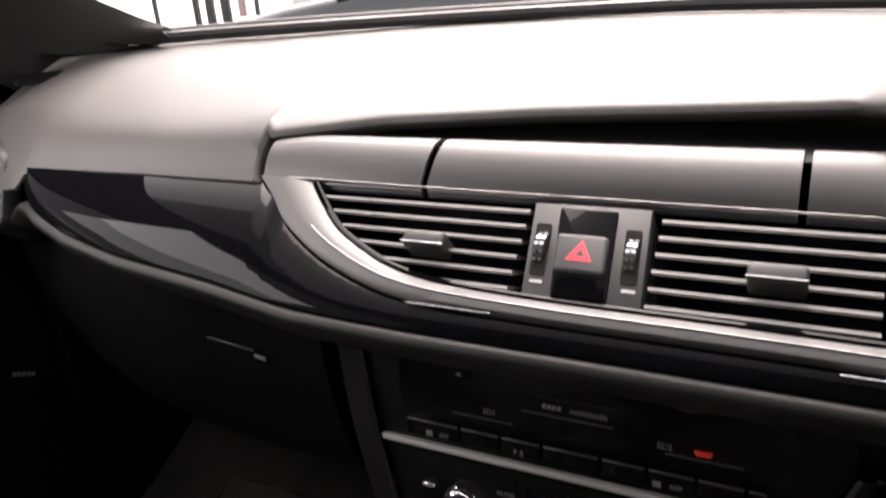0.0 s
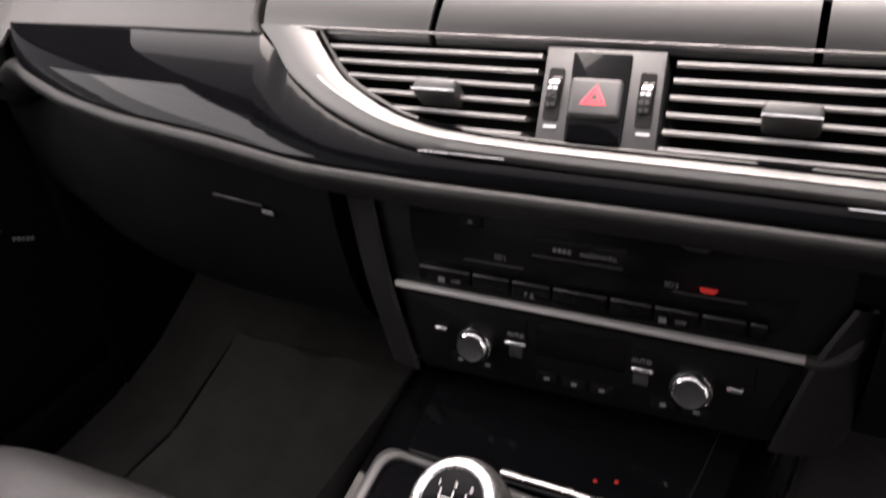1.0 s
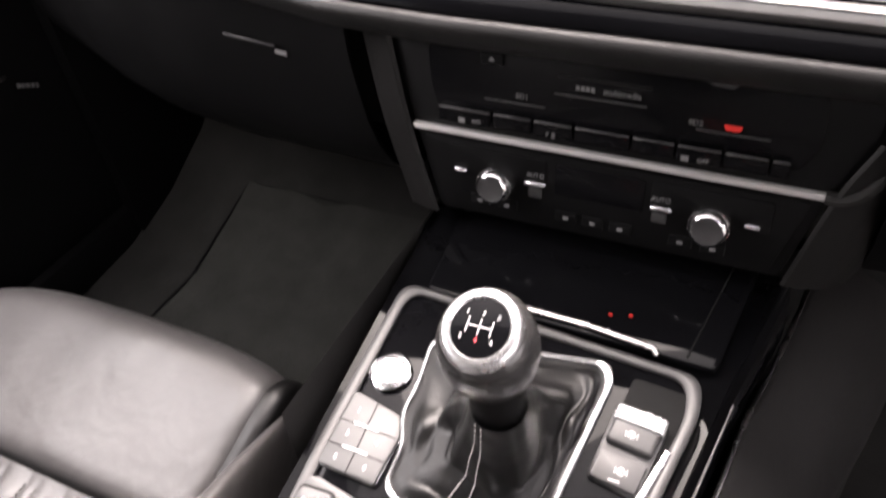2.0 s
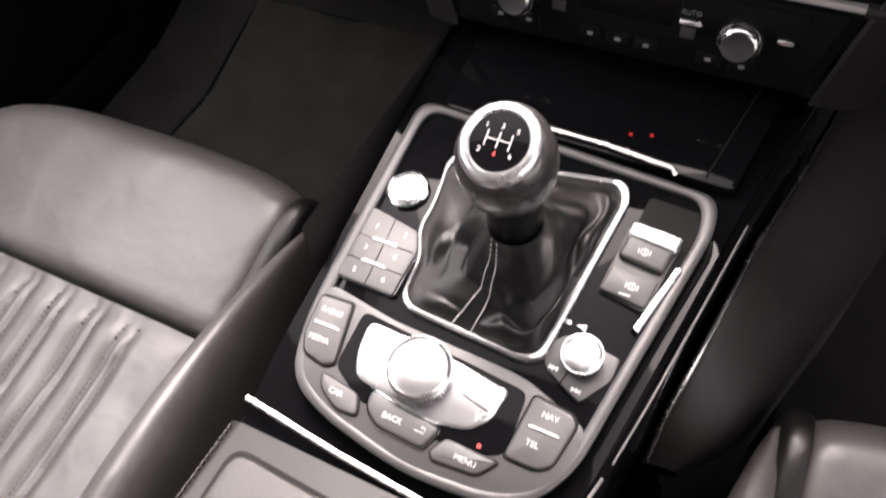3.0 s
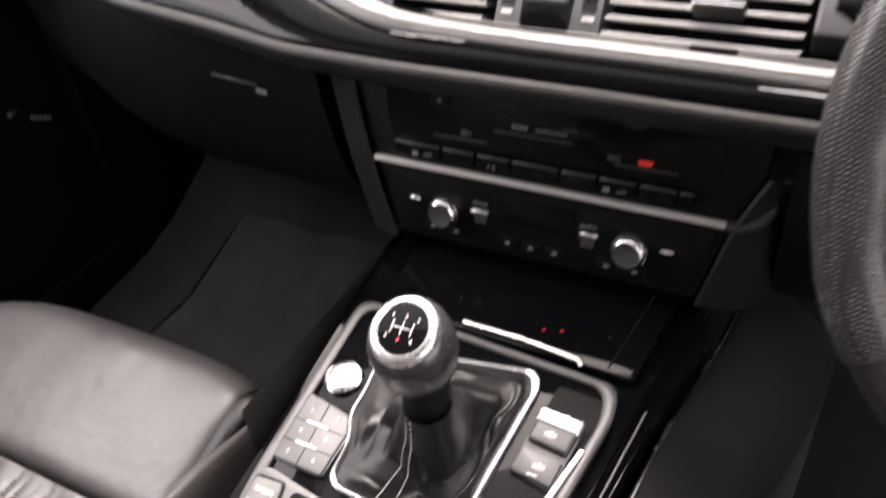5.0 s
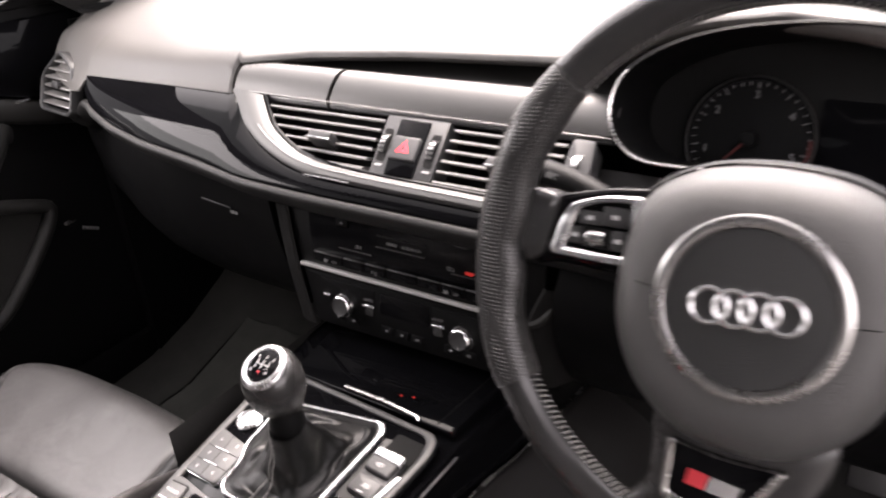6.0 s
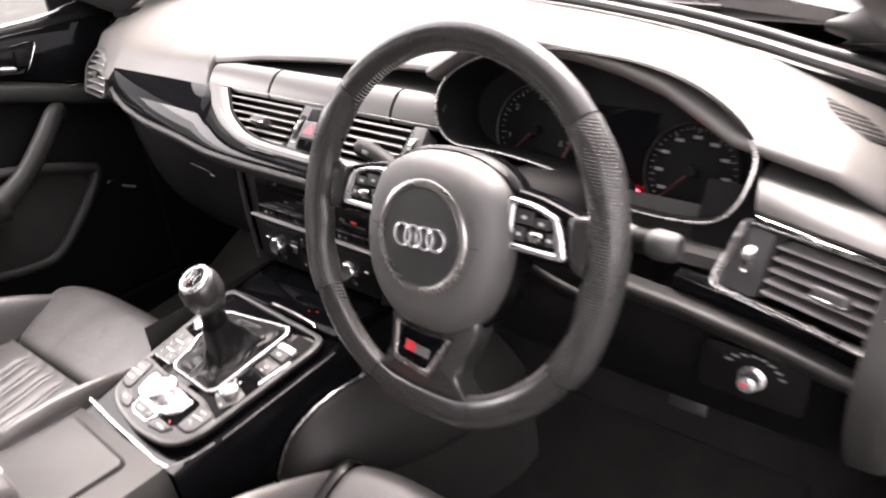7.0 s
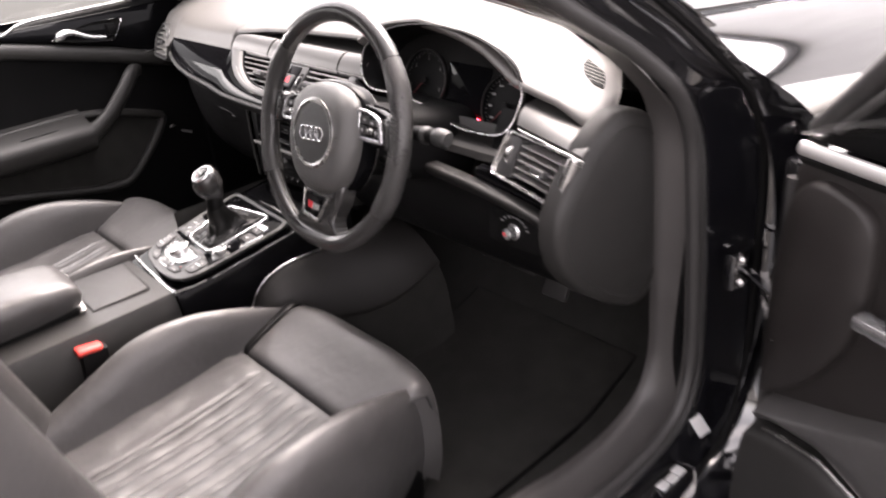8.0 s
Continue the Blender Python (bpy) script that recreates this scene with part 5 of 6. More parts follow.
# airbag cover
HUBO = [(-.084, .002), (-.073, .044), (-.043, .065), (.0, .071), (.043, .065), (.072, .044), (.082, .004), (.079, -.036), (.063, -.070), (.035, -.093), (0, -.100), (-.036, -.094), (-.064, -.072), (-.081, -.038)]
ho = spline(HUBO, 84, closed=True)
hc = np.array([0, -.009])
rows = [[(*(hc + (np.array(p) - hc) * s), z) for p in ho] for s, z in ((1.0, -.034), (1.0, -.010), (.992, -.001), (.97, .007), (.93, .0145), (.87, .0205), (.79, .0250), (.70, .0272), (.62, .0281), (.56, .0283), (.3, .0284), (.02, .0284))]
hub = part("airbag_cover", grid_mesh(rows, close_v=True), HUB, wheel, "domed dark grey airbag cover", smooth=60)
part("ring", lathe([(.0450, .0275), (.0455, .0298), (.0478, .0308), (.0505, .0306), (.0522, .0294), (.0526, .0272)], 72, (0, -.006, 0)), SATIN, hub, "satin chrome ring")
part("disc", lathe([(0, .0302), (.03, .0300), (.0442, .0293), (.0452, .0280)], 64, (0, -.006, 0)), HUBDISC, hub, "black round badge field")
for k in range(4):
    x = -.0198 + .0132 * k
    ring = [[(x + r * math.cos(a), r * math.sin(a), h + .0003 * (k % 2)) for r, h in ((.0082, 0), (.0086, .0019), (.0099, .0026), (.0112, .0019), (.0116, 0))] for a in np.linspace(0, 2 * math.pi, 48, endpoint=False)]
    part("badge_ring", moved(grid_mesh(ring, close_u=True), Matrix.Translation((0, -.006, .0300)) @ Matrix.Rotation(radians(3.2), 4, 'Z')), SILVER, hub, "chrome ring of the badge")
for s in (-1, 1):
    part("cover_seam", tube([(s * .054, -.004, .0282), (s * .064, -.003, .0268)], .0004, 4), VOID, hub)
# gloss band behind the cover and foot badge
part("collar_band", grid_mesh([[(*(hc + (np.array(p) - hc) * s), z) for p in ho] for s, z in ((1.03, -.030), (1.045, -.016), (1.045, -.008), (1.012, -.003))], close_v=True), GLOSS, wheel, "gloss black band round the airbag cover")
bd = rounded([(-.036, -.097), (-.002, -.1015), (.033, -.098), (.0085, -.1425), (-.036, -.1365)], [.003, .02, .003, .006, .004], 4)
bdc = np.array([-.004, -.117])
bdi = [tuple(bdc + (np.array(p) - bdc) * np.array((.86, .84)) + np.array((0, .002))) for p in bd]
badge = part("foot_badge", prism(bd, -.004, .0105, .0015), GLOSS, wheel, "gloss black badge plate on the lower spoke")
part("badge_frame", grid_mesh(band(bd, bdi, .006, .0125, .0012), close_u=True), SATIN, badge, "satin frame")
part("emblem", prism([(-.0205, -.1125), (-.0085, -.1135), (-.0105, -.1235), (-.0220, -.1225)], .0100, .0112), REDPRINT, badge, "red emblem block")
part("emblem", prism([(-.0075, -.1137), (.0105, -.1150), (.0080, -.1245), (-.0095, -.1237)], .0100, .0112), SILVER, badge, "silver emblem block")

# column and stalks
col = thing("steering_column", "black plastic steering column shroud with stalks", "steering column", m=WHEEL)
crow = []
for z, w, h, dy in ((-.028, .062, .060, -.005), (-.05, .064, .058, -.008), (-.10, .07, .055, -.012), (-.17, .075, .06, -.015), (-.24, .08, .07, -.015)):
    crow.append([(w * math.copysign(abs(math.cos(a)) ** .6, math.cos(a)), dy + h * math.copysign(abs(math.sin(a)) ** .6, math.sin(a)), z) for a in np.linspace(0, 2 * math.pi, 40, endpoint=False)])
part("shroud", grid_mesh(crow, close_v=True, caps=True), HARD, col, smooth=50)
sl = part("stalk", tube(spline([(-.05, .005, -.055), (-.10, .022, -.06), (-.15, .040, -.066), (-.192, .046, -.072)], 16), [.0085] * 8 + [.0095] * 5 + [.0100, .0095, .006], 12, flat=1.25), HARD, col, "black wiper stalk")
part("lettering_bar", moved(box(-.012, .012, -.002, .002, .0092, .0100), Matrix.Translation((-.158, .042, -.066)) @ Matrix.Rotation(radians(-12), 4, 'Z')), FADED, sl)
sr = part("stalk", tube(spline([(.05, .010, -.055), (.10, .015, -.058), (.14, .018, -.058), (.180, .020, -.056)], 14), [.0085] * 8 + [.011] * 6, 12), HARD, col, "black indicator stalk")
part("stalk_end", moved(lathe([(0, .026), (.0095, .026), (.0125, .022), (.0135, .006), (.011, .0)], 24), Matrix.Translation((.178, .020, -.056)) @ Matrix.Rotation(radians(90), 4, 'Y')), HUBDISC, sr, "dark grey stalk end")
part("stalk_ring", moved(lathe([(.0115, .0), (.0130, .003), (.0130, .008), (.0115, .011)], 24), Matrix.Translation((.152, .0185, -.057)) @ Matrix.Rotation(radians(90), 4, 'Y')), GREY, sr)
lo = part("lower_stalk", tube([(.05, -.03, -.06), (.10, -.042, -.06), (.128, -.045, -.058)], [.006, .007, .006], 10), HARD, col)

# ---- seats ----
SEAMS = (-.081, -.0405, 0.0, .0405, .081)


def seat(name, label, at, ext=0.0, outer=1):
    """A leather sports seat: thigh support, ribbed centre, bolsters and a leaning back."""
    s = thing(name, label, "car seat", m=Matrix.Translation(at), group="front seats")
    # thigh support at the front of the cushion, wider towards the knees
    rows = []
    prof = spline([(.130, .395), (.131, .430), (.138, .450), (.165, .460), (.205, .472), (.238, .482), (.262, .485), (.282, .474), (.292, .450), (.296, .40), (.292, .34), (.28, .30)], 40)
    for k in range(41):
        u = -1 + 2 * k / 40
        e = abs(u) ** 36
        front = .168 if u * outer < 0 else .206
        row = []
        for y, z in prof:
            half = np.interp(y, [.13, .25], [.162, front])
            ahead = max(0, min(1, (y - .15) / .1))
            row.append((half * u * (1 - .012 * e), y + ext * ahead - (.018 + .012 * (u * outer > 0)) * abs(u) ** 4 * ahead,
                        z - .016 * e + .003 * (1 - u * u) + noise.noise((u * 2.5, y * 11, at[0])) * .0015))
        rows.append(row)
    th = part("thigh_support", grid_mesh(rows, caps=True), LEATHER, s, "smooth extended thigh support", smooth=60)
    part("piping", tube([(.162 * u, .1295, .4325 - .012 * abs(u) ** 9) for u in np.linspace(-1, 1, 24)], .0022, 6), DARKTHREAD, th)
    for q in (-1, 1):
        front = .168 if q * outer < 0 else .206
        part("piping", tube([(q * (np.interp(y, [.13, .25], [.162, front]) + .0015), y + ext * max(0, min(1, (y - .15) / .1)) * .9 - .02 * max(0, (y - .15) / .1), z) for y, z in ((.135, .443), (.17, .455), (.21, .466), (.245, .474), (.265, .468), (.275, .44))], .0022, 6), DARKTHREAD, th)
    # black end cap of the thigh support, on the console's side
    q = -outer
    cap = [(y + ext * max(0, min(1, (y - .15) / .1)) - .014 * max(0, min(1, (y - .15) / .1)), z) for y, z in prof]
    cc = (.21, .40)
    ring = [[(q * (np.interp(y, [.13, .25], [.1625, .1685]) + d), cc[0] + (y - cc[0]) * k, cc[1] + (z - cc[1]) * k) for y, z in cap] for d, k in ((-.006, 1.0), (.002, 1.015), (.008, 1.0), (.012, .95), (.013, .5), (.013, .05))]
    part("end_cap", grid_mesh(ring), BOOT, th, "black smooth end cap", smooth=60)
    # centre panel: broad padded strips between narrow raised welts with double stitching
    def centre(x, v):
        u = x / .170
        z = .441 - .028 * v + .010 * math.exp(-v * 16) - .008 * (1 - u * u) * math.sin(math.pi * min(1, v * 1.3))
        d = min(abs(x - g) for g in SEAMS)
        ends = min(1, max(0, (v - .015) * 22))
        welt = .0022 * math.cos(min(1, d / .0062) * math.pi / 2) if d < .0062 else .0038 * min(1, (d - .0062) / .009) ** .6
        wrinkle = noise.noise((x * 30, v * 9, at[0] + 3)) * .0022 + noise.noise((x * 70, v * 60, at[0])) * .0007
        return z + welt * ends - .006 * (1 - ends) + wrinkle

    rows = [[(x, .128 - .42 * j / 41, centre(x, j / 41)) for j in range(42)] for x in np.linspace(-.170, .170, 157)]
    ce = part("ribbed_centre", grid_mesh(rows), LEATHER, s, "leather centre panel sewn into lengthwise strips", smooth=70)
    stitch = []
    for g in SEAMS:
        for off in (-.0073, -.0056, .0056, .0073):
            for j in range(86):
                v = .03 + .95 * j / 86
                y, z = .128 - .42 * v, centre(g + off, v)
                stitch.append(box(g + off - .0005, g + off + .0005, y - .0013, y + .0013, z - .001, z + .0005))
    sx = part("strip_stitching", joined(*stitch), DARKTHREAD, ce)
    tagged(sx, kind="stuff")
    # side bolsters
    for q in (-1, 1):
        rows = []
        for j in range(30):
            v = j / 29
            y = .255 - .57 * v
            w, h = spline([(.024, .468), (.048, .508), (.068, .534), (.078, .532), (.074, .500), (.062, .468), (.05, .450)], 30)[j]
            inn_z = np.interp(v, [0, .25, .3, 1], [.445, .447, .436, .41])
            sec = [(.160, inn_z - .03), (.168, inn_z), (.168 + w * .22, inn_z + (h - inn_z) * .72), (.168 + w * .55, h), (.168 + w * (.72 if q != outer else .88), h - .010), (.168 + w * (.80 if q != outer else 1.05), h - .05), (.168 + w * (.78 if q != outer else 1.0), .36), (.168 + w * .7, .29)]
            rows.append([(q * p[0], y, p[1] + noise.noise((q, v * 6, j * .05)) * .002) for p in spline(sec, 22)])
        part("bolster", grid_mesh(rows, caps=True), LEATHER, s, "smooth leather side bolster", smooth=60)
    part("base", box(-.20, .20, -.32, .23, .25, .40, .02), HARD, s, "black plastic seat base")
    part("front_valance", box(-.15, .15, .23, .285, .27, .38, .015), HARD, s)
    # back
    rows = []
    for j in range(24):
        v = j / 23
        z = .40 + .60 * v
        y0 = -.235 - .17 * v
        sec = [(-.255, y0 - .10), (-.262, y0 - .02), (-.245, y0 + .058), (-.205, y0 + .072), (-.165, y0 + .02), (-.10, y0 - .004), (0, y0 - .008), (.10, y0 - .004), (.165, y0 + .02), (.205, y0 + .072), (.245, y0 + .058), (.262, y0 - .02), (.255, y0 - .10)]
        shrink = np.interp(v, [0, .7, 1], [1, 1, .8])
        rows.append([(p[0] * shrink, p[1], z) for p in spline(sec, 48)])
    part("backrest", grid_mesh(rows, caps=True, close_v=True), LEATHER, s, "leather backrest with raised bolsters", smooth=60)
    part("headrest", moved(box(-.13, .13, -.05, .05, -.09, .09, .035, 4), Matrix.Translation((0, -.47, 1.11)) @ Matrix.Rotation(radians(12), 4, 'X')), LEATHER, s, smooth=60)
    for x in (-.05, .05):
        part("headrest_post", tube([(x, -.445, .98), (x, -.465, 1.06)], .006, 10), CHROME, s)
    return s


seat("driver_seat", "black leather driver's seat with ribbed centre and side bolsters", (.366, -.002, .004))
seat("passenger_seat", "black leather passenger seat with ribbed centre and side bolsters", (-.398, .022, .006), .008, -1)

# seat belt buckle beside the driver's seat
buckle = thing("seat_belt_buckle", "black seat belt buckle with a bright red release button", "seat belt", (.088, -.085, .40))
part("stalk", moved(box(-.0135, .0135, -.0225, .0225, -.10, .028, .005, 2), Matrix.Translation((.090, -.085, .495)) @ Matrix.Rotation(radians(-8), 4, 'X')), HARD, buckle)
part("button", moved(box(-.012, .012, -.021, .021, .0, .011, .004, 3), Matrix.Translation((.091, -.089, .518)) @ Matrix.Rotation(radians(-8), 4, 'X')), REDPLASTIC, buckle, "bright red release button")

# ---- car shell ----
tagged(part("floor", grid_mesh([[(x, y, np.interp(y, [-1.0, .55, .75, 1.0], [.235, .235, .30, .52])) for y in np.linspace(-1.0, 1.0, 20)] for x in np.linspace(-.80, .80, 20)], thick=.01), CARPET), "black carpeted car floor", "floor", kind="structure")
for s_, nm in ((-1, "wall_left"), (1, "wall_right")):
    tagged(part(nm, box(min(s_ * .77, s_ * .79), max(s_ * .77, s_ * .79), .60, 1.0, .20, .79 if s_ > 0 else .90), HARD), "dark footwell side wall", "wall", kind="structure")
tagged(part("bulkhead", joined(box(-.79, .76, .98, 1.0, .25, .862), box(-.79, .70, .66, .98, .845, .855)), HARD), "black bulkhead ahead of the footwell", "wall", kind="structure")


def floor_mat(x, label, pile):
    t = thing("floor_mat", label, "floor mat", (x, .4, .24), group="floor mats")
    rows = []
    for u in np.linspace(-1, 1, 22):
        row = []
        for y in np.linspace(.14, .72, 26):
            z = np.interp(y, [-1.0, .55, .75, 1.0], [.235, .235, .30, .52]) + .012 + .004 * noise.noise((u * 3, y * 8, x))
            row.append((x + u * .215, y, z))
        rows.append(row)
    part("carpet", grid_mesh(rows, thick=-.006), pile, t)
    part("bound_edge", tube([(x + sx * .215, y, np.interp(y, [.55, .75], [.235, .30]) + .014) for sx, y in ((-1, .14), (1, .14), (1, .4), (1, .55), (1, .72), (-1, .72), (-1, .55), (-1, .4))], .005, 6, closed=True), HARD, t)


floor_mat(-.42, "dark grey-green carpet mat in the passenger footwell", MAT)
floor_mat(.42, "carpet mat in the driver's footwell, shade put into its colour", SHADEDMAT)
for x, w, y, z in ((.46, .030, .70, .42), (.36, .036, .72, .44), (.27, .03, .72, .44)):
    p = thing("pedal", "black rubber-faced foot pedal", "pedal", (x, y, z), group="pedals")
    part("pad", moved(box(-w, w, -.006, .006, -.035, .035, .004), Matrix.Translation((x, y, z)) @ Matrix.Rotation(radians(-30), 4, 'X')), RUBBER, p)
    part("arm", tube([(x, y + .01, z), (x, y + .06, z + .10), (x, y + .10, z + .25)], .007, 8), HARD, p)

# driver's side: opening, seal and pillar
IN = [(-.60, .405), (-.2, .40), (.10, .39), (.25, .37), (.342, .352), (.43, .345), (.505, .352), (.556, .375), (.580, .42), (.588, .473), (.584, .58), (.577, .685), (.570, .78), (.559, .867), (.507, .942), (.445, .999), (.33, 1.06), (.12, 1.19), (-.05, 1.27), (-.30, 1.30)]
OUTL = [(-.60, .325), (-.2, .322), (.12, .315), (.28, .302), (.38, .293), (.47, .288), (.55, .295), (.605, .318), (.632, .36), (.643, .415), (.638, .52), (.627, .628), (.612, .72), (.595, .814), (.563, .88), (.496, .957), (.402, 1.03), (.20, 1.195), (.0, 1.305), (-.30, 1.345)]
a, b = spline(IN, 90), spline(OUTL, 90)


def lean_in(z):
    """How far the side of the car tips inwards above the belt."""
    return float(np.interp(z, [.3, .90, 1.35], [0, 0, .17]))


def reach(z):
    """The flank runs out to the hinges below the belt and ends at the screen pillar above it."""
    return float(np.interp(z, [.84, .95], [1, 0]))


frame_r = thing("door_frame", "dark door opening trim with a rubber seal, driver's side", "door frame", (.8, 0, .35))
rows = []
for p, q in zip(a, b):
    p, q = Vector(p), Vector(q)
    rows.append([(.745 - lean_in(p.y), p.x - (q - p).x * .06, p.y - (q - p).y * .06), (.762 - lean_in(p.y), p.x, p.y), (.782 - lean_in(p.y), *(p.lerp(q, .35))), (.790 - lean_in(p.y), *(p.lerp(q, .6)))])
part("sill_trim", grid_mesh([spline(r, 10) for r in rows], thick=.003), SILL, frame_r, "dark grey plastic inner trim", smooth=60)
seal = [(.798 - lean_in(q[1]), *(np.array(p) * .28 + np.array(q) * .72)) for p, q in zip(a, b)]
part("rubber_seal", tube(seal, .012, 12, up=(1, 0, 0)), RUBBER, frame_r, "ribbed black rubber seal", smooth=60)
seal2 = [(.804 - lean_in(q[1]), *(np.array(p) * .02 + np.array(q) * .98)) for p, q in zip(a, b)]
part("rubber_lip", tube(seal2, .0065, 10, up=(1, 0, 0)), RUBBER, frame_r, smooth=60)
# painted flank of the pillar outside the seal
OUT2 = [(-.60, .28), (-.2, .28), (.12, .272), (.30, .262), (.42, .252), (.52, .245), (.61, .258), (.665, .29), (.695, .345), (.706, .42), (.705, .52), (.700, .63), (.694, .72), (.680, .80), (.64, .872), (.565, .955), (.49, 1.025), (.27, 1.205), (.05, 1.33), (-.30, 1.385)]
c2 = spline(OUT2, 90)
rows = [[(.800 - lean_in(q[1]), *q), (.812 - lean_in(q[1]), *(np.array(q) * .9 + np.array(r) * .1)), (.824 - lean_in(q[1]), *(np.array(q) * .5 + np.array(r) * .5)), (.85 - lean_in(q[1]), *r), (.87 - lean_in(q[1]), *(np.array(r) * 1.0 + np.array((.012, -.004)))), (.870 + .035 * reach(r[1]) - lean_in(r[1]), *(np.array(r) + np.array((.016, -.004)))), (.874 + .071 * reach(r[1]) - lean_in(r[1]), *(np.array(r) + np.array((.018, -.004))))] for q, r in zip(b, c2)]
part("painted_flank", grid_mesh([spline(r, 10) for r in rows]), PAINT, frame_r, "gloss black painted door aperture", smooth=60)
part("outer_seal", tube([(.855 - lean_in(r[1]), r[0] + .004, r[1]) for r in c2], .006, 8, up=(1, 0, 0)), HARD, frame_r)
# hinge post details
hingep = thing("door_hinge", "black door hinge and check strap with bright bolts", "door hinge", (.85, .60, .60))
part("strap", tube([(.845, .655, .622), (.89, .635, .612), (.955, .612, .592)], .008, 8, flat=.5), PAINT, hingep)
part("plate", box(.845, .862, .62, .665, .585, .645, .004), PAINT, hingep)
for y, z in ((.636, .635), (.636, .597)):
    part("bolt", moved(lathe([(0, .008), (.007, .008), (.008, .003), (.012, 0)], 14), Matrix.Translation((.862, y, z)) @ Matrix.Rotation(radians(90), 4, 'Y')), SATIN, hingep, "bright bolt head")
for x, y, z, w, h in ((.829, .618, .308, .012, .017), (.848, .522, .2875, .010, .009), (.850, .500, .2875, .010, .008), (.848, .478, .2875, .010, .008)):
    part("label", moved(box(-h, h, -w, w, -.001, .001, .0005), Matrix.Translation((x, y, z)) @ Matrix.Rotation(radians(50 if z > .3 else 0), 4, 'Y') @ Matrix.Rotation(radians(20 if z > .3 else 0), 4, 'X')), WHITE, hingep, "pale sticker on the sill")

# front wing, bonnet and cowl
def front_wing(s):
    """A wing beside the bonnet, from the screen's foot to the nose."""
    rows = []
    for y in np.linspace(.66, 2.6, 30):
        f = (y - .66) / 1.34
        top = .952 - .118 * (y - .66)
        sec = [(.598 - .015 * f, top), (.66, top + .004), (.72, top - .006), (.80, top - .04), (.855, top - .10), (.885, top - .18), (.90, .66 - .04 * f), (.895, .55), (.87, .35)]
        rows.append([(s * x, y, z) for x, z in spline(sec, 26)])
    wing = thing("front_wing", "gloss black front wing of the car", "car body", (s * .85, 1.2, .3), group="front wings")
    part("panel", grid_mesh(rows, thick=.002), PAINT, wing, smooth=60)
    part("shut_line", tube([(s * .60, .70, .948), (s * .598, 1.2, .889), (s * .59, 2.0, .795)], .003, 6), VOID, wing)


front_wing(1)
front_wing(-1)
nose = thing("front_bumper", "plain gloss black front bumper closing the nose", "car body", (0, 2.65, .3))
part("panel", grid_mesh([[(x, y - .12 * (x / .9) ** 2, z) for y, z in spline([(2.60, .735), (2.68, .68), (2.72, .55), (2.71, .40), (2.66, .27)], 12)] for x in np.linspace(-.89, .89, 24)], thick=.002), PAINT, nose, smooth=60)
rows = []
for y in np.linspace(.955, 2.65, 30):
    f = (y - .955) / 1.095
    rows.append([(x, y - .10 * (x / .6) ** 2, .958 - .135 * f - .025 * (x / .6) ** 2 + .012 * math.exp(-((abs(x) - .38) / .06) ** 2)) for x in np.linspace(-.60, .60, 34)])
bonnet = thing("bonnet", "gloss black bonnet with two soft creases", "car body", (0, 1.5, .9))
part("panel", grid_mesh(rows, thick=.002), PAINT, bonnet, smooth=60)
def foot(x):
    """How far the screen's foot comes nearer and lower on the driver's side."""
    return np.interp(x, [0, .2, .4, .56, .7], [0, -.012, -.040, -.042, -.03]), np.interp(x, [0, .2, .4, .56, .7], [0, -.004, -.009, -.024, -.036])


rows = [[(x, .835 + d - .16 * (x / .7) ** 2 + foot(x)[0], z + foot(x)[1]) for d, z in ((-.02, .944), (.0, .950), (.02, .944), (.06, .925), (.16, .915))] for x in np.linspace(-.72, .72, 30)]
cowl = thing("windscreen_cowl", "matt black plastic cowl below the windscreen", "trim", (0, .9, .93))
part("panel", grid_mesh(rows, thick=.002), RUBBER, cowl)
part("rubber_edge", tube([(x, .818 - .16 * (x / .7) ** 2 - .06 * max(0, abs(x) - .5) + foot(x)[0], .955 - .02 * max(0, abs(x) - .55) + foot(x)[1]) for x in np.linspace(-.72, .72, 36)], .007, 8), RUBBER, cowl)
part("rubber_edge", tube([(x, .85 - .16 * (x / .7) ** 2 - .06 * max(0, abs(x) - .5) + foot(x)[0], .959 - .02 * max(0, abs(x) - .55) + foot(x)[1]) for x in np.linspace(-.70, .70, 36)], .006, 10), RUBBER, cowl)
part("wiper", tube([(-.55, .80, .938), (-.1, .885, .938), (.4, .845, .938)], .006, 8), HARD, cowl, "black wiper arm")

# windscreen
def screen_point(x, v):
    y0 = .83 - .16 * (x / .7) ** 2
    y1 = .12 - .10 * (x / .6) ** 2
    return (x * (1 - .14 * v), y0 + (y1 - y0) * v, .957 + (1.335 - .957) * v + .03 * math.sin(math.pi * v))


ws = part("windscreen", grid_mesh([[screen_point(x, v) for v in np.linspace(0, 1, 14)] for x in np.linspace(-.70, .70, 20)]), GLASS)
tagged(ws, "clear raked car windscreen", "windscreen", kind="structure")
ws.visible_shadow = False

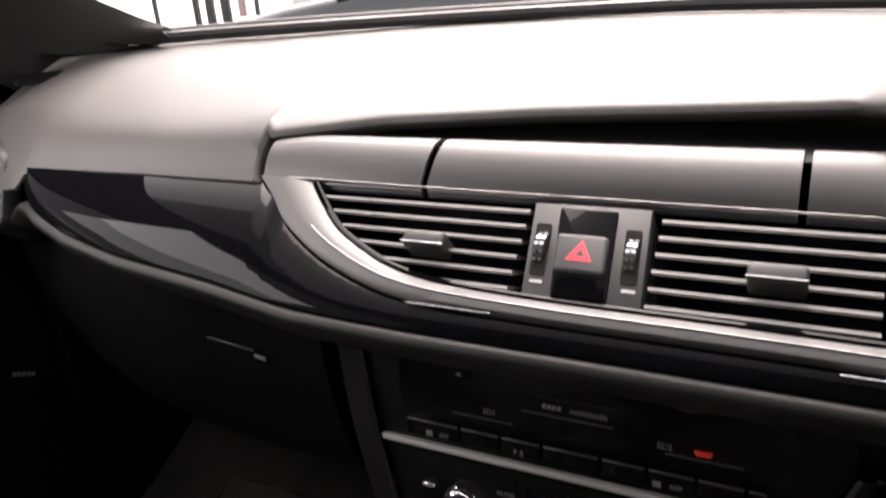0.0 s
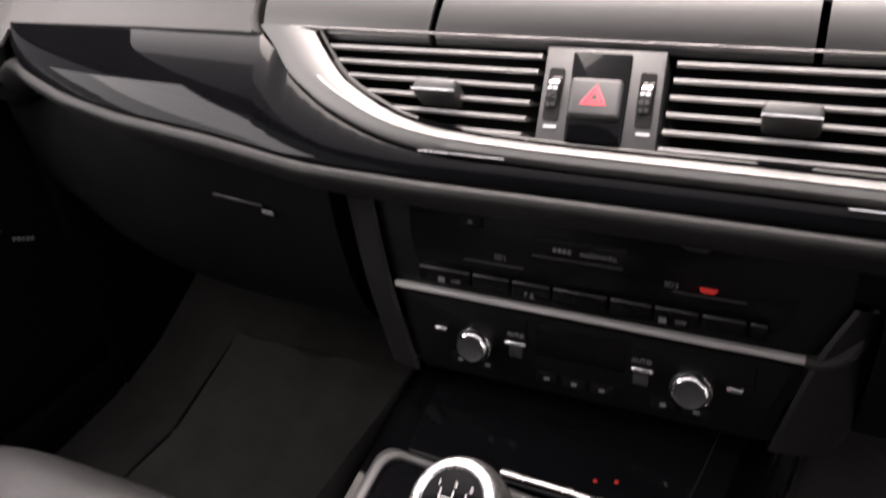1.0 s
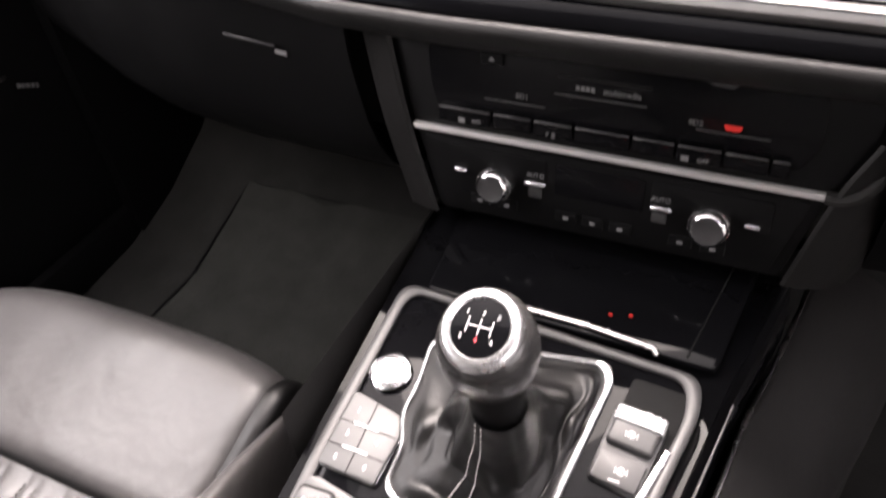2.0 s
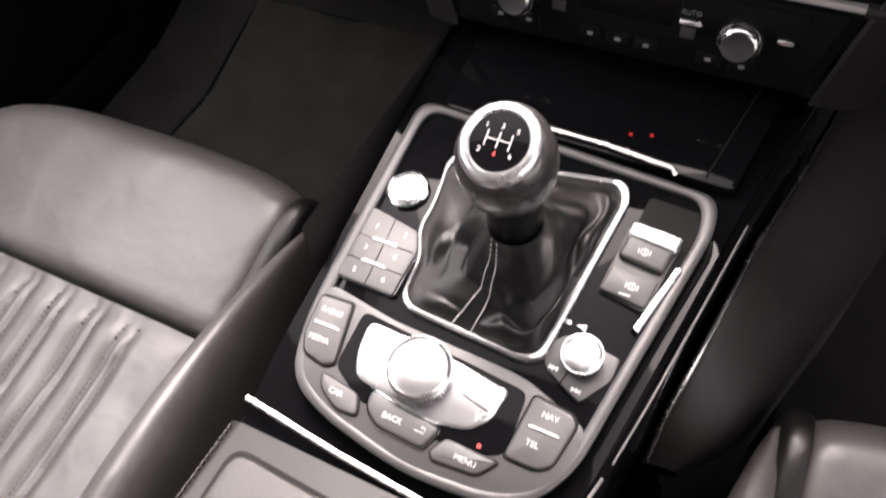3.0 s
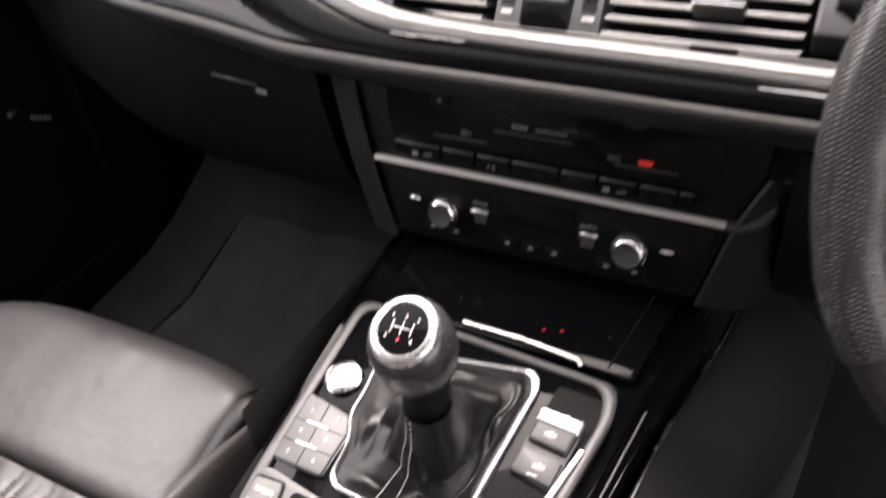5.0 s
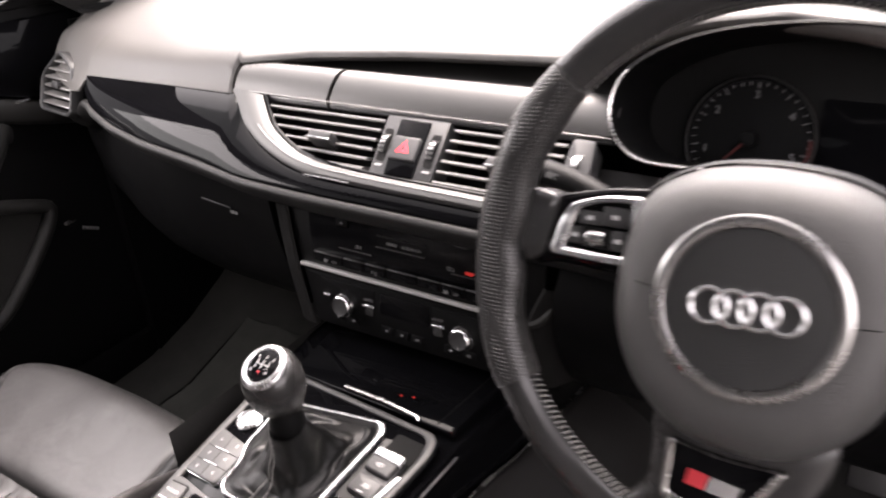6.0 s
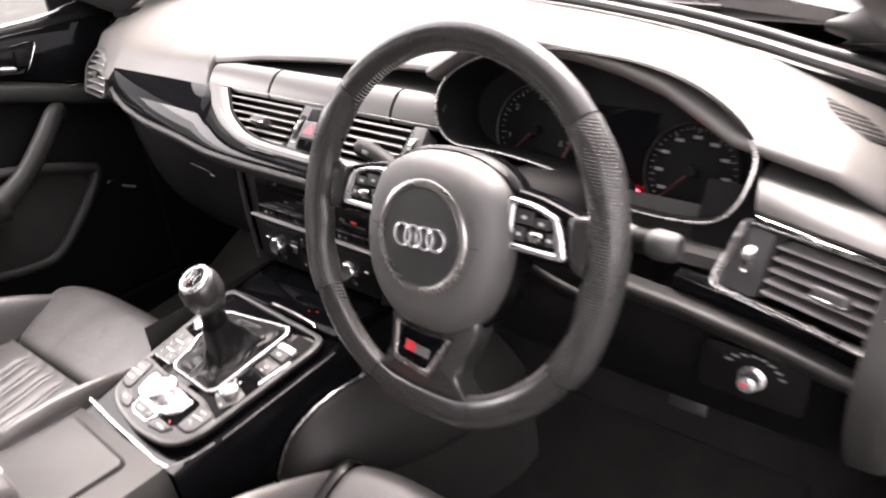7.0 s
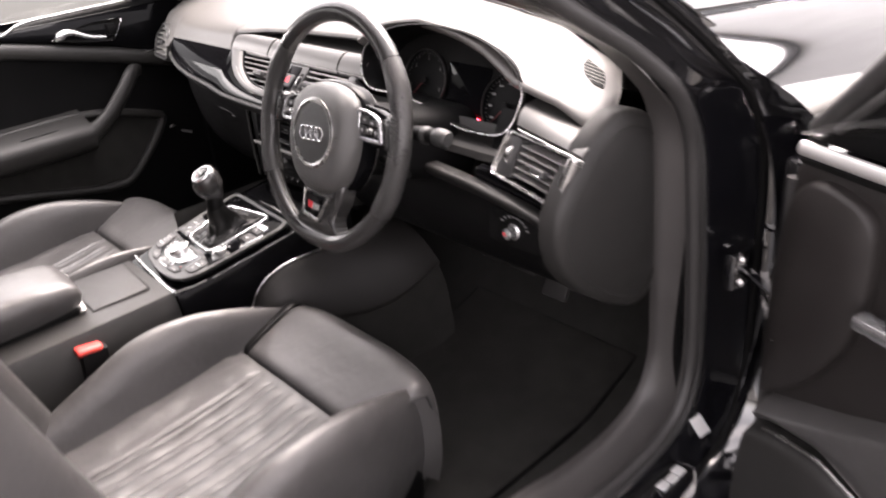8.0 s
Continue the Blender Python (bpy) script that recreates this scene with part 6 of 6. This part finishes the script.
# pillars and roof
for s in (-1, 1):
    base = [(s * .735, .66, .915), (s * .72, .52, 1.0), (s * .685, .30, 1.13), (s * .62, .05, 1.25), (s * .58, -.15, 1.32)]
    rows = []
    p = spline(base, 20)
    for k, q in enumerate(p):
        f = k / 19
        wdt = .055 - .01 * f
        rows.append([(q[0] + s * .045, q[1] - .01, q[2] + .012), (q[0] + s * .03, q[1] - wdt * .6, q[2] - .012), (q[0], q[1] - wdt * .35, q[2] - .012), (q[0] - s * .022, q[1] + .02, q[2] + .012), (q[0] - s * .018, q[1] + wdt, q[2] + .03), (q[0] + s * .02, q[1] + wdt * .9, q[2] + .04)])
    ap = thing("windscreen_pillar", "grey cloth-trimmed windscreen pillar", "pillar", (s * .72, .6, .92), group="windscreen pillars")
    part("trim", grid_mesh([spline(r, 14) for r in rows], close_v=False, thick=.003), PILLAR if s < 0 else LOWER, ap, smooth=60)
    upper = spline([(.575, .706, .962), (.600, .690, .976), (.622, .668, .995), (.640, .632, 1.018), (.645, .565, 1.058), (.645, .47, 1.10), (.62, .28, 1.19), (.575, .08, 1.285)], 26)
    lower = spline([(.572, .702, .956), (.62, .680, .948), (.665, .652, .946), (.70, .62, .953), (.725, .56, .985), (.73, .47, 1.04), (.70, .28, 1.13), (.64, .06, 1.235)], 26)
    rows = [[(s * (a[0] + (b[0] - a[0]) * f), a[1] + (b[1] - a[1]) * f - .012 * math.sin(math.pi * f), a[2] + (b[2] - a[2]) * f + .004 * math.sin(math.pi * f)) for f in np.linspace(0, 1, 8)] for a, b in zip(upper, lower)]
    if s < 0:
        # unseen tube, added to keep the sky out of the lacquer's reflection
        part("outer_skin", tube(spline([(-.765, .64, .965), (-.748, .52, 1.045), (-.715, .30, 1.172), (-.648, .05, 1.30), (-.60, -.15, 1.37)], 20), .034, 10), PAINT, ap, "unseen black outside of the pillar, added to block reflected sky", smooth=60)
    part("base_flare", grid_mesh(rows, thick=.003), PILLAR if s < 0 else LOWER, ap, "flared foot of the pillar trim", smooth=60)
rows = []
for v in np.linspace(0, 1, 18):
    row = []
    for x in np.linspace(-.62, .62, 18):
        y = (.125 - .10 * (x / .6) ** 2) * (1 - v) - 1.3 * v
        row.append((x, y, np.interp(y, [-1.3, -.6, -.2, .125], [1.28, 1.39, 1.38, 1.338]) - .05 * (abs(x) / .62) ** 3))
    rows.append(row)
tagged(part("ceiling", grid_mesh(rows, thick=-.03), HEADLINE), "black cloth headliner", "ceiling", kind="structure")
# unseen wall behind the seats, high enough to block light from the rear
tagged(part("wall_rear", joined(box(-.78, .78, -1.32, -1.30, .25, 1.14), box(-.78, -.62, -1.30, -1.25, .9, 1.30), box(.62, .78, -1.30, -1.25, .9, 1.30)), HARD), "unseen wall closing the cabin's rear, raised to block light", "wall", kind="structure")
for s in (-1, 1):
    tagged(part("pillar_trim", joined(moved(box(-.03, .03, -.05, .05, .0, 1.08, .01), Matrix.Translation((s * .745, -.62, .27)) @ Matrix.Rotation(radians(-s * 5), 4, 'Y')), box(min(s * .70, s * .79), max(s * .70, s * .79), -1.30, -.60, .27, .88)), LOWER), "dark centre door pillar and rear side panel", "pillar", kind="structure")
# unseen rear glass, tinted dark to keep sky light off the centre stack
TINTED = clear_glass("light_cutting_glass", (.14, .15, .15))
for s in (-1, 1):
    tagged(part("window_rear_side", grid_mesh([[(s * (.775 - .135 * f), y, .87 + .43 * f) for f in np.linspace(0, 1, 6)] for y in np.linspace(-1.31, -.60, 8)]), TINTED), "unseen rear side window, darkened to hold back light", "window", kind="structure")
tagged(part("window_rear", grid_mesh([[(x, -1.31 + .02 * f, 1.13 + .16 * f) for f in np.linspace(0, 1, 4)] for x in np.linspace(-.64, .64, 10)]), TINTED), "unseen rear window, darkened to hold back light", "window", kind="structure")
bench = thing("rear_seat", "black leather rear bench seat", "car seat", (0, -1.0, .25))
part("cushion", box(-.66, .66, -1.1, -.72, .27, .47, .05, 4), LEATHER, bench)
part("backrest", moved(box(-.66, .66, -.08, .08, 0, .58, .05, 4), Matrix.Translation((0, -1.13, .42)) @ Matrix.Rotation(radians(18), 4, 'X')), LEATHER, bench)

tagged(part("sill_left", box(-.83, -.775, -1.3, .66, .18, .31, .02), HARD), "dark sill trim below the passenger door", "trim", kind="structure")
tagged(part("sill_right", box(.81, .87, -1.3, .56, .14, .285, .02), PAINT), "gloss black outer sill below the door opening", "trim", kind="structure")
# passenger's door, closed
DX = -.80
pdoor = thing("passenger_door", "closed passenger door with pull handle, armrest and map pocket", "car door", (DX, .1, .3))
rows = []
for y in np.linspace(-.62, .66, 40):
    belt = np.interp(y, [-.6, .10, .15, .21, .46, .52, .56, .66], [.905, .903, .906, .926, .930, .942, .950, .954])
    sec = [(-.80, belt), (-.788, belt - .006), (-.784, belt - .03), (-.792, .80), (-.80, .74), (-.802, .62), (-.80, .45), (-.79, .33), (-.80, .28)]
    rows.append([(x, y, z) for x, z in spline(sec, 26)])
part("panel", grid_mesh(rows, thick=.004), HARD, pdoor, "black door panel", smooth=60)
# lacquered upper band
low = lambda y: float(np.interp(y, [-.6, .138, .262, .398, .514, .64], [.905, .882, .851, .815, .778, .75]))
rows = [[(-.782 + d, y, z) for d, z in ((0, min(low(y) + .012, .9)), (.006, low(y) + .016), (.008, (low(y) + .915) / 2), (.004, .912), (-.004, .916))] for y in np.linspace(-.6, .64, 40)]
part("lacquer_band", grid_mesh(rows), GLOSS, pdoor, "gloss black door trim", smooth=60)
part("outer_skin", grid_mesh([[(x, y, z) for x, z in spline([(-.815, .93), (-.855, .84), (-.885, .68), (-.885, .50), (-.86, .28)], 12)] for y in np.linspace(-.64, .66, 10)], thick=.003), PAINT, pdoor, "gloss black outer door skin", smooth=60)
part("belt_line", tube(spline([(-.778, -.6, .906), (-.778, .05, .903), (-.778, .146, .908), (-.778, .205, .928), (-.778, .32, .932), (-.776, .46, .935), (-.776, .52, .947), (-.776, .56, .955), (-.776, .61, .958)], 40), .0034, 8), SATIN, pdoor, "bright belt line")
rows = [[(-.776 + d, y, low(y) + z) for d, z in ((-.01, -.03), (.004, -.026), (.009, -.010), (.006, .006), (-.006, .012))] for y in np.linspace(-.6, .64, 36)]
part("padded_ledge", grid_mesh([spline(r, 12) for r in rows]), LOWER, pdoor, "soft grey ledge", smooth=60)
BZ = [(.246, .874), (.345, .898), (.444, .898), (.408, .842), (.31, .857)]
bo_ = rounded(BZ, .014, 5)
bc_ = np.mean(np.array(bo_), axis=0)
bz = part("handle_bezel", grid_mesh([[(-.770, *p), (-.767, *(bc_ + (np.array(p) - bc_) * .97)), (-.770, *(bc_ + (np.array(p) - bc_) * .94)), (-.785, *(bc_ + (np.array(p) - bc_) * .93))] for p in bo_], close_u=True), CHROME, pdoor, "chrome handle surround")
part("handle_well", grid_mesh([[(-.7745 - .004 * (1 - s), *(bc_ + (np.array(p) - bc_) * s)) for p in bo_] for s in (.95, .5, .02)], close_v=True), VOID, bz)
part("handle", tube(spline([(-.766, .262, .872), (-.760, .285, .8865), (-.757, .308, .884), (-.760, .34, .868), (-.764, .385, .857)], 20), [.004, .007, .011, .012, .011, .010, .009, .008, .007, .006, .006, .006, .006, .006, .006, .006, .005, .005, .005, .004], 10, up=(1, 0, 0)), SILVER, bz, "bright door release handle")
part("lock_keys", box(-.776, -.768, .395, .418, .858, .888, .002), HARD, bz)
part("accent", box(-.776, -.771, .462, .50, .7945, .7985, .001), SILVER, pdoor)
# pull handle and armrest
pull = spline([(-.775, .452, .752), (-.757, .425, .757), (-.745, .385, .72), (-.738, .33, .67), (-.735, .275, .638), (-.735, .20, .628), (-.735, .05, .636), (-.735, -.15, .645), (-.735, -.35, .65)], 44)
rows = []
for k, q in enumerate(pull):
    f = k / 43
    w = np.interp(f, [0, .1, .4, .6, 1], [.014, .019, .020, .028, .032])
    d = np.interp(f, [0, .1, .45, .6, 1], [.012, .015, .016, .028, .032])
    aa = np.array(pull[min(k + 1, 43)]) - np.array(pull[max(k - 1, 0)])
    t = Vector(aa).normalized()
    n_ = t.cross(Vector((1, 0, 0))).normalized()
    rows.append([Vector(q) + n_ * w * math.sin(c) + Vector((1, 0, 0)) * d * math.cos(c) for c in np.linspace(0, 2 * math.pi, 18, endpoint=False)])
part("pull_handle", grid_mesh(rows, close_v=True, caps=True), LOWER, pdoor, "soft dark pull handle running into the armrest", smooth=60)
part("armrest", grid_mesh([spline([(-.80, y, .69), (-.745, y, .672), (-.71, y, .655), (-.705, y, .63), (-.72, y, .60), (-.79, y, .575)], 16) for y in np.linspace(-.6, .27, 20)], caps=True), LOWER, pdoor, "padded armrest", smooth=60)
part("window_switch", prism([(-.76, .10), (-.73, .10), (-.73, .19), (-.76, .19)], .660, .668, .003), GLOSS, pdoor)
# map pocket
PK = [(.10, .676), (.29, .671), (.455, .627), (.478, .600), (.42, .527), (.355, .470), (.31, .462), (.217, .477), (.016, .526), (-.25, .56), (-.3, .66)]
po = spline(PK, 66, closed=True)
part("pocket_frame", tube([(-.785, *p) for p in po], .012, 10, closed=True, up=(1, 0, 0)), LOWER, pdoor, "rounded map pocket frame", smooth=60)
part("pocket_recess", grid_mesh([[(-.7925 + .001 * (1 - s), *(np.mean(np.array(po), axis=0) + (np.array(p) - np.mean(np.array(po), axis=0)) * s)) for p in po] for s in (1, .5, .02)], close_v=True), CARPET, pdoor)
part("pocket_mark", box(-.774, -.771, .492, .512, .578, .584, .001), SATIN, pdoor)
part("lettering_bars", joined(*[box(-.7905, -.788, .53 + k * .006, .5342 + k * .006, .552 - k * .003, .557 - k * .003) for k in range(5)]), FADED, pdoor)
wing_w = part("window_glass", grid_mesh([[(-.80 + .17 * f, y, .925 + .38 * f) for f in np.linspace(0, 1, 6)] for y in np.linspace(-.6, .5, 12)]), SIDEGLASS, pdoor)
wing_w.visible_shadow = False
part("mirror_sail", moved(prism([(.49, .93), (.66, .93), (.64, .965), (.56, .995), (.49, 1.03)], -.004, .008, .002), Matrix.Translation((-.786, 0, 0)) @ Matrix(((0, 0, 1, 0), (1, 0, 0, 0), (0, 1, 0, 0), (0, 0, 0, 1)))), HARD, pdoor, "matt black corner panel of the window")
part("window_frame", tube([(-.795, .60, .935), (-.765, .44, 1.03), (-.70, .20, 1.17), (-.645, -.02, 1.28), (-.635, -.3, 1.32), (-.635, -.6, 1.32)], .018, 8), HARD, pdoor, "black window frame")

# driver's door, standing open
HINGE = Vector((.952, .60, .285))
DD = Matrix.Translation(HINGE) @ Matrix.Rotation(radians(-20), 4, 'Z')
ddoor = thing("driver_door", "driver's door standing wide open, dark grey inner trim", "car door", m=DD)
# local x runs along the door from the hinge, local -y is its inner face
rows = []
for x in np.linspace(.0, 1.05, 30):
    top = .545
    sec = [(-.002, top), (-.012, top - .012), (-.016, top - .05), (-.014, .44), (-.010, .38), (-.012, .28), (-.018, .18), (-.02, .08), (.0, -.02)]
    rows.append([(x, y, z) for y, z in spline(sec, 28)])
part("panel", grid_mesh(rows, thick=.004), DOORSKIN, ddoor, "dark brown-grey inner door panel", smooth=60)
ARC = spline([(-.004, .185), (.012, .188), (.070, .244), (.118, .325), (.136, .40), (.138, .466), (.126, .51), (.09, .528), (.04, .53), (.012, .50), (.0, .42), (-.006, .30)], 84)
am = np.mean(np.array(ARC), axis=0)
part("upper_insert", grid_mesh([[((am + (np.array(p) - am) * k)[0], y, (am + (np.array(p) - am) * k)[1]) for p in ARC] for k, y in ((1.0, .0), (1.0, -.022), (.985, -.030), (.95, -.034), (.5, -.038), (.02, -.038))], close_v=True), DOORSKIN, ddoor, "padded dark insert", smooth=60)
part("edge", box(-.03, .004, -.008, .12, -.02, .54, .010, 3), PAINT, ddoor, "gloss black door edge")
part("edge_seal", tube([(-.004, -.012, -.02), (-.006, -.016, .25), (-.004, -.014, .52)], .008, 8), RUBBER, ddoor)
part("outer_skin", grid_mesh([[(x, y, z) for y, z in spline([(.10, .56), (.13, .42), (.14, .3), (.12, .1), (.09, -.06)], 12)] for x in np.linspace(-.02, 1.08, 10)], thick=.004), PAINT, ddoor, smooth=60)
part("window_channel", tube([(.0, -.004, .548), (.5, -.004, .552), (1.05, -.004, .555)], .010, 8), VOID, ddoor)
part("belt_trim", tube([(.01, -.022, .566), (.3, -.022, .568), (1.05, -.022, .57)], .008, 10, flat=1.2), PALE, ddoor, "bright belt trim")
part("window_frame", tube([(.015, .0, .585), (.119, -.02, .70), (.38, -.06, .90), (.60, -.09, .99), (1.0, -.11, 1.01)], .016, 10), RUBBER, ddoor, "black window frame")
part("frame_lip", tube([(.055, -.02, .60), (.134, -.035, .675), (.38, -.07, .87), (.60, -.10, .965), (1.0, -.12, .985)], .006, 8), RUBBER, ddoor)
part("mirror_sail", moved(prism([(.02, .575), (.27, .575), (.27, .79), (.12, .69)], -.004, .010, .002), Matrix.Rotation(radians(90), 4, 'X')), HARD, ddoor, "matt black corner panel of the window")
dg = part("window_glass", grid_mesh([[(x, .03 - .12 * f, .57 + f * np.interp(x, [.0, .38, .6, 1.0], [.02, .27, .39, .42])) for f in np.linspace(0, 1, 6)] for x in np.linspace(.02, 1.0, 10)]), GLASS, ddoor)
dg.visible_shadow = False
swell = lambda x: float(np.interp(x, [0, .03, .13, .22, .5, 1], [.175, .185, .222, .262, .31, .31]))
sag = lambda x: float(np.interp(x, [0, .037, .125, .19, .30, 1], [.135, .155, .168, .15, .10, .08]))
part("armrest_sweep", grid_mesh([spline([(x, -.008, swell(x) + .01), (x, -.034, swell(x)), (x, -.050, swell(x) - .012), (x, -.052, sag(x) + .018), (x, -.040, sag(x) + .004), (x, -.02, sag(x))], 16) for x in np.linspace(.012, 1.0, 50)]), LEATHER, ddoor, "leather-covered sweep of the armrest", smooth=60)
part("lower_pocket", grid_mesh([spline([(x, -.01, sag(x) - .008), (x, -.040, sag(x) - .018), (x, -.055, sag(x) - .05), (x, -.06, -.04), (x, -.02, -.10)], 14) for x in np.linspace(-.004, 1.0, 40)]), LOWER, ddoor, smooth=60)
part("bright_line", tube([(x, -.045, sag(x) - .010) for x in np.linspace(.03, .6, 30)], .004, 8), SATIN, ddoor)
part("pull_base", box(.142, .27, -.055, -.030, .385, .403, .004), SILVER, ddoor, "bright base of the door pull")
part("check_strap", tube([(-.09, .05, .315), (-.03, .0, .30), (.02, -.03, .285)], .009, 8, flat=.4), SATIN, ddoor, "steel check strap")

# ---- outside ----
tagged(part("ground", grid_mesh([[(x, y, 0) for y in (-3000, -60, -10, 0, 10, 60, 3000)] for x in (-3000, -60, -10, 0, 10, 60, 3000)]), material("worn_asphalt", (0.085, 0.083, 0.08), 0.85, grain=.6, grain_size=60, blotch=.15, blotch_size=2)), "worn grey asphalt yard", "ground", kind="structure")
# added pale slab: the far yard's glare is put into its colour
tagged(part("pavement", box(-260, -3.0, 14, 420, -.05, .012), material("bright_yard_slab", (0.42, 0.41, 0.39), 0.8, grain=.4, grain_size=40, blotch=.12, blotch_size=1.2)), "pale slab across the yard, added to make the outside bright", "pavement", kind="structure")
POST = material("dark_green_post_paint", (0.03, 0.034, 0.033), 0.4, blotch_size=3)
ROSE = material("faded_rose_paint", (0.42, 0.30, 0.29), 0.6, blotch_size=3)
CLADDING = material("white_cladding", (0.78, 0.78, 0.77), 0.6, blotch=.05, blotch_size=1.5)
hall = thing("workshop", "long pale workshop wall in its own shade", "building", (-4, 12.3, 0))
part("wall", box(-9.25, 4.0, 12.2, 18.0, 0, 4.3), CLADDING, hall)
part("roof", box(-9.4, 4.2, 12.0, 18.2, 4.3, 4.5), POST, hall, "dark flat roof edge")
for k in range(1, 20):
    part("seam", box(-9.25 + .66 * k - .008, -9.25 + .66 * k + .008, 12.19, 12.21, 0, 4.3), CLADDING, hall)
canopy = thing("open_canopy", "row of slim painted posts under a long beam", "structure", (-11.2, 12, 0))
part("beam", box(-13.2, -9.5, 11.9, 12.1, 4.2, 4.5, .02), POST, canopy)
for x, w, m in ((-12.57, .05, POST), (-11.46, .10, POST), (-11.10, .16, POST), (-10.70, .18, POST), (-10.29, .12, ROSE), (-9.93, .05, POST)):
    part("post", box(x - w / 2, x + w / 2, 11.95, 12.05, 0, 4.3, .008, 1), m, canopy)


def parked_car(at, turn):
    """A low dark saloon across the yard."""
    m = Matrix.Translation(at) @ Matrix.Rotation(turn, 4, 'Z')
    car = thing("parked_car", "dark green parked saloon car across the yard", "car", m=m)
    green = material("dark_green_car_paint", (0.03, 0.036, 0.036), 0.16, coat=.6, blotch=.1, blotch_size=2)
    xs = [-2.15, -2.1, -1.9, -1.5, -1.0, -.6, 0, .6, 1.1, 1.5, 1.9, 2.1, 2.15]
    tops = [.50, .62, .70, .76, .82, .86, .88, .88, .88, .88, .86, .78, .60]
    rows = []
    for x, top in zip(xs, tops):
        w = .86 - .25 * max(0, abs(x) - 1.6) ** 1.5
        rows.append([(x, y * w, z) for y, z in spline([(-.9, .22), (-1, .45), (-.98, top - .16), (-.88, top - .03), (-.5, top), (0, top + .015), (.5, top), (.88, top - .03), (.98, top - .16), (1, .45), (.9, .22)], 30)])
    part("body", grid_mesh(rows, caps=True), green, car, smooth=60)
    cab = [(-.95, .84, .66), (-.45, 1.22, .58), (-.2, 1.36, .54), (.3, 1.41, .52), (.9, 1.36, .52), (1.25, 1.16, .56), (1.6, .88, .64)]
    rows = [[(x, y * w * 1.28, z) for y, z in ((-1, .82), (-.97, .88 + (h - .88) * .6), (-.86, h - .02), (0, h + .012), (.86, h - .02), (.97, .88 + (h - .88) * .6), (1, .82))] for x, h, w in cab]
    part("glasshouse", grid_mesh(rows, caps=True), material("tinted_car_glass", (0.01, 0.011, 0.012), 0.05, coat=.5), car, "dark tinted windows", smooth=50)
    part("roof", grid_mesh([[(x, y * w * 1.28 * .88, h + .018 - .03 * y * y) for y in np.linspace(-1, 1, 9)] for x, h, w in cab[1:-1]], thick=.012), green, car, smooth=60)
    for s in (-1, 1):
        for x in (.25, -.75, 1.35):
            part("window_post", tube([(x, s * .83, .86), (x + .02, s * .71, 1.12), (x + .05 * (.25 - x), s * .62, 1.30 if x < 1 else 1.1)], .03, 6), green, car)
        part("headlamp", box(-2.10, -1.92, s * .62 - .14, s * .62 + .14, .58, .68, .03, 3), SILVER, car)
        for x in (-1.35, 1.32):
            wheel = part("wheel", moved(lathe([(.19, -.10), (.29, -.10), (.315, -.07), (.315, .07), (.29, .10), (.19, .10)], 32), Matrix.Translation((x, s * .77, .315)) @ Matrix.Rotation(radians(90), 4, 'X')), RUBBER, car, "black tyre")
            part("rim", moved(lathe([(0, .085), (.06, .085), (.18, .095), (.20, .08), (.20, -.08), (0, -.08)], 28), Matrix.Translation((x, s * .77, .315)) @ Matrix.Rotation(radians(90 * s), 4, 'X')), SILVER, wheel)


parked_car((-3.15, 6.9, 0), radians(3))
